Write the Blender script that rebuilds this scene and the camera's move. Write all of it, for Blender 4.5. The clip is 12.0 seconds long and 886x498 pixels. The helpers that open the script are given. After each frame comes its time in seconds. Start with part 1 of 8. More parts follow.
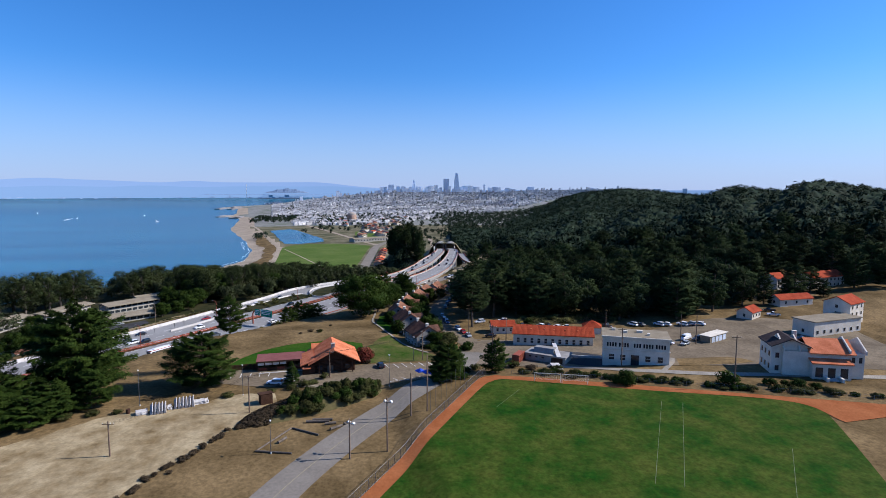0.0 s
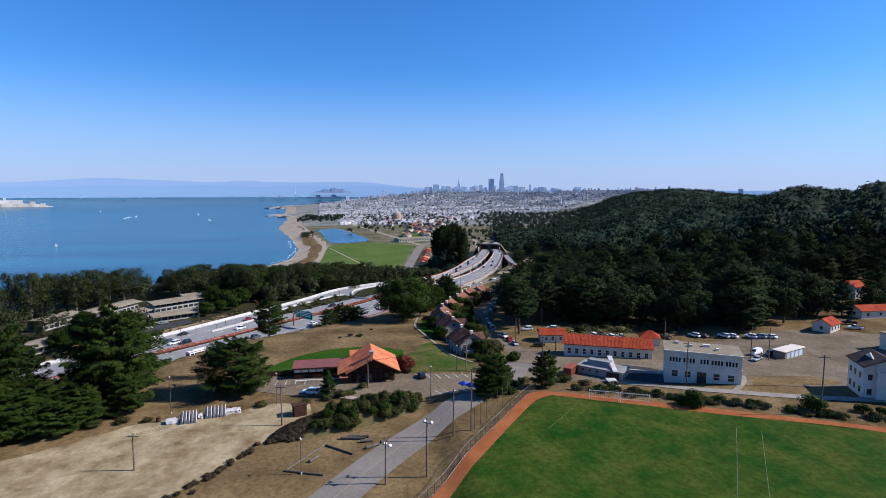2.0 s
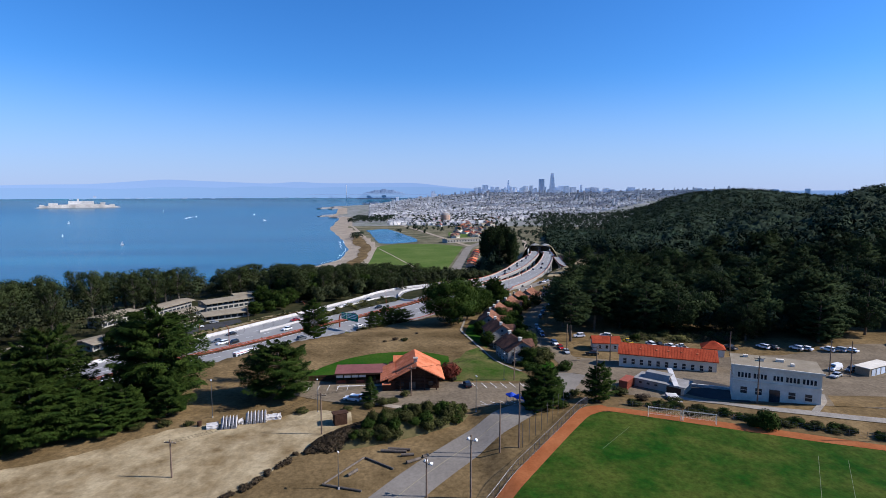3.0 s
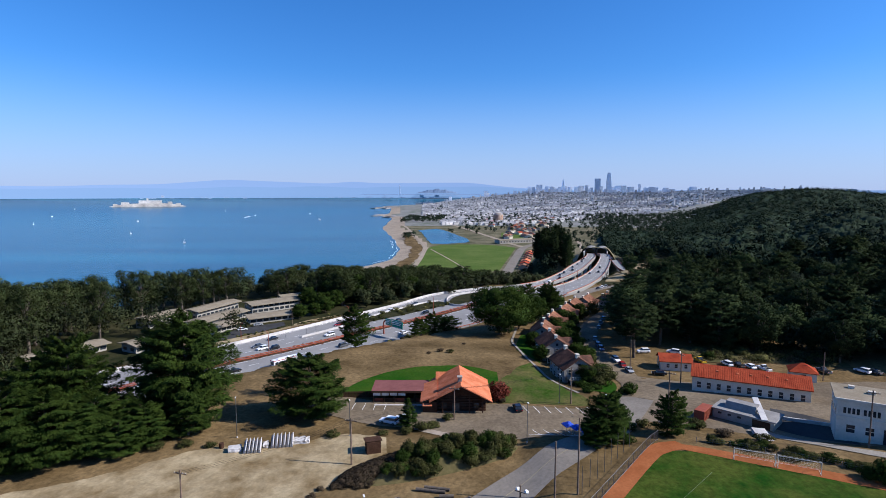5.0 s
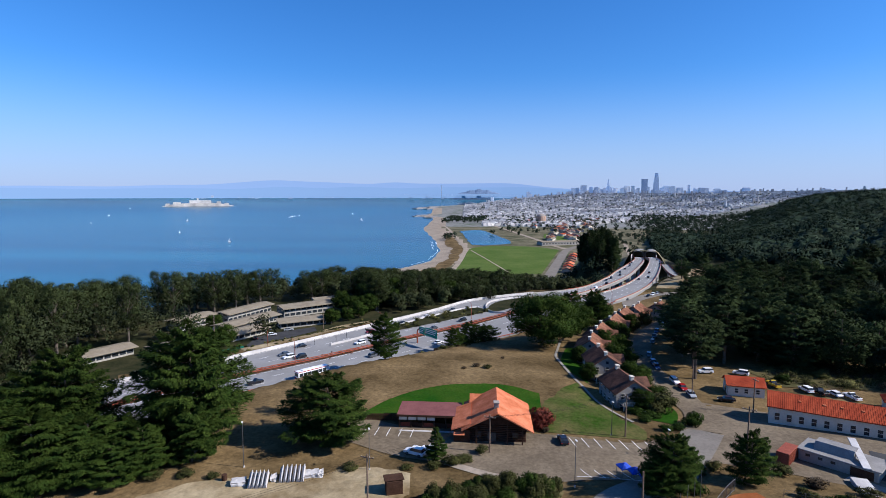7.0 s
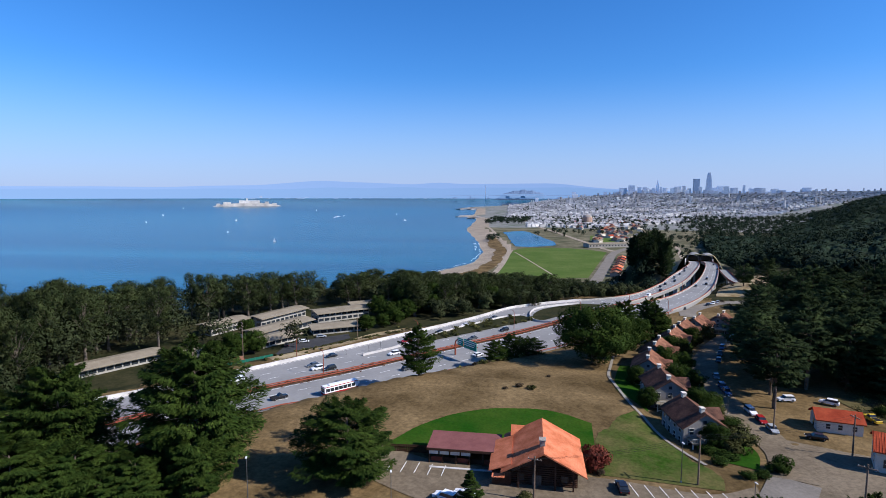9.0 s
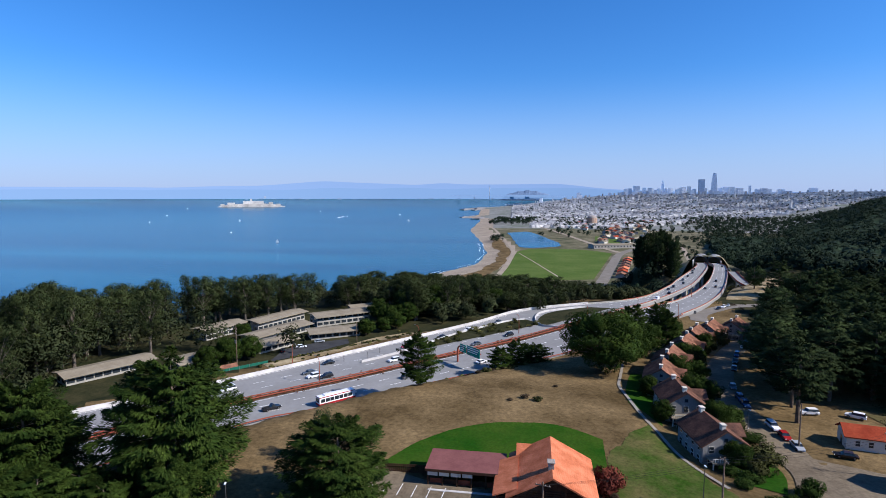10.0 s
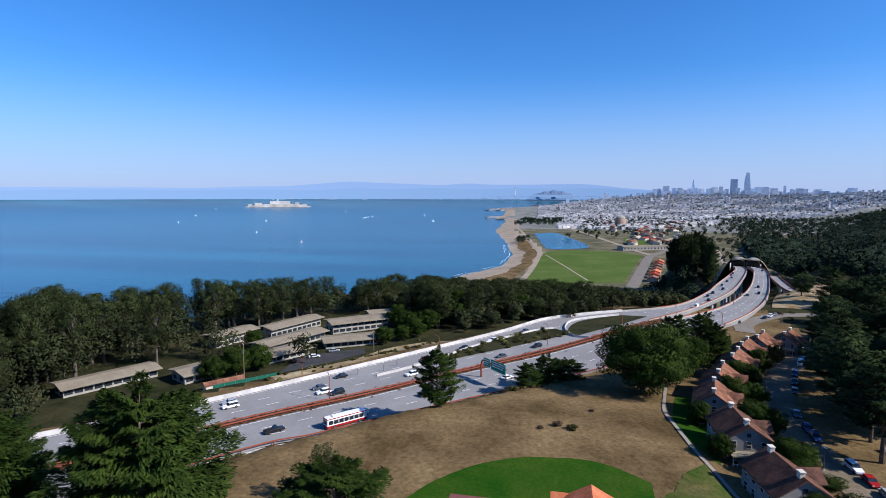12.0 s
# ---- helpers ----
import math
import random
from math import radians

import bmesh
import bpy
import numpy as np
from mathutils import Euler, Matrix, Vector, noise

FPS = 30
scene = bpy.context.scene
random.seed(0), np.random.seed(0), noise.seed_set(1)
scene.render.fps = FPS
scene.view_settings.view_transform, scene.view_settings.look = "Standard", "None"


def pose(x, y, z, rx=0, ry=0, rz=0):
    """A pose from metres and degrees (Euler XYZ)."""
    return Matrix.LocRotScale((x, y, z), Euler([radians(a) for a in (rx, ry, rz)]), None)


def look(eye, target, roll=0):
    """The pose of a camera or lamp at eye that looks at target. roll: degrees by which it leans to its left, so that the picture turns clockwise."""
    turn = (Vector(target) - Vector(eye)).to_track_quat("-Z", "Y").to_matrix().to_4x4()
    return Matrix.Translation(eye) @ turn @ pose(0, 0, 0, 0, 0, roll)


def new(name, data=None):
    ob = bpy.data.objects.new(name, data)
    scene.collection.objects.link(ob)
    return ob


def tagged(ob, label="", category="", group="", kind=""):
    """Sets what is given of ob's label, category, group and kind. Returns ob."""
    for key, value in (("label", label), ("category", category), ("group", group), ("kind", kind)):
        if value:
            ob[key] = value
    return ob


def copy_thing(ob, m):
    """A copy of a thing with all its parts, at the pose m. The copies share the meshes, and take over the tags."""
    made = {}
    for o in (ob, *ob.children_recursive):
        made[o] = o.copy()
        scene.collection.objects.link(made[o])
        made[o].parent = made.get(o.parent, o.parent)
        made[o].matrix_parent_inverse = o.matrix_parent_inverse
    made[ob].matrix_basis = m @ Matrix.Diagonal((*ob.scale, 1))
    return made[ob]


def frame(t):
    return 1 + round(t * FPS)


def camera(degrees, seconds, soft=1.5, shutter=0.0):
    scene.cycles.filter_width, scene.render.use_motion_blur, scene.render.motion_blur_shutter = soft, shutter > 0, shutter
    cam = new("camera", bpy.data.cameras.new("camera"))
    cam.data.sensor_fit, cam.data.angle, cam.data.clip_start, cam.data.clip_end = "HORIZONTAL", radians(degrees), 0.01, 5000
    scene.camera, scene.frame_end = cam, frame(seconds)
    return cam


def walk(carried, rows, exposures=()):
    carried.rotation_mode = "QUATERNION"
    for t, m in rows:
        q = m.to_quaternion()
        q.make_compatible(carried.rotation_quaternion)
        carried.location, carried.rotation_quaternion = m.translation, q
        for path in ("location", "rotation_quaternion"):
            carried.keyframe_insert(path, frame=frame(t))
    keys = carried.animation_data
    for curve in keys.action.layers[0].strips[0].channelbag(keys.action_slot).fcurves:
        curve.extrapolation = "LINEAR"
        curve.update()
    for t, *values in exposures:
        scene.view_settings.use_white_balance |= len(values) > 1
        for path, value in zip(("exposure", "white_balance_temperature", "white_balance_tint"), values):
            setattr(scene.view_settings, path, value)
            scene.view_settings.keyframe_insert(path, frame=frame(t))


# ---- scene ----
cam = camera(76.8, 12.0, soft=0.65)


PATH = [
    (0, (3.546, -18.355, 112.367), (5.493, -18.767, 112.164), -0.0),
    (0.5, (5.97, -18.598, 112.32), (7.919, -18.997, 112.118), 0.1),
    (1, (8.688, -19.116, 112.287), (10.644, -19.48, 112.084), 0.1),
    (1.5, (11.774, -19.757, 112.234), (13.735, -20.096, 112.032), 0.1),
    (2, (15.077, -20.137, 112.133), (17.05, -20.393, 111.93), 0.1),
    (2.5, (18.541, -20.822, 112.091), (20.525, -20.972, 111.889), -0.0),
    (4.5, (34.238, -22.763, 112.241), (36.228, -22.728, 112.039), 0.1),
    (5, (38.372, -23.145, 112.228), (40.36, -23.039, 112.026), 0.0),
    (5.5, (42.367, -23.465, 112.283), (44.352, -23.322, 112.081), 0.0),
    (6, (46.859, -23.526, 112.135), (48.842, -23.355, 111.934), 0.1),
    (6.5, (51.124, -23.498, 111.965), (53.103, -23.289, 111.764), 0.1),
    (7, (55.525, -23.552, 111.963), (57.499, -23.298, 111.763), 0.1),
    (9, (73.16, -22.337, 111.941), (75.108, -21.93, 111.742), 0.1),
    (9.5, (77.658, -21.83, 111.79), (79.603, -21.412, 111.592), 0.1),
    (10, (82.076, -21.276, 111.739), (84.021, -20.855, 111.542), 0.1),
    (10.5, (86.276, -20.623, 111.734), (88.219, -20.195, 111.537), 0.1),
    (11, (90.622, -19.959, 111.731), (92.562, -19.517, 111.534), 0.1),
    (11.5, (95.046, -19.14, 111.634), (96.979, -18.664, 111.438), 0.1),
    (12, (99.567, -18.303, 111.487), (101.491, -17.795, 111.291), 0.1),
]
walk(cam, [(t, look(eye, target, roll)) for t, eye, target, roll in PATH], [(0, 0.6, 5600, 14.5), (12, 0.6, 5600, 14.5)])

# ---- world, sun, exposure ----
SUN_EL, SUN_AZ = radians(36), radians(184.9)
world = bpy.data.worlds.new("sky")
scene.world = world
world.use_nodes = True
wn = world.node_tree.nodes
sky = wn.new("ShaderNodeTexSky")
sky.sky_type, sky.sun_disc = "NISHITA", False
sky.sun_elevation, sky.sun_rotation = SUN_EL, SUN_AZ
sky.altitude, sky.air_density, sky.dust_density, sky.ozone_density = 100, 1.0, 0.35, 9.0
rich = wn.new("ShaderNodeHueSaturation")
rich.inputs["Saturation"].default_value = 1.12
world.node_tree.links.new(sky.outputs[0], rich.inputs["Color"])
# a thin layer of lavender haze all round the horizon
where, up = wn.new("ShaderNodeTexCoord"), wn.new("ShaderNodeSeparateXYZ")
fall, haze = wn.new("ShaderNodeMapRange"), wn.new("ShaderNodeMix")
fall.interpolation_type = "SMOOTHSTEP"
fall.inputs[1].default_value, fall.inputs[2].default_value, fall.inputs[3].default_value, fall.inputs[4].default_value = -0.02, 0.21, 0.8, 0.0
haze.data_type = "RGBA"
haze.inputs[7].default_value = (3.15, 3.75, 5.2, 1)
world.node_tree.links.new(where.outputs["Generated"], up.inputs[0])
world.node_tree.links.new(up.outputs["Z"], fall.inputs[0])
world.node_tree.links.new(fall.outputs[0], haze.inputs[0])
world.node_tree.links.new(rich.outputs[0], haze.inputs[6])
world.node_tree.links.new(haze.outputs[2], wn["Background"].inputs[0])
wn["Background"].inputs[1].default_value = 0.095
sun = new("sun", bpy.data.lights.new("sun", "SUN"))
sun.data.energy, sun.data.angle, sun.data.color = 5.0, radians(0.53), (1.0, 0.89, 0.73)
sun.matrix_world = look((0, 0, 300), (-math.sin(SUN_AZ) * math.cos(SUN_EL), -math.cos(SUN_AZ) * math.cos(SUN_EL), 300 - math.sin(SUN_EL)))

# ---- small tools ----
rng = np.random.default_rng(7)


def sstep(a, b, v):
    t = np.clip((np.asarray(v, float) - a) / (b - a), 0, 1)
    return t * t * (3 - 2 * t)


REF = np.array((45.0, -22.0, 112.0))


def far(p):
    """Draws what lies past 2.6 km closer along its own line of sight, so that it stays inside the camera's reach."""
    p = np.asarray(p, float)
    off = p - REF
    d = np.hypot(off[..., 0], off[..., 1])
    near = np.where(d > 2600, 2600 + 2200 * (1 - np.exp(-(np.maximum(d, 2600) - 2600) / 2200)), d)
    return REF + off * (near / np.maximum(d, 1e-6))[..., None]


def mesh_from(name, verts, faces, material=None, smooth=False, normals=None):
    me = bpy.data.meshes.new(name)
    verts = np.asarray(verts, np.float32).reshape(-1, 3)
    me.vertices.add(len(verts))
    me.vertices.foreach_set("co", verts.ravel())
    faces = np.asarray(faces, np.int32)
    n, k = faces.shape
    me.loops.add(n * k)
    me.loops.foreach_set("vertex_index", faces.ravel())
    me.polygons.add(n)
    me.polygons.foreach_set("loop_start", np.arange(0, n * k, k, dtype=np.int32))
    me.polygons.foreach_set("loop_total", np.full(n, k, np.int32))
    me.polygons.foreach_set("use_smooth", np.full(n, smooth))
    me.update(calc_edges=True)
    me.validate()
    if normals is not None:
        me.normals_split_custom_set_from_vertices(np.asarray(normals, np.float32).reshape(-1, 3))
    if material:
        me.materials.append(material)
    return me


def grid_faces(nu, nv):
    i = np.arange(nu - 1)[:, None] * nv + np.arange(nv - 1)[None]
    return np.stack([i, i + nv, i + nv + 1, i + 1], -1).reshape(-1, 4)


def part(name, bm, material, parent=None, label=""):
    me = bpy.data.meshes.new(name)
    bm.to_mesh(me)
    bm.free()
    me.materials.append(material)
    ob = new(name, me)
    ob.parent = parent
    if label:
        tagged(ob, label)
    return ob


def thing(name, m, label, category, group="", kind=""):
    ob = new(name)
    ob.matrix_world = m
    return tagged(ob, label, category, group, kind)


def add_box(bm, x0, x1, y0, y1, z0, z1, bevel=0.0, m=None):
    ret = bmesh.ops.create_cube(bm, size=1)
    vs = ret["verts"]
    for v in vs:
        v.co = Vector((x0 + (v.co.x + 0.5) * (x1 - x0), y0 + (v.co.y + 0.5) * (y1 - y0), z0 + (v.co.z + 0.5) * (z1 - z0)))
    if bevel:
        es = list({e for v in vs for e in v.link_edges})
        vs = bmesh.ops.bevel(bm, geom=es, offset=bevel, segments=1, affect="EDGES")["verts"]
    if m is not None:
        bmesh.ops.transform(bm, matrix=m, verts=list({v for v in vs}))
    return vs


def box(x0, x1, y0, y1, z0, z1, bevel=0.0, m=None):
    bm = bmesh.new()
    add_box(bm, x0, x1, y0, y1, z0, z1, bevel, m)
    return bm


def add_cyl(bm, r0, r1, z0, z1, n=8, m=None):
    ret = bmesh.ops.create_cone(bm, cap_ends=True, segments=n, radius1=r0, radius2=r1, depth=z1 - z0)
    bmesh.ops.translate(bm, verts=ret["verts"], vec=(0, 0, (z0 + z1) / 2))
    if m is not None:
        bmesh.ops.transform(bm, matrix=m, verts=ret["verts"])
    return ret["verts"]


def cyl(r0, r1, z0, z1, n=8, m=None):
    bm = bmesh.new()
    add_cyl(bm, r0, r1, z0, z1, n, m)
    return bm


def prism(profile, x0, x1):
    """A solid with the (y, z) profile, from x0 to x1."""
    bm = bmesh.new()
    a = [bm.verts.new((x0, y, z)) for y, z in profile]
    b = [bm.verts.new((x1, y, z)) for y, z in profile]
    n = len(a)
    bm.faces.new(a[::-1])
    bm.faces.new(b)
    for i in range(n):
        bm.faces.new((a[i], a[(i + 1) % n], b[(i + 1) % n], b[i]))
    bmesh.ops.recalc_face_normals(bm, faces=bm.faces)
    return bm


def curve_points(pts, step=3.0):
    """A smooth line through the points, with a vertex about every step metres."""
    p = np.asarray(pts, float)
    p = np.vstack([2 * p[0] - p[1], p, 2 * p[-1] - p[-2]])
    out = []
    for i in range(1, len(p) - 2):
        n = max(2, int(np.linalg.norm(p[i + 1] - p[i]) / step))
        t = np.linspace(0, 1, n, endpoint=False)[:, None]
        a, b, c, d = p[i - 1], p[i], p[i + 1], p[i + 2]
        out.append(0.5 * (2 * b + (c - a) * t + (2 * a - 5 * b + 4 * c - d) * t**2 + (3 * b - a - 3 * c + d) * t**3))
    out.append(p[-2][None])
    return np.vstack(out)


def side_of(line):
    """The unit vector to the left at each vertex of a line."""
    d = np.gradient(line[:, :2], axis=0)
    d /= np.maximum(np.linalg.norm(d, axis=1), 1e-9)[:, None]
    return np.stack([-d[:, 1], d[:, 0]], 1)


# ---- materials ----
def mat(name, c1, c2, s1=0.15, s2=2.5, rough=0.85, bump=0.15, metal=0.0, rand=0.0, island=0.0, fine=0.35, spec=0.2, cell=0.0):
    spec = 0.03 if spec == 0.2 and rough >= 0.8 else spec
    m = bpy.data.materials.new(name)
    c1, c2 = ([v * (0.78 if max(c) < 0.5 else 0.95) for v in c] for c in (c1, c2))
    m.use_nodes = True
    nt = m.node_tree
    ns, ln = nt.nodes, nt.links
    p = ns["Principled BSDF"]
    tc = ns.new("ShaderNodeTexCoord")
    n1, n2 = ns.new("ShaderNodeTexNoise"), ns.new("ShaderNodeTexNoise")
    n1.inputs["Scale"].default_value, n1.inputs["Detail"].default_value, n1.inputs["Roughness"].default_value = s1, 7, 0.62
    n2.inputs["Scale"].default_value, n2.inputs["Detail"].default_value, n2.inputs["Roughness"].default_value = s2, 6, 0.7
    ln.new(tc.outputs["Object"], n1.inputs["Vector"])
    ln.new(tc.outputs["Object"], n2.inputs["Vector"])
    ramp = ns.new("ShaderNodeMapRange")
    ramp.inputs[1].default_value, ramp.inputs[2].default_value = 0.35, 0.65
    ln.new(n1.outputs[0], ramp.inputs[0])
    mix = ns.new("ShaderNodeMix")
    mix.data_type = "RGBA"
    mix.inputs[6].default_value, mix.inputs[7].default_value = (*c1, 1), (*c2, 1)
    ln.new(ramp.outputs[0], mix.inputs[0])
    val = ns.new("ShaderNodeMapRange")
    val.inputs[1].default_value, val.inputs[2].default_value = 0.25, 0.75
    val.inputs[3].default_value, val.inputs[4].default_value = 1 - fine, 1 + fine
    ln.new(n2.outputs[0], val.inputs[0])
    hsv = ns.new("ShaderNodeHueSaturation")
    ln.new(mix.outputs[2], hsv.inputs["Color"])
    last = val.outputs[0]
    for on, node, out in ((rand, "ShaderNodeObjectInfo", "Random"), (island, "ShaderNodeNewGeometry", "Random Per Island")):
        if on:
            src = ns.new(node)
            r = ns.new("ShaderNodeMapRange")
            r.inputs[3].default_value, r.inputs[4].default_value = 1 - on, 1 + on
            ln.new(src.outputs[out], r.inputs[0])
            mul = ns.new("ShaderNodeMath")
            mul.operation = "MULTIPLY"
            ln.new(last, mul.inputs[0])
            ln.new(r.outputs[0], mul.inputs[1])
            last = mul.outputs[0]
    if cell:
        vo = ns.new("ShaderNodeTexVoronoi")
        vo.inputs["Scale"].default_value = 1 / cell
        ln.new(tc.outputs["Object"], vo.inputs["Vector"])
        sp = ns.new("ShaderNodeSeparateColor")
        ln.new(vo.outputs["Color"], sp.inputs[0])
        r, h = ns.new("ShaderNodeMapRange"), ns.new("ShaderNodeMapRange")
        r.inputs[3].default_value, r.inputs[4].default_value = 0.72, 1.3
        h.inputs[3].default_value, h.inputs[4].default_value = 0.47, 0.53
        ln.new(sp.outputs[0], r.inputs[0])
        ln.new(sp.outputs[1], h.inputs[0])
        ln.new(h.outputs[0], hsv.inputs["Hue"])
        mul = ns.new("ShaderNodeMath")
        mul.operation = "MULTIPLY"
        ln.new(last, mul.inputs[0])
        ln.new(r.outputs[0], mul.inputs[1])
        last = mul.outputs[0]
    ln.new(last, hsv.inputs["Value"])
    ln.new(hsv.outputs[0], p.inputs["Base Color"])
    p.inputs["Roughness"].default_value, p.inputs["Metallic"].default_value = rough, metal
    p.inputs["Specular IOR Level"].default_value = spec
    if bump:
        b = ns.new("ShaderNodeBump")
        b.inputs["Strength"].default_value, b.inputs["Distance"].default_value = bump, 0.1
        ln.new(n2.outputs[0], b.inputs["Height"])
        ln.new(b.outputs[0], p.inputs["Normal"])
    return m


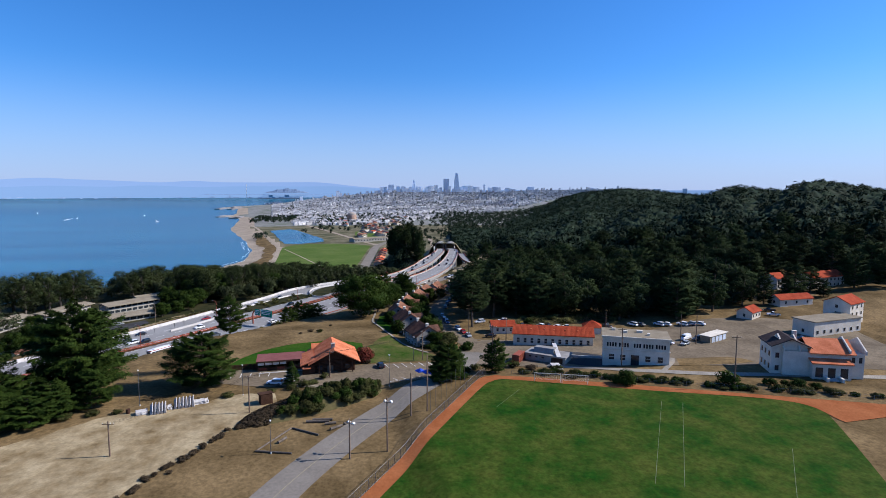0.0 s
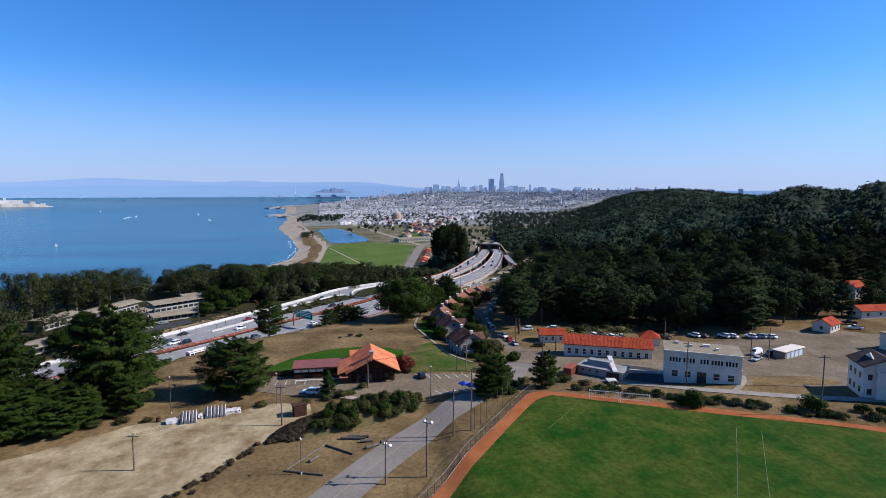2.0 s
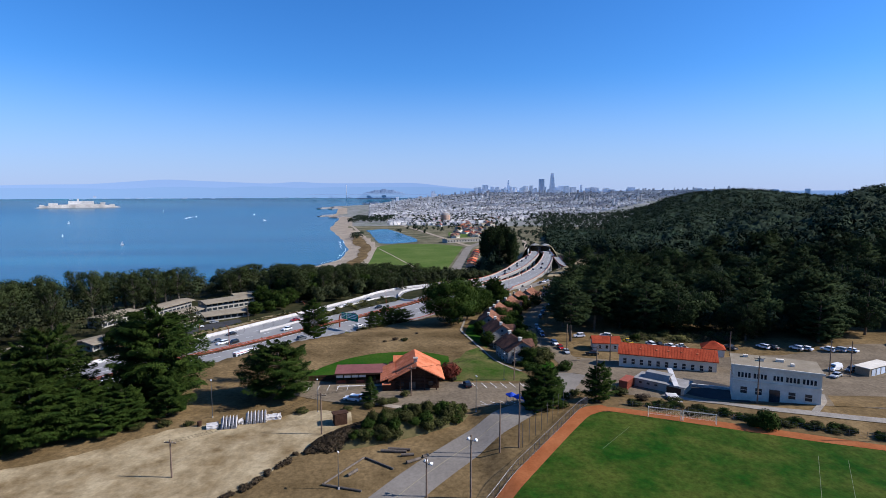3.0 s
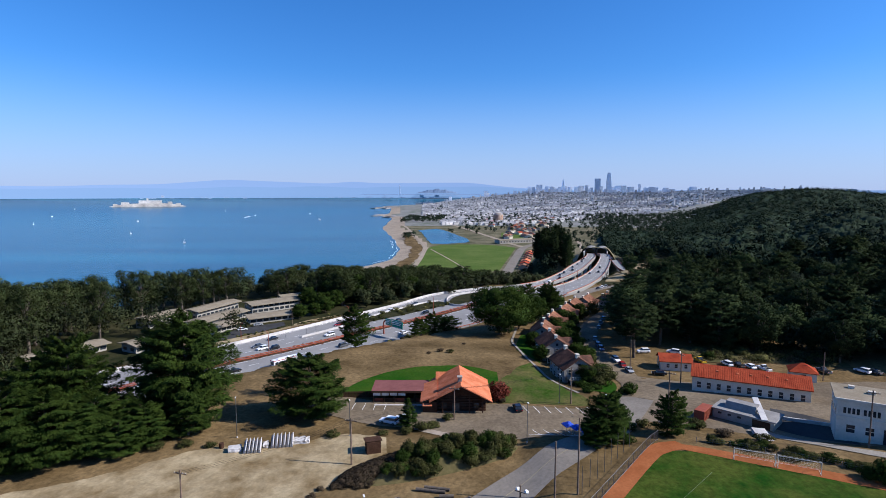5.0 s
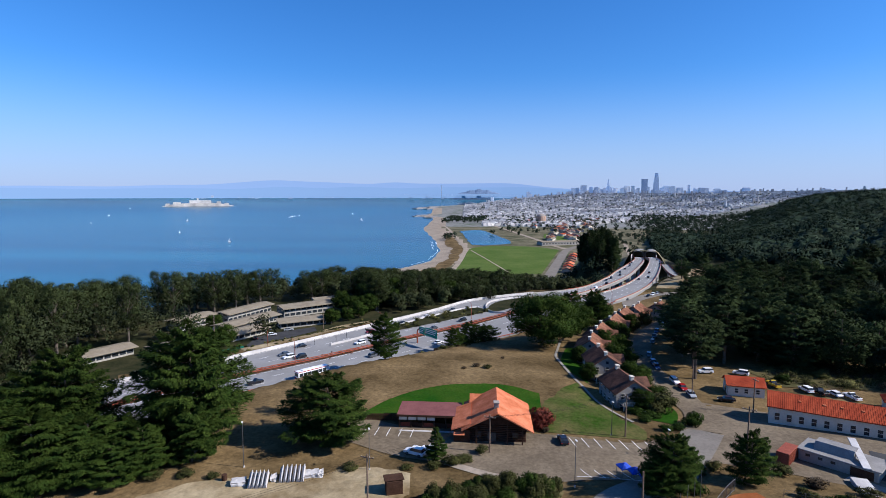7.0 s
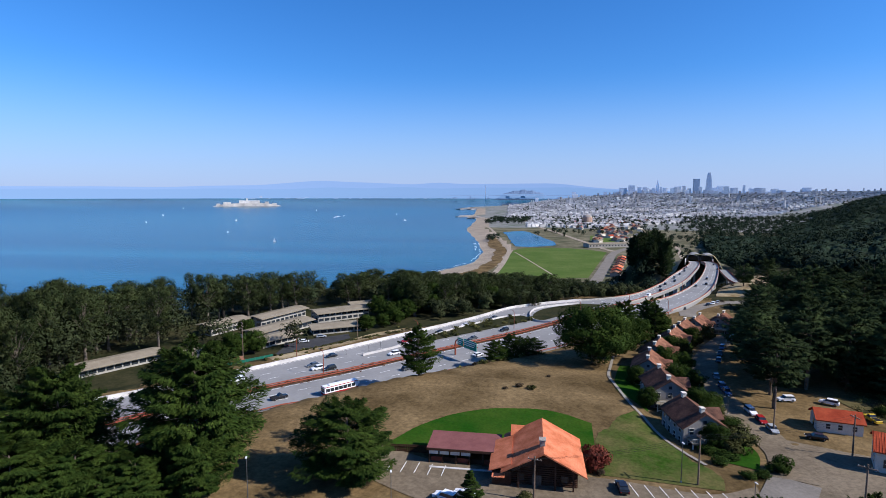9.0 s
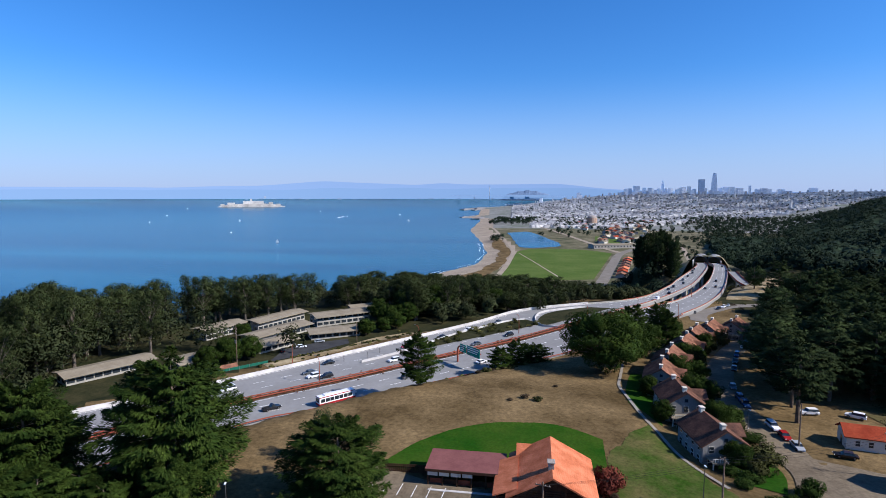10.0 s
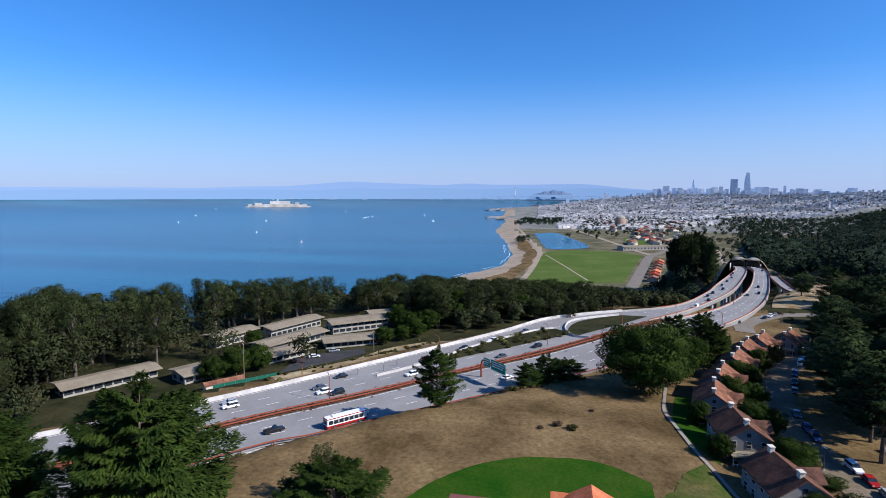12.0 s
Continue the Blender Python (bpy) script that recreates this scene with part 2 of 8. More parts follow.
M = {
    "slope": mat("scrubby_grass_slope", (0.05, 0.055, 0.02), (0.15, 0.12, 0.055), 0.06, 0.5, 0.95, 0.3, fine=0.4),
    "patchlawn": mat("patchy_lawn", (0.03, 0.075, 0.006), (0.13, 0.115, 0.04), 0.11, 1.2, 0.95, 0.4, fine=0.4),
    "dry": mat("dry_grass", (0.095, 0.064, 0.026), (0.225, 0.156, 0.073), 0.06, 0.9, 0.95, 0.6, fine=0.5),
    "woodfloor": mat("woodland_floor", (0.02, 0.025, 0.01), (0.06, 0.055, 0.025), 0.08, 0.9, 0.95, 0.5),
    "sand": mat("beach_sand", (0.3, 0.245, 0.18), (0.42, 0.35, 0.265), 0.02, 0.4, 0.95, 0.2),
    "cityground": mat("town_ground", (0.3, 0.29, 0.28), (0.14, 0.16, 0.12), 0.012, 0.08, 0.9, 0),
    "seabed": mat("sea_bed", (0.1, 0.13, 0.12), (0.12, 0.14, 0.12), 0.02, 0.2, 0.9, 0),
    "plain": mat("coastal_scrub_ground", (0.075, 0.08, 0.04), (0.22, 0.19, 0.12), 0.02, 0.15, 0.95, 0.1),
    "airgrass": mat("mown_airfield_grass", (0.075, 0.125, 0.022), (0.115, 0.155, 0.038), 0.02, 0.3, 0.95, 0, fine=0.2),
    "dirt": mat("sandy_dirt", (0.2, 0.14, 0.066), (0.44, 0.355, 0.21), 0.12, 0.7, 0.95, 0.3, fine=0.34),
    "field": mat("sports_turf", (0.013, 0.056, 0.004), (0.066, 0.086, 0.013), 0.12, 0.9, 0.9, 0.5, fine=0.5),
    "lawn": mat("watered_lawn", (0.016, 0.068, 0.003), (0.045, 0.09, 0.008), 0.1, 1.4, 0.9, 0.3, fine=0.3),
    "clay": mat("red_clay_track", (0.28, 0.09, 0.03), (0.37, 0.135, 0.05), 0.15, 1.8, 0.95, 0.2, fine=0.2),
    "asphalt": mat("worn_asphalt", (0.2, 0.178, 0.148), (0.26, 0.233, 0.195), 0.1, 1.5, 0.9, 0.1, fine=0.22),
    "lot": mat("brown_gravelled_asphalt", (0.135, 0.106, 0.071), (0.24, 0.192, 0.13), 0.07, 1.1, 0.92, 0.2, fine=0.36),
    "concrete": mat("pale_concrete", (0.46, 0.44, 0.42), (0.58, 0.56, 0.53), 0.2, 2.0, 0.8, 0.05, fine=0.1),
    "line": mat("road_paint", (0.75, 0.74, 0.7), (0.8, 0.8, 0.78), 1, 6, 0.7, 0),
    "hedge": mat("rust_red_planting", (0.13, 0.045, 0.02), (0.2, 0.08, 0.035), 0.6, 3, 0.95, 0.5, island=0.3),
    "white": mat("white_render", (0.53, 0.485, 0.4), (0.68, 0.625, 0.53), 0.25, 2.5, 0.85, 0.08, fine=0.12, rand=0.05),
    "redroof": mat("red_clay_tiles", (0.3, 0.05, 0.022), (0.42, 0.085, 0.036), 0.3, 3, 0.85, 0.3, fine=0.3),
    "orangeroof": mat("orange_clay_tiles", (0.47, 0.14, 0.06), (0.6, 0.21, 0.105), 0.3, 3, 0.85, 0.3, fine=0.2),
    "houseroof": mat("weathered_clay_tiles", (0.13, 0.062, 0.042), (0.34, 0.165, 0.1), 0.35, 3, 0.9, 0.3, fine=0.35, rand=0.15),
    "maroon": mat("maroon_felt_roof", (0.19, 0.075, 0.07), (0.24, 0.1, 0.09), 0.3, 3, 0.85, 0.1, fine=0.15),
    "greyroof": mat("grey_gravel_roof", (0.24, 0.2, 0.14), (0.32, 0.275, 0.2), 0.2, 2.5, 0.92, 0.15, fine=0.2),
    "darkroof": mat("dark_tiles", (0.05, 0.04, 0.04), (0.09, 0.07, 0.065), 0.3, 3, 0.9, 0.2),
    "log": mat("dark_brown_logs", (0.055, 0.03, 0.02), (0.1, 0.055, 0.035), 0.4, 4, 0.8, 0.3),
    "bark": mat("grey_brown_bark", (0.1, 0.075, 0.055), (0.2, 0.16, 0.12), 0.6, 4, 0.95, 0.5),
    "paleb": mat("pale_bark", (0.1, 0.083, 0.066), (0.18, 0.15, 0.12), 0.6, 4, 0.95, 0.4),
    "cypress": mat("cypress_foliage", (0.016, 0.033, 0.006), (0.044, 0.068, 0.011), 0.25, 2.0, 0.85, 0, island=0.3, rand=0.15, spec=0.03),
    "euc": mat("eucalyptus_foliage", (0.018, 0.029, 0.01), (0.048, 0.059, 0.02), 0.25, 2.0, 0.8, 0, island=0.3, rand=0.25, spec=0.03),
    "farwood": mat("grey_green_woods", (0.017, 0.03, 0.018), (0.034, 0.05, 0.028), 0.03, 0.4, 0.85, 0, island=0.1, spec=0.03, cell=16.0),
    "eucwood": mat("olive_eucalyptus_woods", (0.024, 0.032, 0.014), (0.05, 0.058, 0.024), 0.05, 0.8, 0.85, 0, island=0.2, spec=0.03, cell=12.0),
    "forest": mat("forest_foliage", (0.016, 0.03, 0.011), (0.05, 0.069, 0.023), 0.12, 1.5, 0.85, 0, island=0.25, rand=0.4, spec=0.03),
    "shrub": mat("shrub_foliage", (0.035, 0.04, 0.012), (0.085, 0.085, 0.026), 0.4, 2.5, 0.85, 0, island=0.4, rand=0.25, spec=0.04),
    "redshrub": mat("dark_red_foliage", (0.11, 0.025, 0.018), (0.17, 0.05, 0.03), 0.5, 2.5, 0.85, 0, island=0.4, spec=0.04),
    "glass": mat("dark_window_glass", (0.02, 0.025, 0.03), (0.04, 0.05, 0.06), 0.5, 2, 0.12, 0, spec=0.5),
    "steel": mat("galvanised_steel", (0.2, 0.205, 0.21), (0.28, 0.28, 0.28), 1, 6, 0.45, 0, metal=0.8),
    "pole": mat("weathered_timber_pole", (0.17, 0.12, 0.085), (0.26, 0.19, 0.14), 1, 6, 0.9, 0.3),
    "rust": mat("rust_red_steel", (0.26, 0.065, 0.035), (0.34, 0.09, 0.05), 0.8, 5, 0.7, 0.05),
    "sign": mat("green_sign_sheet", (0.0, 0.25, 0.17), (0.01, 0.29, 0.2), 0.5, 3, 0.5, 0),
    "greenfence": mat("green_fence_screen", (0.02, 0.12, 0.08), (0.03, 0.15, 0.1), 0.6, 3, 0.8, 0.05),
    "tyre": mat("black_rubber", (0.02, 0.02, 0.02), (0.03, 0.03, 0.03), 3, 10, 0.8, 0),
    "ivory": mat("city_walls", (0.42, 0.4, 0.39), (0.68, 0.655, 0.62), 0.006, 0.05, 0.9, 0, island=0.4),
    # skyline colour raised and blued, with distance haze put into it
    "tower": mat("hazed_blue_towers", (0.76, 0.8, 0.86), (0.84, 0.86, 0.9), 0.02, 0.2, 0.6, 0, rand=0.25),
    "darktarmac": mat("dark_tarmac", (0.05, 0.05, 0.052), (0.08, 0.08, 0.08), 0.1, 1.5, 0.9, 0.1, fine=0.15),
    "blockwall": mat("drab_grey_wall", (0.34, 0.32, 0.28), (0.45, 0.425, 0.37), 0.25, 2.5, 0.85, 0.05, fine=0.15),
    "housewall": mat("dull_white_wall", (0.25, 0.24, 0.225), (0.34, 0.325, 0.305), 0.3, 2.5, 0.85, 0.05, fine=0.15),
    "dirtred": mat("reddish_bare_soil", (0.085, 0.05, 0.028), (0.16, 0.085, 0.045), 0.3, 2.0, 0.95, 0.3),
    "stone": mat("chimney_stone", (0.3, 0.26, 0.22), (0.42, 0.37, 0.32), 0.8, 4, 0.9, 0.3),
    # near-white so that the far blocks look veiled by haze
    "ivorytower": mat("hazed_pale_towers", (0.86, 0.86, 0.86), (0.9, 0.89, 0.88), 0.02, 0.2, 0.7, 0, rand=0.2),
    "islandrock": mat("island_rock", (0.3, 0.29, 0.27), (0.5, 0.47, 0.43), 0.02, 0.2, 0.9, 0),
    # a dark tower paled by painted haze; also the shed's blue doors
    "darktower": mat("dark_tower", (0.46, 0.52, 0.6), (0.5, 0.56, 0.64), 0.02, 0.2, 0.5, 0),
}

# ---- the lie of the land ----
FWY = curve_points([(114, 153.5, 51.5), (171, 111.5, 50.6), (200, 91, 50), (226, 74, 49.4), (257, 49.5, 48.8), (290, 23.5, 48.2), (318, -1, 47.8), (352, -28, 47.3), (400, -60, 46.5),
                    (455, -91, 45), (564, -128, 42), (694, -164, 37.5), (757, -180, 34.5), (790, -188, 33.5)], 4.0)
FSIDE = side_of(FWY)


def coast(x):
    return np.interp(x, [-9000, 400, 600, 761, 855, 961, 1127, 1363, 1628, 1791, 2100, 2480, 2745, 3000, 4000, 4400, 5200, 6500, 7500, 12000, 30000],
                     [5000, 325, 235, 170, 146, 112, 120, 164, 226, 262, 290, 330, 440, 420, 560, 700, 480, 250, -300, -4000, -20000])


def ground(x, y):
    x, y = np.asarray(x, float), np.asarray(y, float)
    r, brg = np.hypot(x - 3, y + 18), np.degrees(np.arctan2(y + 18, np.maximum(x, 1e-3) - 3))
    brg = np.where(x < 5, np.where(y > 0, 80, -80), brg)
    d = coast(x) - y
    z = np.interp(x, [0, 150, 165, 185, 232, 260, 300, 350, 430], [57.9, 57.8, 57.1, 56.6, 55.9, 53, 50, 46, 43])
    z = z + 1.6 * sstep(-32, -40, y) * (1 - sstep(152, 166, x))
    z = z + np.interp(x, [188, 212, 240, 280, 330, 380], [0, -2.3, -1.7, 0.6, 1.6, 0.6]) * sstep(-38, -56, y) * (1 - sstep(-148, -185, y))
    n = 0.524 * x + 0.852 * y
    z = z + (np.minimum(z, 45 - 0.02 * (n - 203)) - z) * sstep(203, 222, n)
    xs = x - 300 * sstep(-90, -300, y)
    z = 3 + (z - 3) * (1 - sstep(440, 640, xs)) * sstep(30, 150, d)
    near_top = np.interp(brg, [-62, -45, -38.6, -34, -26, -20, -16], [98, 106, 97, 82, 56, 36, 20]) + 5 * np.sin(brg * 0.9 + r * 0.006)
    hill = sstep(-17, -22, brg) * sstep(230, 880, r) * (1 - 0.6 * sstep(1000, 1450, r))
    z = z + np.maximum(0, near_top - z) * hill
    far_top = np.interp(brg, [-62, -45, -36, -33, -30, -26, -22], [60, 70, 84, 98, 107, 94, 50])
    back = sstep(-20, -24, brg) * sstep(1500, 2150, r) * (1 - sstep(2500, 3000, r))
    z = z + np.maximum(0, far_top - z) * back
    z = np.maximum(z, 26 * sstep(768, 790, x + 0.27 * (y + 180)) * np.exp(-((np.maximum(0, x - 850) / 90) ** 2)) * np.exp(-(((y + 204) / 40) ** 4)))
    z = np.maximum(z, 33 * np.exp(-(((x - 752) / 48) ** 4)) * np.exp(-(((y + 122) / 26) ** 4)))
    town = 105 * sstep(2700, 5600, r) * sstep(6, -8, brg) * sstep(-35, -30, brg) * (1 - sstep(7000, 9000, r))
    z = z + np.maximum(0, town)
    z = np.where(d < 60, np.minimum(z, -4 + 4 * sstep(-60, 0, d) + 3 * sstep(0, 45, d) + (z - 3) * sstep(25, 60, d)), z)
    # the motorway's bench in the slope
    px, py = np.broadcast_arrays(x, y)
    near = (px > 90) & (px < 460) & (py > -140) & (py < 220)
    if near.any():
        q = np.stack([px[near], py[near]], -1)
        keep = FWY[:, 0] < 470
        f = FWY[keep]
        dist = np.hypot(q[:, None, 0] - f[None, :, 0], q[:, None, 1] - f[None, :, 1])
        i = dist.argmin(1)
        dm, zf = dist.min(1), f[i, 2] - 0.6
        left = ((q - f[i, :2]) * FSIDE[keep][i]).sum(1) > 0
        w = np.where(left, 1 - sstep(32, 44, dm), 1 - sstep(25, 34, dm)) * (1 - sstep(385, 425, q[:, 0]))
        z = np.array(np.broadcast_to(z, px.shape))
        z[near] = z[near] + (zf - z[near]) * w
    return z


def gz(x, y):
    return float(ground(np.array([float(x)]), np.array([float(y)]))[0])


def polar_sheet(radii, height):
    ang = np.radians(np.concatenate([np.arange(-180, -70, 4.0), np.arange(-70, 70, 0.45), np.arange(70, 179, 4.0), [180.0]]))
    a, r = np.meshgrid(ang, radii, indexing="ij")
    x, y = REF[0] + r * np.cos(a), REF[1] + r * np.sin(a)
    p = np.stack([x, y, height(x, y)], -1)
    return p, grid_faces(len(ang), len(radii))[:, ::-1]


radii = np.concatenate([[0.5], np.arange(10, 420, 4.0), np.geomspace(420, 26000, 170)])
p, faces = polar_sheet(radii, ground)
flat = far(p).reshape(-1, 3)
me = mesh_from("ground", flat, faces, None, True)
for k in ("dry", "woodfloor", "sand", "cityground", "seabed", "plain"):
    me.materials.append(M[k])
true = p.reshape(-1, 3)[faces].mean(1)
fx, fy = true[:, 0], true[:, 1]
fr, fb = np.hypot(fx - 3, fy + 18), np.degrees(np.arctan2(fy + 18, fx - 3))
fd = coast(fx) - fy
idx = np.zeros(len(faces), int)
idx[(fx > 640) & (fb < -15) | (fy < -120) & (fx > 268) & (fb > -40) | (fy < -330)] = 1
idx[0.524 * fx + 0.852 * fy > 212] = 1
idx[(fx > 700 + 60 * np.sin(fy * 0.05)) & (fb > -17)] = 5
idx[(fr > 1850) & (fb > -24)] = 3
idx[(fd < 62) & (fx > 560)] = 2
idx[fd < -8] = 4
me.polygons.foreach_set("material_index", idx.astype(np.int32))
tagged(new("ground", me), "dry brown grass slopes falling to a sandy shore", "ground", kind="structure")

# water
wm = bpy.data.materials.new("bay_water")
wm.use_nodes = True
nt = wm.node_tree
pb = nt.nodes["Principled BSDF"]
pb.inputs["Base Color"].default_value = (0.012, 0.075, 0.125, 1)
pb.inputs["Roughness"].default_value = 0.22
pb.inputs["Specular IOR Level"].default_value = 0.42
pb.inputs["IOR"].default_value = 1.33
tc, wv, bp = nt.nodes.new("ShaderNodeTexCoord"), nt.nodes.new("ShaderNodeTexNoise"), nt.nodes.new("ShaderNodeBump")
wv.inputs["Scale"].default_value, wv.inputs["Detail"].default_value = 0.06, 8
bp.inputs["Strength"].default_value, bp.inputs["Distance"].default_value = 0.26, 2.0
mp = nt.nodes.new("ShaderNodeMapping")
mp.inputs["Scale"].default_value = (1.6, 0.6, 1)
nt.links.new(tc.outputs["Object"], mp.inputs[0])
nt.links.new(mp.outputs[0], wv.inputs["Vector"])
nt.links.new(wv.outputs[0], bp.inputs["Height"])
nt.links.new(bp.outputs[0], pb.inputs["Normal"])
big = nt.nodes.new("ShaderNodeTexNoise")
big.inputs["Scale"].default_value, big.inputs["Detail"].default_value = 0.0022, 5
mp2 = nt.nodes.new("ShaderNodeMapping")
mp2.inputs["Scale"].default_value = (2.6, 0.35, 1)
mp2.inputs["Rotation"].default_value = (0, 0, radians(24))
cr = nt.nodes.new("ShaderNodeMix")
cr.data_type = "RGBA"
cr.inputs[6].default_value, cr.inputs[7].default_value = (0.003, 0.045, 0.085, 1), (0.01, 0.105, 0.158, 1)
nt.links.new(tc.outputs["Object"], mp2.inputs[0])
nt.links.new(mp2.outputs[0], big.inputs["Vector"])
band = nt.nodes.new("ShaderNodeMapRange")
band.inputs[1].default_value, band.inputs[2].default_value = 0.34, 0.66
nt.links.new(big.outputs[0], band.inputs[0])
nt.links.new(band.outputs[0], cr.inputs[0])
nt.links.new(cr.outputs[2], pb.inputs["Base Color"])
p, faces = polar_sheet(np.concatenate([np.arange(150, 1000, 40.0), np.geomspace(1000, 26000, 90)]), lambda x, y: 0 * x)
tagged(new("water", mesh_from("water", far(p).reshape(-1, 3), faces, wm, True)), "calm blue bay water with darker bands", "water", kind="structure")



# ---- laid surfaces ----
def resample(line, n):
    p = curve_points([(*q, 0.0)[:3] for q in line], 1.0)
    s = np.r_[0, np.cumsum(np.linalg.norm(np.diff(p, axis=0), axis=1))]
    t = np.linspace(0, s[-1], n)
    return np.stack([np.interp(t, s, p[:, k]) for k in range(3)], 1)


def patch(name, a, b, material, lift, label, category, nu=60, nv=14, kind="structure", z=None, rag=0.0):
    """A sheet between two lines, lying on the ground."""
    a, b = resample(a, nu), resample(b, nu)
    t = np.linspace(0, 1, nv)[None, :, None]
    if rag:
        rr = np.random.default_rng(nu + nv)
        for e in (a, b):
            w = np.convolve(rr.normal(size=nu), np.ones(9) / 4, "same") + rr.normal(size=nu) * 0.2
            e[:, :2] += rag * side_of(e) * w[:, None] * 0.6
    p = a[:, None] * (1 - t) + b[:, None] * t
    p[..., 2] = (ground(p[..., 0], p[..., 1]) if z is None else z) + lift
    f = grid_faces(nu, nv)
    q = p.reshape(-1, 3)
    nrm = np.cross(q[f[0, 1]] - q[f[0, 0]], q[f[0, 2]] - q[f[0, 0]])
    ob = new(name, mesh_from(name, far(q), f if nrm[2] > 0 else f[:, ::-1], material, True))
    return tagged(ob, label, category, kind=kind)


def strip(name, line, width, material, lift, label, category, kind="structure", offset=0.0, z=None):
    p = curve_points([(*q, 0.0)[:3] for q in line], 3.0)
    s = side_of(p)
    return patch(name, p[:, :2] + s * (offset + width / 2), p[:, :2] + s * (offset - width / 2), material, lift, label, category, max(8, min(220, len(p))), 5, kind, z)


M["fadedline"] = mat("faded_yellow_paint", (0.32, 0.27, 0.17), (0.38, 0.33, 0.22), 1, 6, 0.8, 0)
M["fieldline"] = mat("faded_field_paint", (0.14, 0.18, 0.09), (0.22, 0.26, 0.15), 0.6, 4, 0.9, 0)
M["paving"] = mat("dull_concrete_paving", (0.27, 0.24, 0.2), (0.34, 0.31, 0.26), 0.3, 3, 0.9, 0.05)
M["sandpath"] = mat("sandy_path", (0.33, 0.27, 0.2), (0.4, 0.34, 0.26), 0.05, 0.6, 0.95, 0)
C0, U, V = np.array((152.0, -66.0)), np.array((-42, 29)) / 51.04, np.array((-35, -73)) / 80.96


def on_field(a, b):
    return tuple(C0 + U * a + V * b)


patch("sports_field", [on_field(0, 3), on_field(3, -1.2), on_field(12, -2.4), on_field(60, -2.2), on_field(130, -2.2)], [on_field(0, 76), on_field(4, 81), on_field(60, 84), on_field(130, 84)], M["field"], 0.10,
      "worn green grass sports field with faint white lines", "field", 90, 60)
patch("clay_track", [on_field(-5, -2), on_field(0, -5.0), on_field(12, -5.4), on_field(60, -5.2), on_field(130, -5.2)], [on_field(-1, 2), on_field(3, -0.9), on_field(12, -2.1), on_field(60, -1.9), on_field(130, -1.9)], M["clay"], 0.12,
      "red clay running track beside the sports field", "track", 90, 5)
patch("clay_track", [on_field(-3, 0), on_field(-3.2, 40), on_field(-3, 76), on_field(-3, 110)], [on_field(0.4, 0), on_field(0.4, 40), on_field(0.4, 74), on_field(12, 84)], M["clay"], 0.13,
      "red clay running track along the pavement side", "track", 60, 6)
for a, b, c, d in ((8, 44, 52, 44), (8, 49, 52, 49), (8, 8, 22, 6), (30, 70, 60, 66)):
    p0, p1 = on_field(a, b), on_field(c, d)
    strip("field_line", [p0, p1], 0.075, M["fieldline"], 0.125, "faded white painted line on the grass field", "marking")
ROAD = [(60, 12), (100, -7), (118, -17.5), (130, -26), (141, -35), (150, -43), (162, -53), (175, -61), (188, -68), (203, -72), (215, -71.6), (227, -70.2), (239.5, -68.8), (256, -69), (274, -71.8), (300, -80), (323, -90), (340, -98.5), (352, -108)]
patch("parking_lot", [(173, 16), (166, 2), (163.5, -10), (160, -23), (158.5, -34), (160, -47), (168, -58)], [(187, 16), (181.5, 2), (181, -10), (181, -23), (181, -34), (179, -50), (184, -60)], M["lot"], 0.10,
      "brown gravelled asphalt parking lot in front of the cabin", "parking lot")
patch("service_yard", [(172, -62), (168, -78), (160, -96), (154, -116), (146, -150), (128, -200)], [(214, -75), (206, -100), (212, -135), (214, -165), (216, -195), (196, -230)], M["lot"], 0.07,
      "brown asphalt service yard between the white buildings", "yard", 80, 24, rag=0.8)
strip("road", ROAD[:9], 8.6, M["asphalt"], 0.16, "worn grey asphalt road with a faint centre line", "road")
strip("street", ROAD[8:], 8.4, M["lot"], 0.15, "brown asphalt street below dark trees", "road")
strip("road_line", ROAD[:6], 0.14, M["fadedline"], 0.18, "pale painted centre line on asphalt", "marking")
patch("dirt_yard", [(112, 100), (126, 70), (136, 50), (143.5, 40), (149, 33), (150.5, 28), (153, 17), (160, 6), (158, -4)], [(60, 60), (80, 40), (95, 27), (112, 17), (122.7, 10.8), (131, 6), (141.6, 0), (150, -5)], M["dirt"], 0.09,
      "bare pale sandy dirt yard", "yard", 110, 24, rag=1.0)
patch("lawn", [(185, 15), (197, 10.5), (207, 3), (214, -8), (215, -20), (209, -31)], [(185, 8), (187, 2), (189, -6), (191, -14), (191, -22), (191, -31)], M["lawn"], 0.09, "watered green lawn behind the cabin", "lawn", 80, 14, rag=0.35)
patch("lawn", [(221, -42.4), (214, -44.2), (207, -46), (200, -48.5), (190, -53), (181, -54)], [(217, -40), (211, -36), (204, -33), (197, -31), (189, -30), (182.5, -31)], M["patchlawn"], 0.09, "sloping green lawn beside the parking lot", "lawn", 80, 14, rag=0.8)
patch("lawn", [(236, -39.5), (248, -40), (262, -42), (272, -44)], [(222, -46), (240, -47), (258, -47.5), (272, -48)], M["lawn"], 0.09, "narrow green lawn behind the houses", "lawn", 40, 8)
patch("lawn", [(196, -56), (208, -58), (216, -60)], [(192, -63), (202, -66), (214, -66)], M["lawn"], 0.12, "green lawn with shrubs at the street corner", "lawn", 30, 8)
strip("pavement", [(286, -43), (268, -40.4), (255, -38.8), (242, -39.8), (229, -41.2), (217, -44.2), (205, -47), (192, -53)], 0.9, M["paving"], 0.2, "pale concrete path along a lawn", "path")
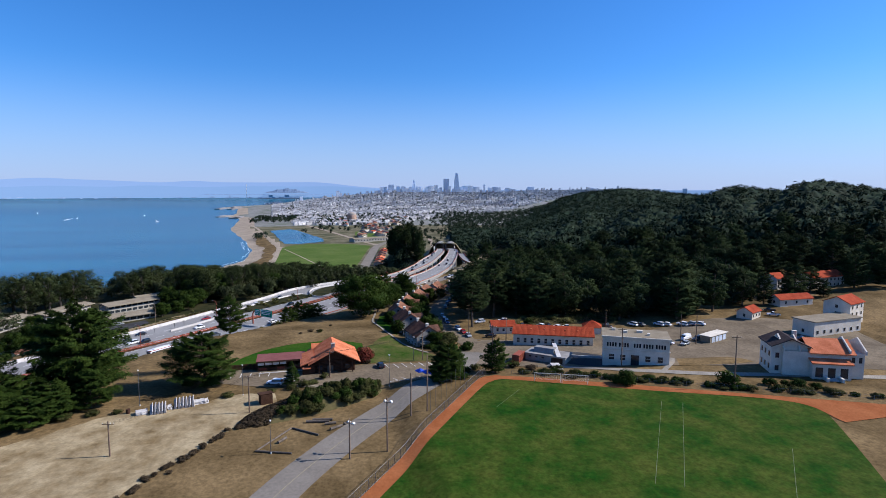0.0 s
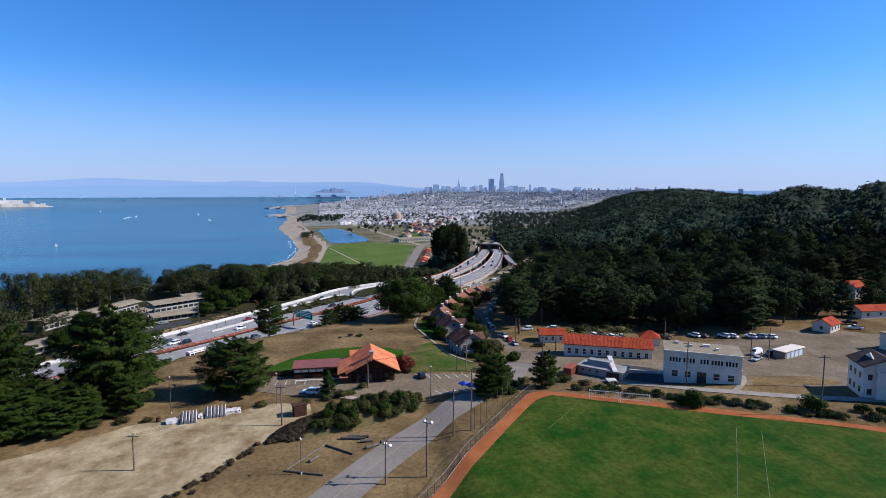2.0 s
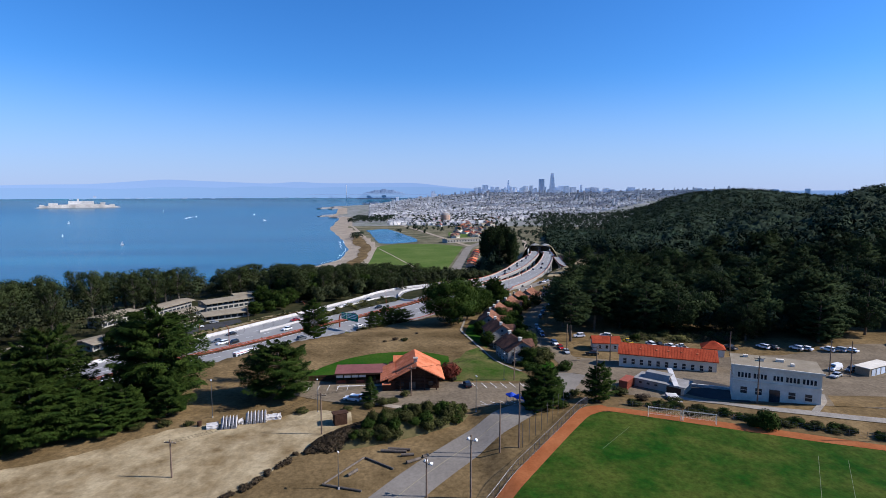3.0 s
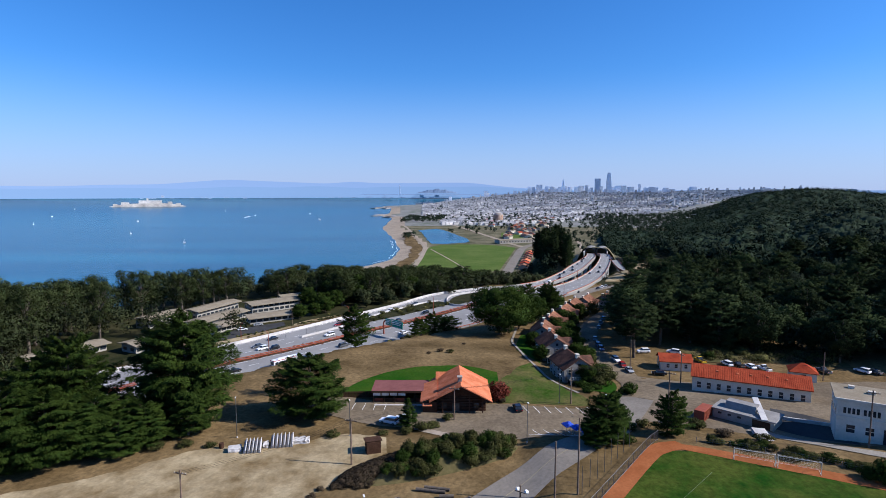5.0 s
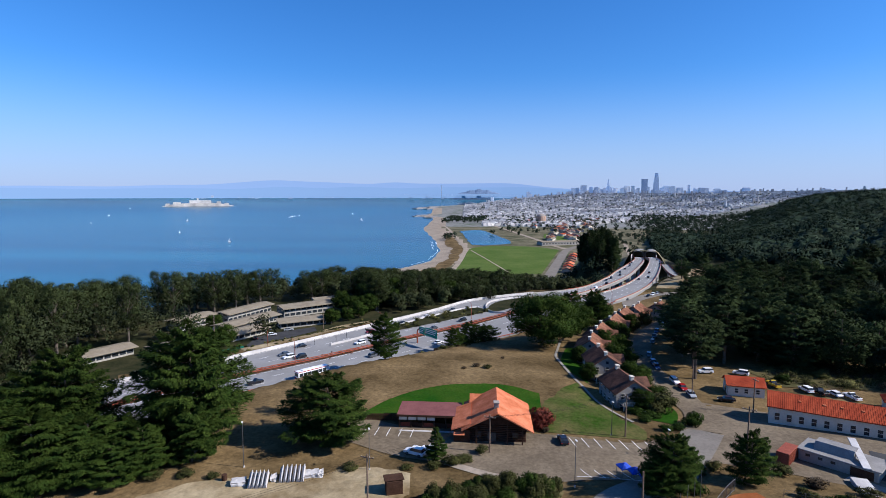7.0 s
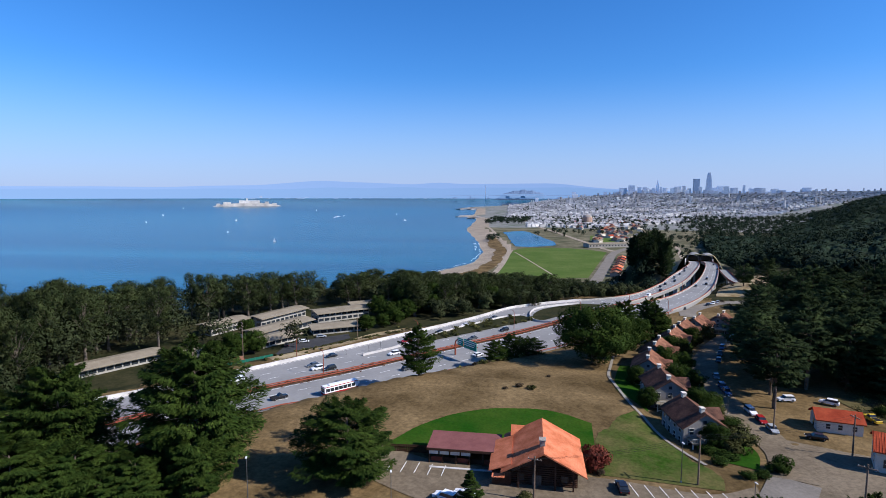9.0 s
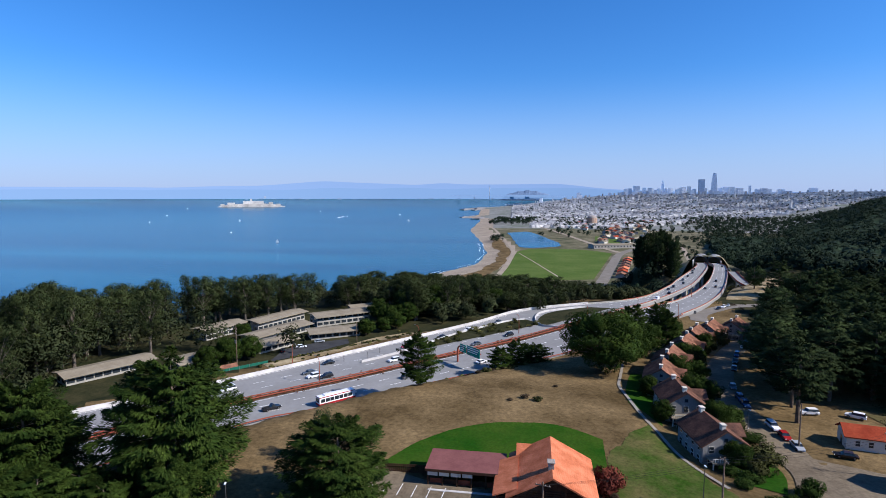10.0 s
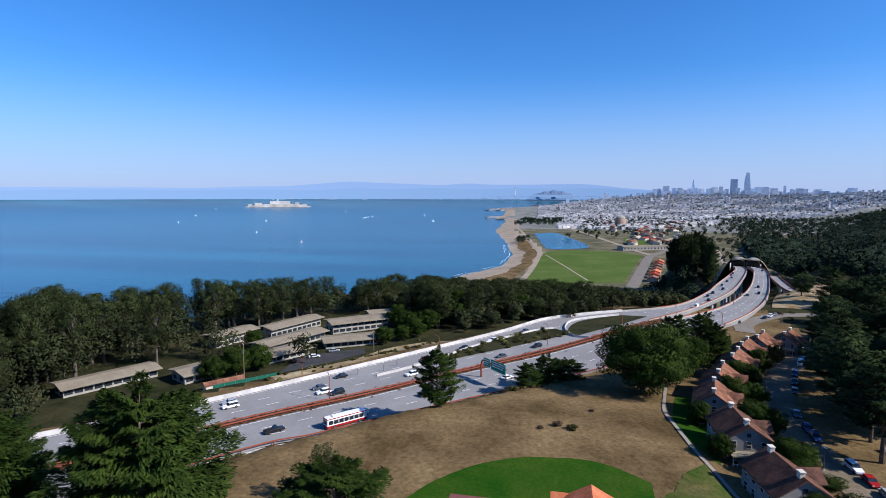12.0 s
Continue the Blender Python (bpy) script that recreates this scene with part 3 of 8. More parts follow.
strip("pavement", [(168, -88), (154.2, -101), (147, -117), (142, -131), (137, -150), (128, -180)], 3.2, M["paving"], 0.14, "pale concrete pavement past the white buildings", "pavement")
patch("grass_plot", [(165, -132), (163.5, -141), (162, -149)], [(152, -124), (150.5, -137), (150, -149)], M["dry"], 0.1, "plot of dry grass beside the white block", "grass", 30, 12, rag=0.5)
strip("pavement", [(148, -116), (156, -124), (166, -131)], 1.6, M["paving"], 0.15, "pale concrete footpath to the yard", "path")

# the shore and the flat airfield green
patch("airfield_green", [(770, 58), (790, 0), (812, -60)], [(1140, 64), (1192, 40), (1211, -21), (1190, -72), (1146, -109)], M["airgrass"], 0.25, "wide mown green airfield", "grass field", 30, 16)
strip("shore_path", [(640, 112), (700, 88), (784, 67), (835, 63), (979, 64), (1154, 73), (1300, 98), (1466, 128), (1786, 186), (2020, 243)], 8, M["sandpath"], 0.5, "pale sandy shore path", "path")
strip("shore_path", [(1108, 58), (980, 24), (854, -8), (820, -17)], 2.6, M["sandpath"], 0.45, "pale sandy path across the green", "path")
strip("road", [(700, -45), (775, -66), (980, -97), (1150, -126), (1308, -190), (1500, -260)], 15, M["asphalt"], 0.4, "grey asphalt road beside the green", "road")
patch("lagoon", [(1221, 66), (1350, 86), (1500, 108), (1640, 133)], [(1213, 40), (1240, 5), (1268, -14), (1332, -10), (1480, 20), (1622, 52), (1704, 84)], wm, 0.5, "still blue tidal lagoon behind the beach", "lagoon", 80, 8, rag=4)
patch("dunes", [(700, 98), (798, 73), (957, 69), (1124, 76), (1300, 104), (1466, 134)], [(700, 128), (800, 108), (940, 90), (1120, 97), (1300, 132), (1466, 152)], M["dry"], 0.35, "brown dune grass behind the beach", "dunes", 140, 8, rag=5)

# ---- the motorway ----
NOUT = [(75, 220), (130, 174), (185, 131), (240, 90.5), (299, 53.5), (351, 22), (385, 5), (404, -12), (424, -36), (455, -70), (515, -97), (564, -113), (694, -155), (757, -168)]
NIN = [(58, 198), (114, 155), (172, 113), (227, 75.3), (258.5, 50.3), (275, 37.5), (302, 17.5), (338, -9), (384, -38), (409, -55), (441, -75), (500, -104), (564, -128), (694, -166), (757, -177.5)]
SIN = [(57, 195), (112, 152), (170, 110), (225, 72.7), (255, 48.6), (287, 25), (325, -5), (371, -35.5), (403, -58.5), (459, -96), (550, -132), (694, -171.5), (757, -181.5)]
SOUT = [(43, 182), (98, 138), (156, 97), (212.5, 61.5), (223.7, 51), (235.3, 40.8), (244, 33.5), (296, -14), (318, -31), (390, -79), (456, -113.5), (540, -143), (694, -184), (761, -192)]


def fz(x):
    return np.interp(x, FWY[:, 0], FWY[:, 2])


def deck(name, a, b, label):
    a, b = resample(a, 240), resample(b, 240)
    t = np.linspace(0, 1, 4)[None, :, None]
    p = a[:, None] * (1 - t) + b[:, None] * t
    p[..., 2] = fz(p[..., 0])
    nu, nv = p.shape[:2]
    low = p.copy()
    low[..., 2] -= np.where(p[..., 0] > 395, 1.9, 0.5)
    verts = np.concatenate([p.reshape(-1, 3), low.reshape(-1, 3)])
    top, k = grid_faces(nu, nv), nu * nv
    i = np.arange(nu - 1) * nv
    rim = np.concatenate([np.stack([i, i + nv, i + nv + k, i + k], 1), np.stack([i + nv - 1, i + nv - 1 + k, i + 2 * nv - 1 + k, i + 2 * nv - 1], 1)])
    ob = new(name, mesh_from(name, verts, np.concatenate([top, top[:, ::-1] + k, rim]), M["asphaltpale"]))
    bm = bmesh.new()
    bm.from_mesh(ob.data)
    bmesh.ops.recalc_face_normals(bm, faces=bm.faces)
    bm.to_mesh(ob.data)
    bm.free()
    return tagged(ob, label, "motorway", kind="structure")


def ribbon_wall(name, line, height, thick, material, label, category, zoff=0.0, inset=0.0, x0=-1e9, x1=1e9, kind="structure", parent=None):
    """A wall or rail of even section along a line at road level."""
    p = resample(line, 260)
    p = p[(p[:, 0] > x0) & (p[:, 0] < x1)]
    s = side_of(p)
    z = fz(p[:, 0]) + zoff
    ring = [(inset - thick / 2, 0), (inset + thick / 2, 0), (inset + thick * 0.3, height), (inset - thick * 0.3, height)]
    v = np.stack([np.c_[p[:, :2] + s * o, z + h] for o, h in ring], 1)
    n = len(p)
    f = []
    for k in range(4):
        i = np.arange(n - 1) * 4
        f.append(np.stack([i + k, i + (k + 1) % 4, i + 4 + (k + 1) % 4, i + 4 + k], 1))
    f.append(np.array([[3, 2, 1, 0], [4 * n - 4, 4 * n - 3, 4 * n - 2, 4 * n - 1]]))
    ob = new(name, mesh_from(name, v.reshape(-1, 3), np.concatenate(f)[:, ::-1], material))
    ob.parent = parent
    return tagged(ob, label, category, kind=kind) if not parent else ob


M["asphaltpale"] = mat("pale_motorway_concrete", (0.255, 0.25, 0.24), (0.315, 0.31, 0.3), 0.06, 0.8, 0.85, 0.05, fine=0.1)
deck("motorway", NOUT, NIN, "pale grey concrete motorway carriageway with an exit lane")
deck("motorway", SIN, SOUT, "pale grey concrete motorway carriageway on a viaduct")
ribbon_wall("barrier_wall", NOUT, 1.3, 0.5, M["concrete"], "white concrete barrier wall along the motorway", "wall", 0.0, -0.1, x1=425)
ribbon_wall("barrier_wall", NOUT, 0.75, 0.3, M["blockwall"], "pale concrete parapet of the viaduct", "wall", 0.0, -0.1, x0=424)
for ln, ins in ((NIN, 0.3), (SIN, -0.3), (SOUT, 0.4)):
    ribbon_wall("barrier_wall", ln, 0.7, 0.3, M["blockwall"], "low concrete parapet of the viaduct", "wall", 0.0, ins, x0=398)
    ribbon_wall("guard_rail", ln, 0.35, 0.3, M["rust"], "rust red steel rail on the parapet", "rail", 0.72, ins, x0=398)
ribbon_wall("guard_rail", NOUT, 0.35, 0.3, M["rust"], "rust red steel rail on the parapet", "rail", 0.77, -0.1, x0=440)
for ln, ins in ((NIN, -0.6), (SIN, 0.6), (SOUT, -0.6)):
    rail = thing("guard_rail", pose(0, 0, 0), "rust red guard rail on short posts beside the motorway", "guard rail")
    ribbon_wall("beam", ln, 0.35, 0.1, M["rust"], "", "", 0.5, ins, x0=150, x1=400, parent=rail)
    p = resample(ln, 200)
    s = side_of(p)
    bm0 = box(-0.09, 0.09, -0.09, 0.09, -0.7, 0.85)
    pm = bpy.data.meshes.new("post")
    bm0.to_mesh(pm)
    bm0.free()
    pm.materials.append(M["rust"])
    for q, e in zip(p[::2], s[::2]):
        if 150 < q[0] < 400:
            ob = new("post", pm)
            ob.location = (q[0] + e[0] * ins, q[1] + e[1] * ins, fz(q[0]))
            ob.parent = rail
# lane dashes
for a, b, shares in ((NOUT, NIN, (0.38, 0.66)), (SIN, SOUT, (0.36, 0.66))):
    a, b = resample(a, 400), resample(b, 400)
    for share in shares:
        c = a * (1 - share) + b * share
        verts, faces = [], []
        s = side_of(c)
        for i in range(20, 396, 5):
            k = len(verts)
            for j, w in ((i, 0.1), (i, -0.1), (i + 2, -0.1), (i + 2, 0.1)):
                verts.append((c[j, 0] + s[j, 0] * w, c[j, 1] + s[j, 1] * w, fz(c[j, 0]) + 0.03))
            faces.append((k, k + 1, k + 2, k + 3))
        tagged(new("lane_marking", mesh_from("lane_marking", verts, np.array(faces)[:, ::-1], M["line"])), "white dashed lane marking", "marking", kind="structure")
for ln, ins in ((NOUT, -1.2), (NIN, 0.9), (SIN, -0.9), (SOUT, 1.0)):
    p = resample(ln, 300)
    s = side_of(p)
    v = np.stack([np.c_[p[:, :2] + s * (ins + w), fz(p[:, 0]) + 0.03] for w in (-0.09, 0.09)], 1).reshape(-1, 3)
    tagged(new("lane_marking", mesh_from("lane_marking", v, grid_faces(300, 2)[:, ::-1], M["line"])), "white edge line of the motorway", "marking", kind="structure")


def planted(name, a, b, lift, material, label):
    a, b = resample(a, 120), resample(b, 120)
    t = np.linspace(0, 1, 4)[None, :, None]
    p = a[:, None] * (1 - t) + b[:, None] * t
    p[..., 2] = fz(p[..., 0]) + lift
    tagged(new(name, mesh_from(name, p.reshape(-1, 3), grid_faces(120, 4), material, True)), label, "planting bed", kind="structure")
    return p.reshape(-1, 3)


MED_A, MED_B = [q for q in NIN if q[0] < 420], [q for q in SIN if q[0] < 405]
median = planted("median", MED_A, MED_B, 0.1, M["dirtred"], "bare reddish planting bed between the carriageways")
ISL_A = [(300, 37.5), (315, 31.5), (332, 23.5), (347, 14), (361, 5), (368, -3)]
ISL_B = [(300, 34.5), (314, 24), (327, 13.5), (341, 3), (354, -7), (362, -10)]
VERGE_A = [(357, -12), (366, -9.5), (378, -10.5), (390, -15), (402, -25), (412, -36)]
VERGE_B = [(355, -13), (366, -20), (378, -28), (390, -36), (402, -43), (412, -49)]
island = planted("island", ISL_A, ISL_B, 0.2, M["woodfloor"], "planted wedge between the motorway and its exit lane")
ribbon_wall("barrier_wall", ISL_A, 0.9, 0.4, M["concrete"], "low white concrete barrier beside the exit lane", "wall", 0, 0.3)
planted("planting_bed", VERGE_A, VERGE_B, 0.2, M["woodfloor"], "planted bed behind a curved white barrier")
ribbon_wall("barrier_wall", [(352.8, -19.6), (355.8, -11.3), (370.6, -7.7), (387.9, -10.3), (400.5, -20.9), (411.5, -34.3)], 1.0, 0.4, M["concrete"], "curved white concrete barrier where the lanes join", "wall")
ribbon_wall("barrier_wall", [(276, 52), (286, 45.5), (300, 37.5)], 0.9, 0.4, M["concrete"], "low white concrete barrier at the exit", "wall")


# ---- foliage ----
def unit(v):
    return v / np.maximum(np.linalg.norm(v, axis=-1, keepdims=True), 1e-9)


def sprays(r, c, n, along, size, thin):
    """Kite-shaped leaf sprays at c, lying square to n with their length near along: vertices and faces."""
    a = unit(np.cross(n, np.cross(along, n)) + r.normal(size=n.shape) * 0.25)
    b = np.cross(n, a) * thin
    s = size * r.uniform(0.6, 1.4, c.shape[:-1] + (1,))
    v = np.stack([c - a * s, c - b * s * 0.55, c + a * s, c + b * s * 0.5], -2).reshape(-1, 3)
    return v, np.arange(len(v)).reshape(-1, 4)


def tufts(r, centres, radii, m, size, flat=0.5, thin=1.0, heart=None):
    """Small leaf sprays over the given clumps: vertices, faces and the soft normals of the leaf mass."""
    k = len(centres)
    d = unit(r.normal(size=(k, m, 3)))
    rad = r.uniform(0.62, 1.0, (k, m, 1)) ** 0.6
    c = centres[:, None] + d * rad * radii[:, None]
    out = unit(d / radii[:, None])
    n = unit(d * (1 - flat) + np.array((0, 0, 1.0)) * flat * np.where(d[..., 2:] > -0.5, 1, -0.3) + r.normal(size=d.shape) * 0.3)
    v, f = sprays(r, c, n, r.normal(size=n.shape), size, thin)
    soft = out + n * 0.45
    if heart is not None:
        soft = soft + 0.6 * unit(c - heart)
    return v, f, np.repeat(unit(soft).reshape(-1, 3), 4, 0)


def fronds(r, roots, tips, spread, m, size, thin):
    """Flat fan-shaped branches from roots to tips, each a layer of sprays: vertices, faces, normals."""
    k = len(roots)
    ax = tips - roots
    side = unit(np.cross(ax, (0, 0, 1.0)))
    t = r.uniform(0.12, 1.0, (k, m, 1)) ** 0.75
    u = r.uniform(-1, 1, (k, m, 1))
    lobes = 0.75 + 0.3 * np.sin(t * 9 + np.arange(k)[:, None, None]) * np.sign(u)
    w = spread[:, None, None] * np.sin(np.pi * np.clip(t * 0.86 + 0.08, 0, 1)) ** 0.7 * lobes
    c = roots[:, None] + ax[:, None] * t + side[:, None] * u * w
    c[..., 2] += (0.10 - 0.14 * u[..., 0] ** 2 + 0.16 * t[..., 0] ** 3) * spread[:, None] + r.normal(size=(k, m)) * 0.05 * spread[:, None]
    up = np.array((0, 0, 1.0))
    n = unit(up + 0.15 * unit(ax)[:, None] + side[:, None] * u * 0.2 + r.normal(size=c.shape) * 0.3)
    v, f = sprays(r, c, n, unit(ax)[:, None] + side[:, None] * u * 0.8, size, thin)
    return v, f, np.repeat(unit(n + 0.2 * up + 0.45 * unit(ax)[:, None]).reshape(-1, 3), 4, 0)


def limb(bm, p0, p1, r0, r1, n=6):
    p0, p1 = Vector(p0), Vector(p1)
    d = p1 - p0
    m = Matrix.Translation(p0) @ d.to_track_quat("Z", "Y").to_matrix().to_4x4()
    add_cyl(bm, r0, r1, 0, d.length, n, m)


def tree(name, seed, style, height, width, m, label, foliage, bark, group=""):
    r = np.random.default_rng(seed)
    t = thing(name, m, label, "tree", group)
    bm = bmesh.new()
    H, W = height, width / 2
    cs, rs = [], []
    top = H * (0.9 if style != "euc" else 0.8)
    bend = r.normal(size=2) * 0.03 * H
    limb(bm, (0, 0, -0.6), (bend[0] * 0.5, bend[1] * 0.5, top * 0.5), H * 0.03, H * 0.02, 8)
    limb(bm, (bend[0] * 0.5, bend[1] * 0.5, top * 0.48), (*bend, top), H * 0.02, H * 0.006, 6)
    roots, tips, fans = [], [], []
    if style in ("cypress", "pine", "umbrella"):
        n = {"cypress": 120, "pine": 84, "umbrella": 76}[style]
        lop = r.uniform(0, 6.28)
        for i in range(n):
            low = 0.36 if style == "umbrella" else 0.08
            h = low + (0.98 - low) * (i + r.uniform(-0.4, 0.4)) / n
            if style == "umbrella":
                prof = 0.72 + 0.3 * math.sin(math.pi * (h - 0.3) / 0.8) if h < 0.75 else max(0.16, 1 - ((h - 0.6) / 0.42) ** 2.0) ** 0.6
            elif style == "cypress":
                prof = min(1.0, 0.6 + 1.6 * h) if h < 0.25 else max(0.2, 1 - ((h - 0.25) / 0.77) ** 2.7) ** 0.62
            else:
                prof = max(0.08, 1.04 - h) ** 0.8
            a = i * 2.4 + r.normal() * 0.35
            q = W * prof * r.uniform(0.62, 1.06) * (1 + 0.12 * math.cos(a - lop) + 0.1 * math.sin(3 * a + h * 9))
            up = H * (0.03 + 0.1 * h) if style == "cypress" else H * 0.03
            base = np.array((bend[0] * h, bend[1] * h, H * h - up * 0.6))
            tip = base + np.array((q * math.cos(a), q * math.sin(a), up * r.uniform(0.2, 1.4)))
            roots.append(base + (tip - base) * (0.12 if i % 2 else 0.4))
            tips.append(tip)
            fans.append(np.linalg.norm(tip - roots[-1]) * r.uniform(0.3, 0.48) + 0.04 * W)
            if i % 2 == 0:
                limb(bm, base - np.array((0, 0, 0.3)), base + (tip - base) * 0.7, H * 0.007 * (1.1 - h), H * 0.002, 5)
        near = foliage == "cypress"
        leaves, size = (400, W * 0.036) if near else (130, W * 0.062)
        if style == "pine":
            leaves, size = 260, W * 0.06
        v, f, nn = fronds(r, np.array(roots), np.array(tips), np.array(fans), leaves, size, 0.5)
    else:
        if style == "euc":
            n = 46
            for i in range(n):
                h = 0.3 + 0.68 * (i / n) ** 0.8
                prof = 0.45 + 0.62 * math.sin(math.pi * min(1, (h - 0.22) / 0.86))
                a, q = i * 2.4 + r.normal() * 0.5, W * prof * r.uniform(0.25, 0.95)
                cs.append((q * math.cos(a) + bend[0], q * math.sin(a) + bend[1], H * h))
                w = W * r.uniform(0.2, 0.36)
                rs.append((w, w, w * r.uniform(0.6, 1.0)))
                if i % 2 == 0:
                    limb(bm, (bend[0] * h * 0.6, bend[1] * h * 0.6, H * h * 0.62), cs[-1], H * 0.007, H * 0.002, 5)
            leaves, size, flat = 130, W * 0.052, 0.2
        else:
            n = 84
            for i in range(n):
                d = r.normal(size=3)
                d /= np.linalg.norm(d)
                q = r.uniform(0.5, 0.9)
                cs.append((d[0] * W * q, d[1] * W * q, H * (0.5 + 0.44 * d[2] * q)))
                w = W * r.uniform(0.16, 0.32)
                rs.append((w, w, w * r.uniform(0.55, 0.85)))
                if i % 4 == 0:
                    limb(bm, (0, 0, H * 0.25), cs[-1], H * 0.014, H * 0.004, 5)
            leaves, size, flat = (400, W * 0.03, 0.3) if foliage == "cypress" else (110, W * 0.05, 0.3)
        v, f, nn = tufts(r, np.array(cs), np.array(rs), leaves, size, flat, 0.7, np.array((0, 0, H * 0.45)))
    part("trunk", bm, M[bark], t)
    crown = new("crown", mesh_from("crown", v, f, M[foliage], True, nn))
    crown.parent = t
    return t


def at_ground(x, y, turn=0.0, size=1.0, wide=1.0, sink=0.0):
    return pose(x, y, gz(x, y) - sink, 0, 0, turn) @ Matrix.Diagonal((size * wide, size * wide, size, 1))


class Kind:
    """Trees of one kind: the first of each variant is built, the others are copies of it."""

    def __init__(self, name, style, height, width, label, foliage, bark, group, variants=3):
        self.args, self.made, self.n, self.variants = (name, style, height, width, label, foliage, bark, group), [], 0, variants

    def plant(self, x, y, size=1.0, wide=1.0, label=""):
        name, style, height, width, lab, foliage, bark, group = self.args
        m = at_ground(x, y, (self.n * 137.5) % 360, size, wide)
        k = self.n % self.variants
        self.n += 1
        if len(self.made) <= k:
            ob = tree(name, 11 + 7 * k + len(name), style, height, width, Matrix(), lab, foliage, bark, group)
            ob.matrix_world = m
            self.made.append(ob)
        else:
            ob = copy_thing(self.made[k], Matrix())
            ob.matrix_world = m
        return tagged(ob, label) if label else ob


cypress = Kind("cypress_tree", "cypress", 19, 25, "dark green spreading cypress tree with layered branches", "cypress", "bark", "cypress trees")
euc = Kind("eucalyptus_tree", "euc", 20, 12.5, "tall olive green eucalyptus tree with a bare pale trunk", "euc", "paleb", "eucalyptus belt", 5)
wood = Kind("forest_tree", "round", 19, 16.5, "dark green tree in a dense hillside wood", "forest", "bark", "hillside wood", 4)
woodc = Kind("forest_cypress", "cypress", 22, 20, "dark cypress tree in a dense hillside wood", "forest", "bark", "hillside wood", 3)
streetc = Kind("street_cypress", "umbrella", 20, 20, "tall dark cypress tree on a bare trunk beside the street", "forest", "bark", "street trees", 3)
pine = Kind("pine_tree", "pine", 11, 8, "bushy dark green pine tree beside the road", "cypress", "bark", "pine trees", 3)
oak = Kind("broad_tree", "round", 19, 24, "broad dense dark green tree at the grass edge", "cypress", "bark", "broad trees", 2)

# near cypresses round the dirt yard and beside the motorway
for x, y, s, w in ((165, 45.5, 1.3, 0.9), (157, 67.5, 1.15, 0.78), (157, 41, 0.6, 0.85), (152, 72, 0.9, 1.0), (173, 51, 1.05, 0.8), (164, 79, 1.0, 0.9), (146, 88, 1.0, 1.1), (178, 92, 0.85, 0.9), (150, 104, 1.0, 1.1)):
    cypress.plant(x, y, s, w)
cypress.plant(143, 63, 0.72, 1.1)
cypress.plant(139, 70, 0.8, 1.1)
for x, y, s, w in ((151, 47, 0.5, 1.0), (149, 57, 0.6, 1.1), (146, 50, 0.4, 1.2), (153, 53, 0.55, 1.1), (145, 58, 0.45, 1.2)):
    cypress.plant(x, y, s, w)
cypress.plant(170, 16, 0.76, 1.15, "dark green cypress tree at the edge of the dirt yard")
cypress.plant(241, 20.5, 0.8, 0.68, "dark pointed cypress tree beside the motorway")
cypress.plant(279, -6, 0.5, 0.95)
cypress.plant(271, -1, 0.4, 0.95)
cypress.plant(286, -12, 0.4, 1.2)
oak.plant(274, -35, 1.2, 0.98)
oak.plant(286, -44, 0.85, 0.85)
oak.plant(300, -52, 0.75, 0.8)
cypress.plant(313, -62, 0.8, 0.75)
cypress.plant(336, -52, 0.8, 0.8)
cypress.plant(354, -65, 0.75, 0.8)
oak.plant(330, -66, 0.6, 0.75)
for x, y, s in ((225.5, -62, 0.36), (246.5, -61.5, 0.4), (266, -63, 0.42), (287, -63, 0.46), (309, -75, 0.46), (290, -68, 0.36), (203, -57.5, 0.34), (222, -58, 0.48), (244.5, -57, 0.5), (266, -57.5, 0.5), (287, -66, 0.44), (226, -46.5, 0.3), (247, -46, 0.34)):
    oak.plant(x, y, s, 0.8, "rounded dark green garden tree beside a house")
for x, y, s, w in ((154.5, -52, 0.55, 0.8), (152.5, -48.5, 0.38, 0.75), (160, -55, 0.42, 0.75), (163, -68.5, 0.52, 0.7)):
    cypress.plant(x, y, s, w, "bushy dark green cypress beside the road")
pine.plant(164.5, -8.5, 0.66, 1.2, "small dark green conifer beside the parking lot")
euc.plant(186, 27, 0.52, 0.9, "thin half-bare young tree in dry grass")
# trees over the street
for x, y, s, w in ((235.6, -80.5, 1.05, 0.95), (249, -84, 0.95, 0.85), (265, -85, 1.0, 0.95), (279, -88, 1.0, 0.9), (293, -93, 1.0, 0.95), (309, -99, 1.0, 0.9), (325, -106, 0.95, 0.95), (258, -97, 1.0, 0.95), (275, -103, 1.05, 1.0)):
    streetc.plant(x, y, s, w)
for x, y, s, w in ((262, -110, 1.0, 1.0), (276, -117, 1.05, 1.0), (294, -112, 1.0, 1.1), (330, -122, 1.0, 1.0), (308, -128, 1.0, 1.1), (272, -132, 1.0, 1.0), (350, -122, 0.8, 0.9), (345, -140, 1.0, 1.1)):
    woodc.plant(x, y, s, w, "tall dark cypress tree behind the street")

# eucalyptus belt on the seaward slope
r = np.random.default_rng(3)
count = 0
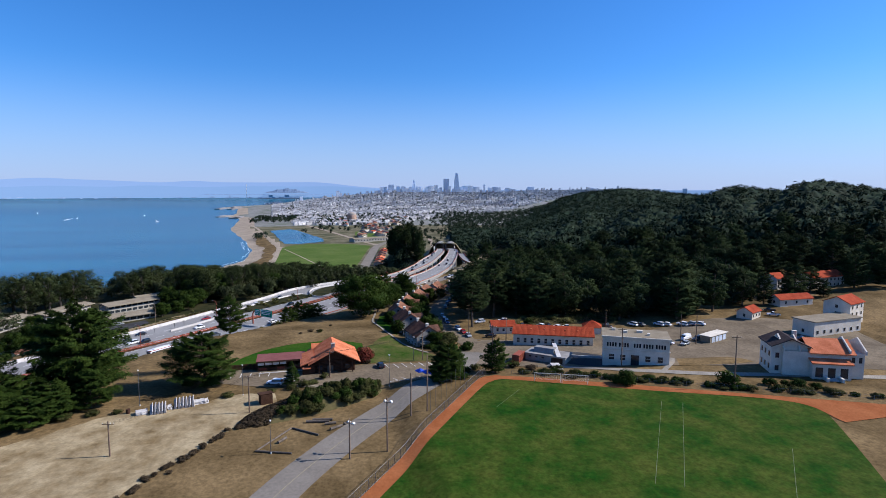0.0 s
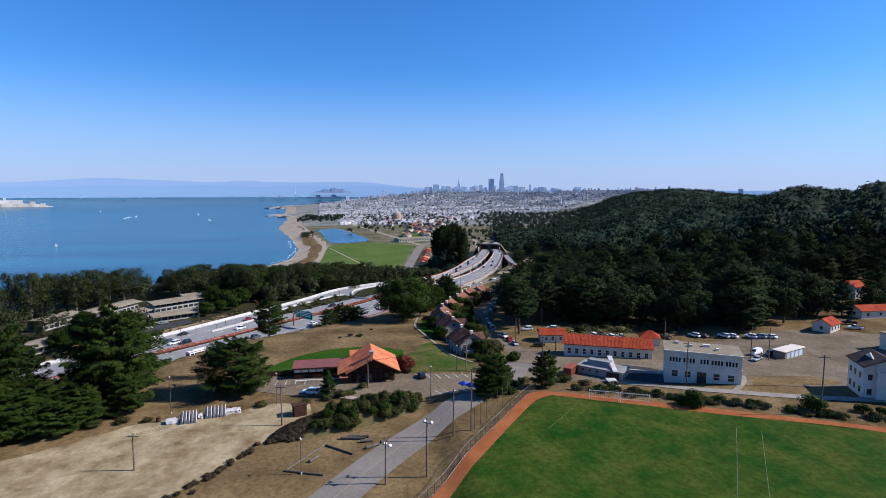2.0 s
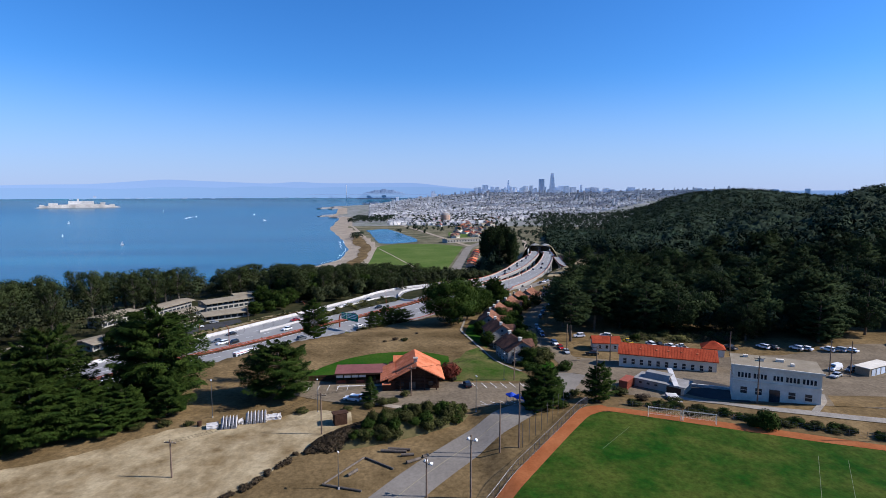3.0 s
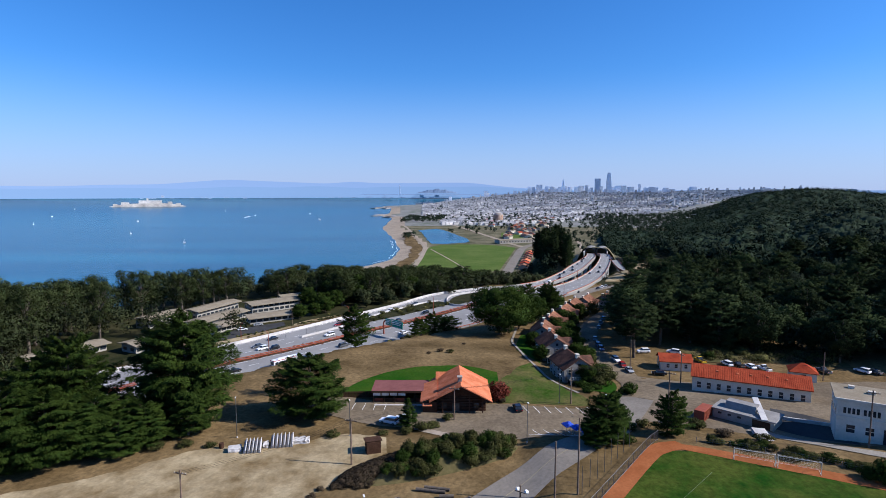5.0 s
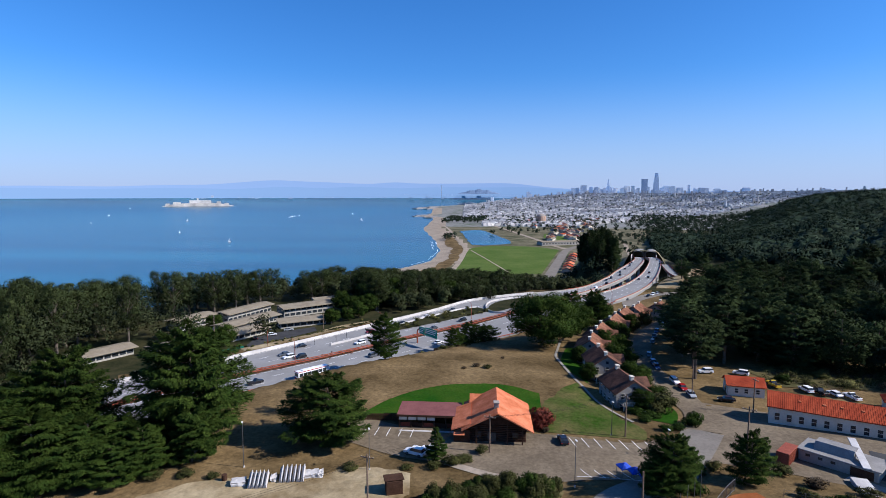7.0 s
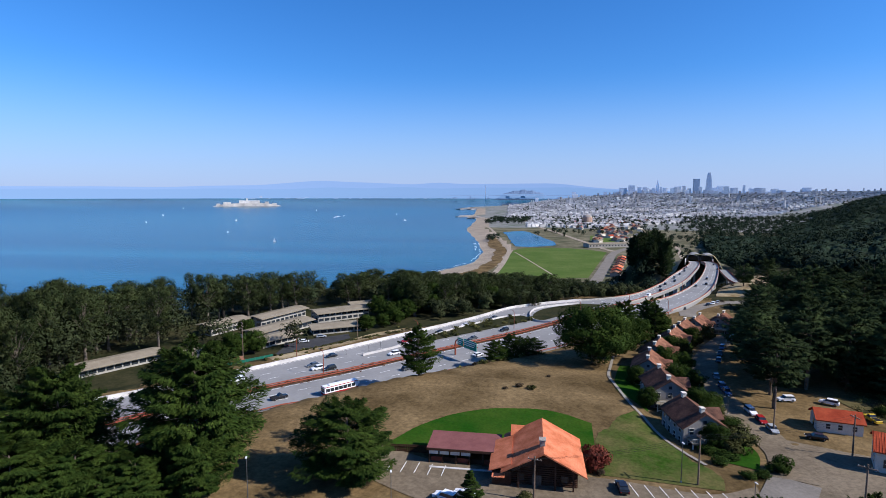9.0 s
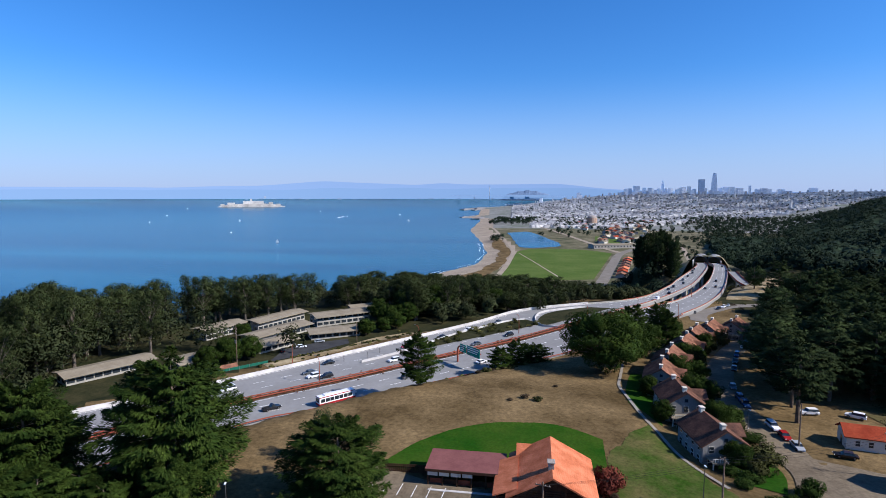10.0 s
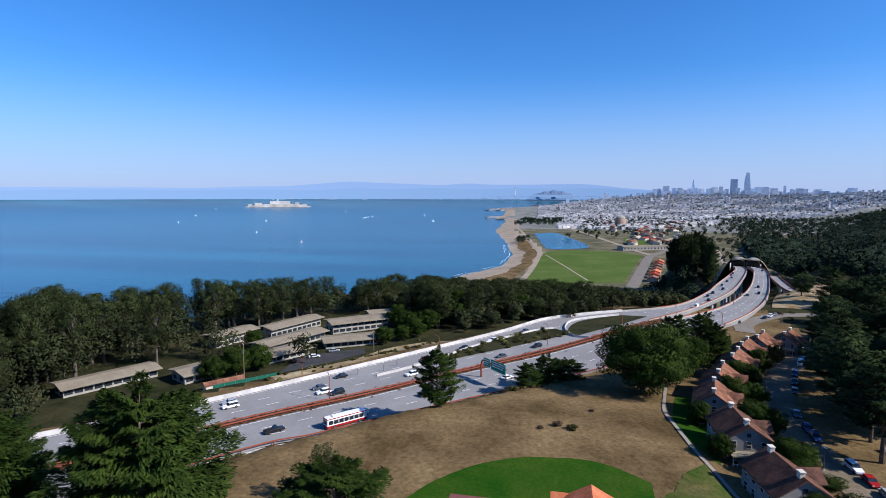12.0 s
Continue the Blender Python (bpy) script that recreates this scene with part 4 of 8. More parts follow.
while count < 290:
    x = r.uniform(90, 520)
    n0 = r.uniform(232, 335)
    y = (n0 - 0.524 * x) / 0.852
    if coast(x) - y < 60 or (222 < x < 285 and n0 < 268) or (285 < x < 385 and n0 < 300 and y > 60) or any(abs(x - bx) < 17 and abs(y - by) < 9 for bx, by in ((256, 146), (270, 120), (262, 102), (345, 125), (320, 141))):
        continue
    low = float(np.interp(x, [100, 200, 330, 420, 520], [1.62, 1.52, 1.12, 0.74, 0.55]))
    euc.plant(x, y, r.uniform(0.88, 1.2) * low, r.uniform(0.85, 1.2) / max(0.75, low))
    count += 1
for i in range(90):
    x = r.uniform(395, 570)
    y = -20 - 0.42 * (x - 395) + r.uniform(8, 55)
    euc.plant(x, y, r.uniform(0.42, 0.62), r.uniform(1.2, 1.6))

spots_belt = [(x, (r.uniform(228, 330) - 0.524 * x) / 0.852, r.uniform(9, 17)) for x in r.uniform(70, 300, 520)]
spots_belt = [q for q in spots_belt if not (222 < q[0] < 285 and 0.524 * q[0] + 0.852 * q[1] < 268) and not any(abs(q[0] - bx) < 19 and abs(q[1] - by) < 11 for bx, by in ((256, 146), (270, 120), (302, 102), (320, 110), (262, 102)))]

# wood on the hill
def wood_edge(y):
    return np.interp(y, [-420, -230, -205, -178, -150, -132, -112, -95, -80], [205, 236, 232, 222, 229, 244, 256, 266, 300])


r = np.random.default_rng(5)
count = 0
while count < 290:
    a, d = radians(r.uniform(-58, -15)), 225 + 330 * r.uniform() ** 1.3
    x, y = 3 + d * math.cos(a), -18 + d * math.sin(a)
    if x < wood_edge(y) or (math.degrees(a) < -40.5 and d < 400) or (y > -118 and x < 330) or (y > -140 and x > 390):
        continue
    (woodc if count % 3 == 0 else wood).plant(x, y, r.uniform(0.75, 1.1), r.uniform(0.85, 1.15))
    count += 1


def woods(name, spots, m, size, clumps, label, foliage):
    """Far trees too many to count, as one mesh of leaf sprays."""
    r = np.random.default_rng(len(spots))
    q = np.array(spots)
    z = ground(q[:, 0], q[:, 1])
    S = q[:, 2][:, None]
    d = unit(r.normal(size=(len(q), clumps, 3)) + np.array((0, 0, 0.45)))
    heart = np.stack([q[:, 0], q[:, 1], z + q[:, 2] * 0.55], -1)
    cc = heart[:, None] + d * S[..., None] * np.array((0.32, 0.32, 0.36)) * r.uniform(0.6, 1.05, (len(q), clumps, 1))
    rad = S[..., None] * r.uniform(0.17, 0.3, (len(q), clumps, 1)) * np.array((1, 1, 0.85))
    e = unit(r.normal(size=(len(q), clumps, m, 3)) + np.array((0, 0, 0.5)))
    c = cc[:, :, None] + e * rad[:, :, None] * r.uniform(0.8, 1.0, (len(q), clumps, m, 1))
    n = unit(e + r.normal(size=e.shape) * 0.3)
    v, f = sprays(r, c, n, r.normal(size=e.shape), size, 0.8)
    soft = unit(0.7 * e + n * 0.2 + 0.6 * unit(c - heart[:, None, None]) + np.array((0, 0, 0.5)))
    return tagged(new(name, mesh_from(name, far(v), f, M[foliage], True, np.repeat(soft.reshape(-1, 3), 4, 0))), label, "woods", kind="stuff")


r = np.random.default_rng(8)
spots = []
while len(spots) < 4200:
    a, d = radians(r.uniform(-62, -13)), r.uniform(0.18, 1) ** 0.8 * 2000
    x, y = 3 + d * math.cos(a), -18 + d * math.sin(a)
    if d < 500 or (math.degrees(a) > -19 and not 640 < d < 1500) or (y > -235 and x < 820):
        continue
    spots.append((x, y, r.uniform(13, 20)))
under = []
for _ in range(1000):
    a, d = radians(r.uniform(-60, -19)), r.uniform(240, 620)
    x, y = 3 + d * math.cos(a), -18 + d * math.sin(a)
    if x > wood_edge(y) + 3 and not (y > -120 and x < 300) and not (math.degrees(a) < -40.5 and d < 400):
        under.append((x, y, r.uniform(8, 13)))
while len(spots) < 6900:
    a, d = radians(r.uniform(-62, -21)), r.uniform(1700, 3100)
    spots.append((3 + d * math.cos(a), -18 + d * math.sin(a), r.uniform(14, 24)))
rb = np.random.default_rng(44)
dense = []
while len(dense) < 520:
    x = rb.uniform(60, 480)
    n0 = rb.uniform(246, 340)
    y = (n0 - 0.524 * x) / 0.852
    if coast(x) - y < 70 or (222 < x < 285 and n0 < 268) or (286 < x < 395 and n0 < 303 and y > 60) or any(abs(x - bx) < 18 and abs(y - by) < 10 for bx, by in ((256, 146), (270, 120), (262, 102), (345, 125), (320, 141))):
        continue
    dense.append((x, y, rb.uniform(13, 18) * float(np.interp(x, [100, 200, 330, 420], [1.6, 1.5, 1.08, 0.68]))))
edge_line = resample([q for q in NOUT if q[0] > 320], 100)
es_ = side_of(edge_line)
for _ in range(260):
    k = rb.integers(0, 70)
    q = edge_line[k, :2] + es_[k] * rb.uniform(9, 46)
    if 335 < q[0] < 560 and not (q[0] < 400 and q[1] > 78):
        dense.append((q[0], q[1], rb.uniform(7, 10)))


def canopy(name, a0, a1, r0, r1, keep, label):
    """The closed leaf roof of a far wood: one sheet with a rounded crown for each tree."""
    ang, rad = np.radians(np.arange(a0, a1, 0.16)), np.geomspace(r0, r1, int(math.log(r1 / r0) / 0.0055))
    A, R = np.meshgrid(ang, rad, indexing="ij")
    x, y = 3 + R * np.cos(A), -18 + R * np.sin(A)
    pitch = 12.0
    best = np.zeros_like(x)
    ci, cj = np.floor(x / pitch), np.floor(y / pitch)
    for di in (-1, 0, 1):
        for dj in (-1, 0, 1):
            i, j = ci + di, cj + dj
            h1, h2, h3 = (np.modf(np.sin(i * p_ + j * q_) * 43758.5)[0] % 1 for p_, q_ in ((12.99, 78.23), (39.35, 11.14), (73.16, 52.24)))
            d2 = ((x - (i + 0.15 + 0.7 * h1) * pitch) ** 2 + (y - (j + 0.15 + 0.7 * h2) * pitch) ** 2) / (7.0 + 3.5 * h3) ** 2
            best = np.maximum(best, (6.5 + 5.0 * h3) * np.sqrt(np.maximum(0, 1 - d2)))
    rn = np.random.default_rng(4)
    x, y, best = x + rn.normal(size=x.shape) * 0.9, y + rn.normal(size=x.shape) * 0.9, best + rn.normal(size=x.shape) * 1.1
    ok = keep(x, y, R, np.degrees(A))
    z = ground(x, y) + 4.0 + best
    f = grid_faces(*x.shape)
    f = f[ok.reshape(-1)[f].all(1)][:, ::-1]
    tagged(new(name, mesh_from(name, far(np.stack([x, y, z], -1).reshape(-1, 3)), f, M["farwood"], True)), label, "woods", kind="stuff")


canopy("hill_canopy", -62, -12.8, 600, 3000, lambda x, y, d, a: np.where(a > -19, (d > 660) & (d < 1500) & (y < -290), True) & ~((y > -245) & (x < 830)) & ((d < 2000) | (a < -21.5)), "closed dark green leaf canopy of the hillside wood")
woods("eucalyptus_wood", dense, 48, 0.6, 8, "dense olive green eucalyptus wood above the shore", "eucwood")
woods("belt_undergrowth", spots_belt, 36, 0.6, 7, "olive undergrowth and young trees below the eucalyptus", "eucwood")
woods("wood_undergrowth", under, 34, 0.62, 8, "dark young trees and undergrowth of the hillside wood", "farwood")
woods("hillside_woods", spots, 12, 1.5, 9, "dense dark green woods covering the hill", "farwood")
spots = [(r.uniform(560, 760), r.uniform(-150, -10) if i % 3 else r.uniform(-60, -10), r.uniform(9, 15)) for i in range(160)]
spots = [q for q in spots if abs(q[1] - np.interp(q[0], [560, 757], [-128, -180])) > 42 and not (q[0] > 700 and -80 < q[1] < 70)]
spots += [(r.uniform(800, 1500), r.uniform(-420, -275), r.uniform(9, 16)) for i in range(120)]
spots += [(r.uniform(880, 1420), r.uniform(-262, -150), r.uniform(7, 12)) for i in range(38)]
spots += [(r.uniform(590, 800), r.uniform(-320, -228), r.uniform(9, 16)) for i in range(190)]
while len(spots) < 1500:
    x = 930 + 1750 * r.uniform() ** 1.4
    y = -255 - (x - 960) * 0.16 - r.uniform() * (120 + 0.3 * x)
    spots.append((x, y, r.uniform(13, 22)))
spots += [(r.uniform(640, 760), -118 + r.normal() * 8, r.uniform(14, 20)) for i in range(26)]
rb = np.random.default_rng(52)
for k in range(20):
    woodc.plant(rb.uniform(712, 792), rb.uniform(-142, -104), rb.uniform(1.25, 1.75), rb.uniform(0.5, 0.7), "tall dark cypress tree on the bluff beside the motorway")
woods("valley_trees", spots, 16, 1.4, 8, "dark trees scattered over the lower valley", "farwood")
spots = [(r.uniform(1500, 2600), r.uniform(-700, 40), r.uniform(9, 17)) for i in range(260)] + [(r.uniform(2050, 2500), r.uniform(90, 250), r.uniform(11, 17)) for i in range(130)]
headland = [(r.uniform(5050, 5700), r.uniform(380, 500), r.uniform(13, 20)) for i in range(130)]
spots += [(1380 + r.normal() * 25, 128 + r.normal() * 10, 14) for i in range(8)]
for i in range(420):
    a, d = radians(r.uniform(-27, -12.5)), r.uniform(1550, 2800)
    spots.append((3 + d * math.cos(a), -18 + d * math.sin(a), r.uniform(10, 18)))
while len(spots) < 2000:
    a, d = radians(r.uniform(-30, 4)), r.uniform(2100, 5200)
    x, y = 3 + d * math.cos(a), -18 + d * math.sin(a)
    if coast(x) - y > 150:
        spots.append((x, y, r.uniform(7, 14)))
# pale blue base colour: distance haze painted over dark green woods
M["hazetint"] = mat("haze_painted_woods", (0.17, 0.24, 0.36), (0.21, 0.29, 0.42), 0.01, 0.1, 1.0, 0)
woods("headland_trees", headland, 12, 2.2, 7, "trees on a distant headland with haze painted in", "hazetint")
woods("park_trees", spots, 12, 1.7, 7, "clumps of dark park trees among buildings", "farwood")


# ---- buildings ----
def gable_roof(L, W, z0, rise, over, thick=0.25, ends=0.5):
    """Two pitched slabs with the ridge along x."""
    s = rise / (W / 2)
    e = W / 2 + over
    pr = [(-e, z0 - over * s), (0, z0 + rise), (e, z0 - over * s), (e, z0 - over * s + thick), (0, z0 + rise + thick * 1.25), (-e, z0 - over * s + thick)]
    bm = prism(pr, -L / 2 - ends, L / 2 + ends)
    return bm


def roof_ribs(L, W, z0, rise, over, step, material, parent, ends=0.5):
    """Raised tile columns running down both slopes, joined."""
    s = rise / (W / 2)
    e = W / 2 + over
    bm = bmesh.new()
    for x in np.arange(-L / 2 - ends + 0.2, L / 2 + ends, step):
        for sg in (-1, 1):
            v = [bm.verts.new(q) for q in ((x - 0.08, 0, z0 + rise + 0.3), (x + 0.08, 0, z0 + rise + 0.3), (x + 0.08, sg * e, z0 - over * s + 0.25), (x - 0.08, sg * e, z0 - over * s + 0.25),
                                           (x, 0, z0 + rise + 0.36), (x, sg * e, z0 - over * s + 0.31))]
            for f in ((0, 4, 5, 3), (4, 1, 2, 5), (3, 5, 2)):
                bm.faces.new([v[k] for k in f])
    bmesh.ops.recalc_face_normals(bm, faces=bm.faces)
    return part("roof_tiles", bm, material, parent)


def hip_roof(L, W, z0, rise, over, thick=0.2):
    bm = bmesh.new()
    a, b, h = L / 2 + over, W / 2 + over, max(0.1, (L - W) / 2)
    base = [bm.verts.new((x, y, z0)) for x, y in ((-a, -b), (a, -b), (a, b), (-a, b))]
    low = [bm.verts.new((v.co.x, v.co.y, z0 - thick)) for v in base]
    r0, r1 = bm.verts.new((-h, 0, z0 + rise)), bm.verts.new((h, 0, z0 + rise))
    for f in ((base[0], base[1], r1, r0), (base[1], base[2], r1), (base[2], base[3], r0, r1), (base[3], base[0], r0), low[::-1]):
        bm.faces.new(f)
    for i in range(4):
        bm.faces.new((base[i], low[i], low[(i + 1) % 4], base[(i + 1) % 4]))
    bmesh.ops.recalc_face_normals(bm, faces=bm.faces)
    return bm


def walls_bm(L, W, h, rise=0.0):
    if rise:
        return prism([(-W / 2, -1.5), (W / 2, -1.5), (W / 2, h), (0, h + rise), (-W / 2, h)], -L / 2, L / 2)
    return box(-L / 2, L / 2, -W / 2, W / 2, -1.5, h)


def face_matrix(face, L, W):
    """Places a flat part on a wall: local x along the wall, y outwards, z up."""
    return {"S": pose(0, -W / 2, 0, 0, 0, 180), "N": pose(0, W / 2, 0), "E": pose(L / 2, 0, 0, 0, 0, -90), "W": pose(-L / 2, 0, 0, 0, 0, 90)}[face]


def window(parent, face, u, z, w, h, L, W, frame_mat="white", name="window", bars=True):
    m = face_matrix(face, L, W)
    win = part(name, box(u - w / 2 - 0.08, u + w / 2 + 0.08, -0.05, 0.06, z - 0.08, z + h + 0.08, m=m), M[frame_mat], parent)
    part("pane", box(u - w / 2, u + w / 2, 0.03, 0.085, z, z + h, m=m), M["glass"], win)
    if bars and name == "window":
        part("sash_bar", box(u - w / 2, u + w / 2, 0.05, 0.11, z + h * 0.48, z + h * 0.54, m=m), M[frame_mat], win)
    return win


def chimney(parent, x, y, z0, z1, w=0.9, mat_="white"):
    c = part("chimney", box(x - w / 2, x + w / 2, y - w * 0.4, y + w * 0.4, z0, z1, 0.04), M[mat_], parent)
    part("chimney_cap", box(x - w * 0.62, x + w * 0.62, y - w * 0.52, y + w * 0.52, z1, z1 + 0.18, 0.03), M[mat_], c)
    return c


# log cabin: the ridge runs east, the dark gable faces the parking lot
zc = gz(178, -18)
cabin = thing("log_cabin", pose(181.5, -20, zc, 0, 0, 3), "dark log cabin with an orange clay tile roof", "building")
L, W, wh, rise = 14.0, 14.0, 3.7, 3.6
part("wall", walls_bm(L - 2.5, W - 1.2, wh, rise - 0.25), M["log"], cabin)
part("roof", gable_roof(L + 1.5, W, wh, rise, 0.9, ends=0.6), M["orangeroof"], cabin, "orange clay tile roof")
roof_ribs(L + 1.5, W, wh, rise, 0.9, 0.42, M["orangeroof"], cabin, 0.6)
for i in range(9):
    part("log", box(-0.16, 0.16, -W / 2 + 0.7, W / 2 - 0.7, 0.15 + i * 0.42, 0.5 + i * 0.42, 0.08, pose(-(L - 2.5) / 2 - 0.05, 0, 0)), M["log"], cabin)
for u in (-5.5, -2.2, 4.6):
    part("porch_post", box(-0.15, 0.15, -0.15, 0.15, -0.3, wh + (rise * (1 - abs(u) / (W / 2))) - 0.2, 0.03, pose(-L / 2 - 0.3, u, 0)), M["log"], cabin)
part("door", box(-0.08, 0.08, -0.9, 0.9, 0, 2.2, 0.02, pose(-(L - 2.5) / 2 - 0.22, 1.2, 0)), M["bark"], cabin, "brown plank door")
for u in (-4, 4.2):
    window(cabin, "W", u, 1.1, 1.3, 1.2, L - 2.1, W, "log")
chimney(cabin, -4.5, 0.2, wh + rise - 1.2, wh + rise + 1.3, 1.3, "stone")
# lower lean-to roof sections on the seaward side
part("lean_to_roof", prism([(W / 2 + 3.2, 2.9), (W / 2 - 1.0, 4.4), (W / 2 - 1.0, 4.65), (W / 2 + 3.2, 3.15)], -7.2, 5.5), M["orangeroof"], cabin)
part("lean_to_wall", box(-6.8, 5.2, W / 2 - 1, W / 2 + 2.6, -1, 2.9), M["log"], cabin)
part("dormer_roof", gable_roof(5, 6, 3.4, 1.7, 0.4), M["orangeroof"], cabin).matrix_local = pose(8.2, 3.5, 0.4, 0, 0, 90)
part("porch_roof", box(-8.4, -6.6, W / 2 + 0.2, W / 2 + 2.6, 2.3, 2.5, 0.04), M["orangeroof"], cabin)

wing = thing("pavilion", pose(184.8, -3.8, gz(184, -4), 0, 0, 3), "low open pavilion with a flat maroon roof", "building")
part("roof", prism([(-7.6, 3.25), (7.4, 3.25), (7.4, 3.5), (-7.6, 3.5)], -4.4, 4.2), M["maroon"], wing, "flat maroon felt roof")
part("fascia", box(-4.5, -4.4, -7.6, 7.4, 3.0, 3.5), M["log"], wing)
part("back_wall", box(3.0, 3.3, -7.2, 7.0, -0.5, 3.25), M["log"], wing)
for i in range(6):
    part("post", box(-4.1, -3.85, -7 + i * 2.75, -6.75 + i * 2.75, -0.5, 3.25, 0.02), M["log"], wing)
for i in range(5):
    part("panel", box(-3.2, -3.1, -6.6 + i * 2.75, -4.3 + i * 2.75, 0, 1.1, 0.02), M["log"] if i % 2 else M["rust"], wing)
for i in range(4):
    part("white_panel", box(-4.3, -4.22, -1.6 + i * 2.2, 0.3 + i * 2.2, 2.2, 2.95, 0.01), M["white"], wing)
part("kerb", box(-6.2, -5.6, -6.6, 6.6, -0.4, 0.35, 0.05), M["concrete"], wing, "white concrete kerb")

# long white barrack with a red roof
RA, RB = Vector((202.4, -88.2)), Vector((191.4, -114.9))
mid = (RA + RB) / 2
rl = (RB - RA).length
rot = math.degrees(math.atan2(RB.y - RA.y, RB.x - RA.x))
zb = gz(mid.x, mid.y) - 0.2
barrack = thing("barrack", pose(mid.x, mid.y, zb, 0, 0, rot), "long white rendered barrack with a red tile roof", "building")
bw = 9.5
part("wall", walls_bm(rl, bw, 4.6, 2.1), M["white"], barrack)
part("roof", gable_roof(rl, bw, 4.6, 2.1, 0.6), M["redroof"], barrack, "red clay tile roof")
roof_ribs(rl, bw, 4.6, 2.1, 0.6, 0.45, M["redroof"], barrack)
for i in range(11):
    window(barrack, "S", -rl / 2 + 1.8 + i * (rl - 3.6) / 10, 1.3, 1.0, 1.7, rl, bw)
for i, y in enumerate((-8, -3, 0.5, 4.5, 9)):
    part("roof_vent", box(y - 0.3, y + 0.3, -2.6, -2.0, 5.2, 6.1, 0.04), M["orangeroof"], barrack)
for i in range(3):
    window(barrack, "W", -2.6 + i * 2.6, 1.3, 0.9, 1.5, rl, bw)

annex = thing("store_house", pose(223.7, -90.4, gz(223.7, -90.4), 0, 0, -98.6), "small white store house with a red tile roof", "building")
part("wall", walls_bm(9.5, 6.5, 3.0, 1.7), M["white"], annex)
part("roof", gable_roof(9.5, 6.5, 3.0, 1.7, 0.4), M["redroof"], annex)
for u in (-3, 0, 2.5):
    window(annex, "S", u, 1.0, 0.9, 1.2, 9.5, 6.5)
window(annex, "W", 0, 0, 1.1, 2.0, 9.5, 6.5, "greyroof", "door")
annex2 = thing("store_house", pose(214.5, -126.5, gz(214.5, -126.5), 0, 0, rot), "small white hipped store house behind the barrack", "building")
part("wall", walls_bm(7, 6, 3.0), M["white"], annex2)
part("roof", hip_roof(7, 6, 3.0, 2.2, 0.5), M["redroof"], annex2)
window(annex2, "S", 0, 1.0, 1.2, 1.3, 7, 6)

# white two-storey block with a flat roof
BA, BB = Vector((161.8, -103.5)), Vector((152.8, -121.0))
bl = (BB - BA).length
brot = math.degrees(math.atan2(BB.y - BA.y, BB.x - BA.x))
bmid = (BA + BB) / 2
inward = Vector((-(BB - BA).y, (BB - BA).x)).normalized()
bwid = 11.5
ctr = bmid + inward * bwid / 2
block = thing("white_block", pose(ctr.x, ctr.y, gz(161, -103) - 0.1, 0, 0, brot), "white two-storey rendered block with a flat grey roof", "building")
H = 9.3
part("wall", box(-bl / 2, bl / 2, -bwid / 2, bwid / 2, -1.5, H), M["white"], block)
part("roof", box(-bl / 2 - 0.5, bl / 2 + 0.5, -bwid / 2 - 0.5, bwid / 2 + 0.5, H, H + 0.25, 0.03), M["greyroof"], block, "flat grey gravel roof")
part("parapet", box(-bl / 2 - 0.55, bl / 2 + 0.55, -bwid / 2 - 0.6, -bwid / 2 - 0.3, H + 0.0, H + 0.55, 0.03), M["white"], block)
for k in range(5):
    u0 = bl / 2 - 2.6 - k * (bl - 5.2) / 4
    for j in range(4 if k != 2 else 3):
        window(block, "S", u0 - 1.2 + j * 0.8, 6.5, 0.52, 1.3, bl, bwid, "white", bars=False)
for u in (-7.2, -3.6, 3.8, 7.2):
    window(block, "S", u, 2.3, 1.5, 1.7, bl, bwid)
dr = window(block, "S", 0.2, 0.3, 2.4, 3.8, bl, bwid, "concrete", "door")
part("steps", box(-1.2, 1.6, -bwid / 2 - 1.6, -bwid / 2, -0.4, 0.35, 0.05), M["concrete"], block)
for k in range(3):
    window(block, "W", -3.5 + 3.5 * k, 5.2, 1.0, 1.5, bl, bwid)
    window(block, "E", -3.5 + 3.5 * k, 5.2, 1.0, 1.5, bl, bwid)
for x, y, w in ((-3, 1, 1.4), (1.5, 2.2, 1.9), (4, -1, 0.9), (-6.5, 3.5, 1.2)):
    part("roof_vent", box(x - w / 2, x + w / 2, y - 0.5, y + 0.5, H + 0.2, H + 0.9, 0.05), M["white"], block)
part("cornice", box(-bl / 2 - 0.25, bl / 2 + 0.25, -bwid / 2 - 0.25, -bwid / 2, 5.6, 5.85, 0.03), M["white"], block)

# white house with a dark hip wing and an orange roof
wx, wy = 138, -157.5
wz = gz(wx, wy)
manor = thing("white_house", pose(wx, wy, wz, 0, 0, brot + 4), "large white rendered house with dark and orange tile roofs", "building")
part("wall", box(-9, 12, -4, 6, -1.5, 7.2), M["white"], manor)
part("wall", prism([(-5.0, -1.5), (5.0, -1.5), (5.0, 8.4), (0, 10.6), (-5.0, 8.4)], -4.5, 4.5), M["white"], manor).matrix_local = pose(-6.8, 1.5, 0, 0, 0, 90)
part("roof", gable_roof(10, 10.2, 8.3, 2.2, 0.35), M["darkroof"], manor, "dark tile roof").matrix_local = pose(-6.8, 1.5, 0, 0, 0, 90)
part("roof", gable_roof(11, 10.5, 7.2, 2.8, 0.6), M["orangeroof"], manor, "orange clay tile roof").matrix_local = pose(3.6, 1, 0)
for x in (-8.9, -4.7, 8.2, 12.2):
    part("gable_parapet", prism([(-5.6, 7), (5.6, 7), (5.6, 8.0), (0, 10.9), (-5.6, 8.0)], -0.2, 0.2), M["white"], manor).matrix_local = pose(x, 1.2, 0.1)
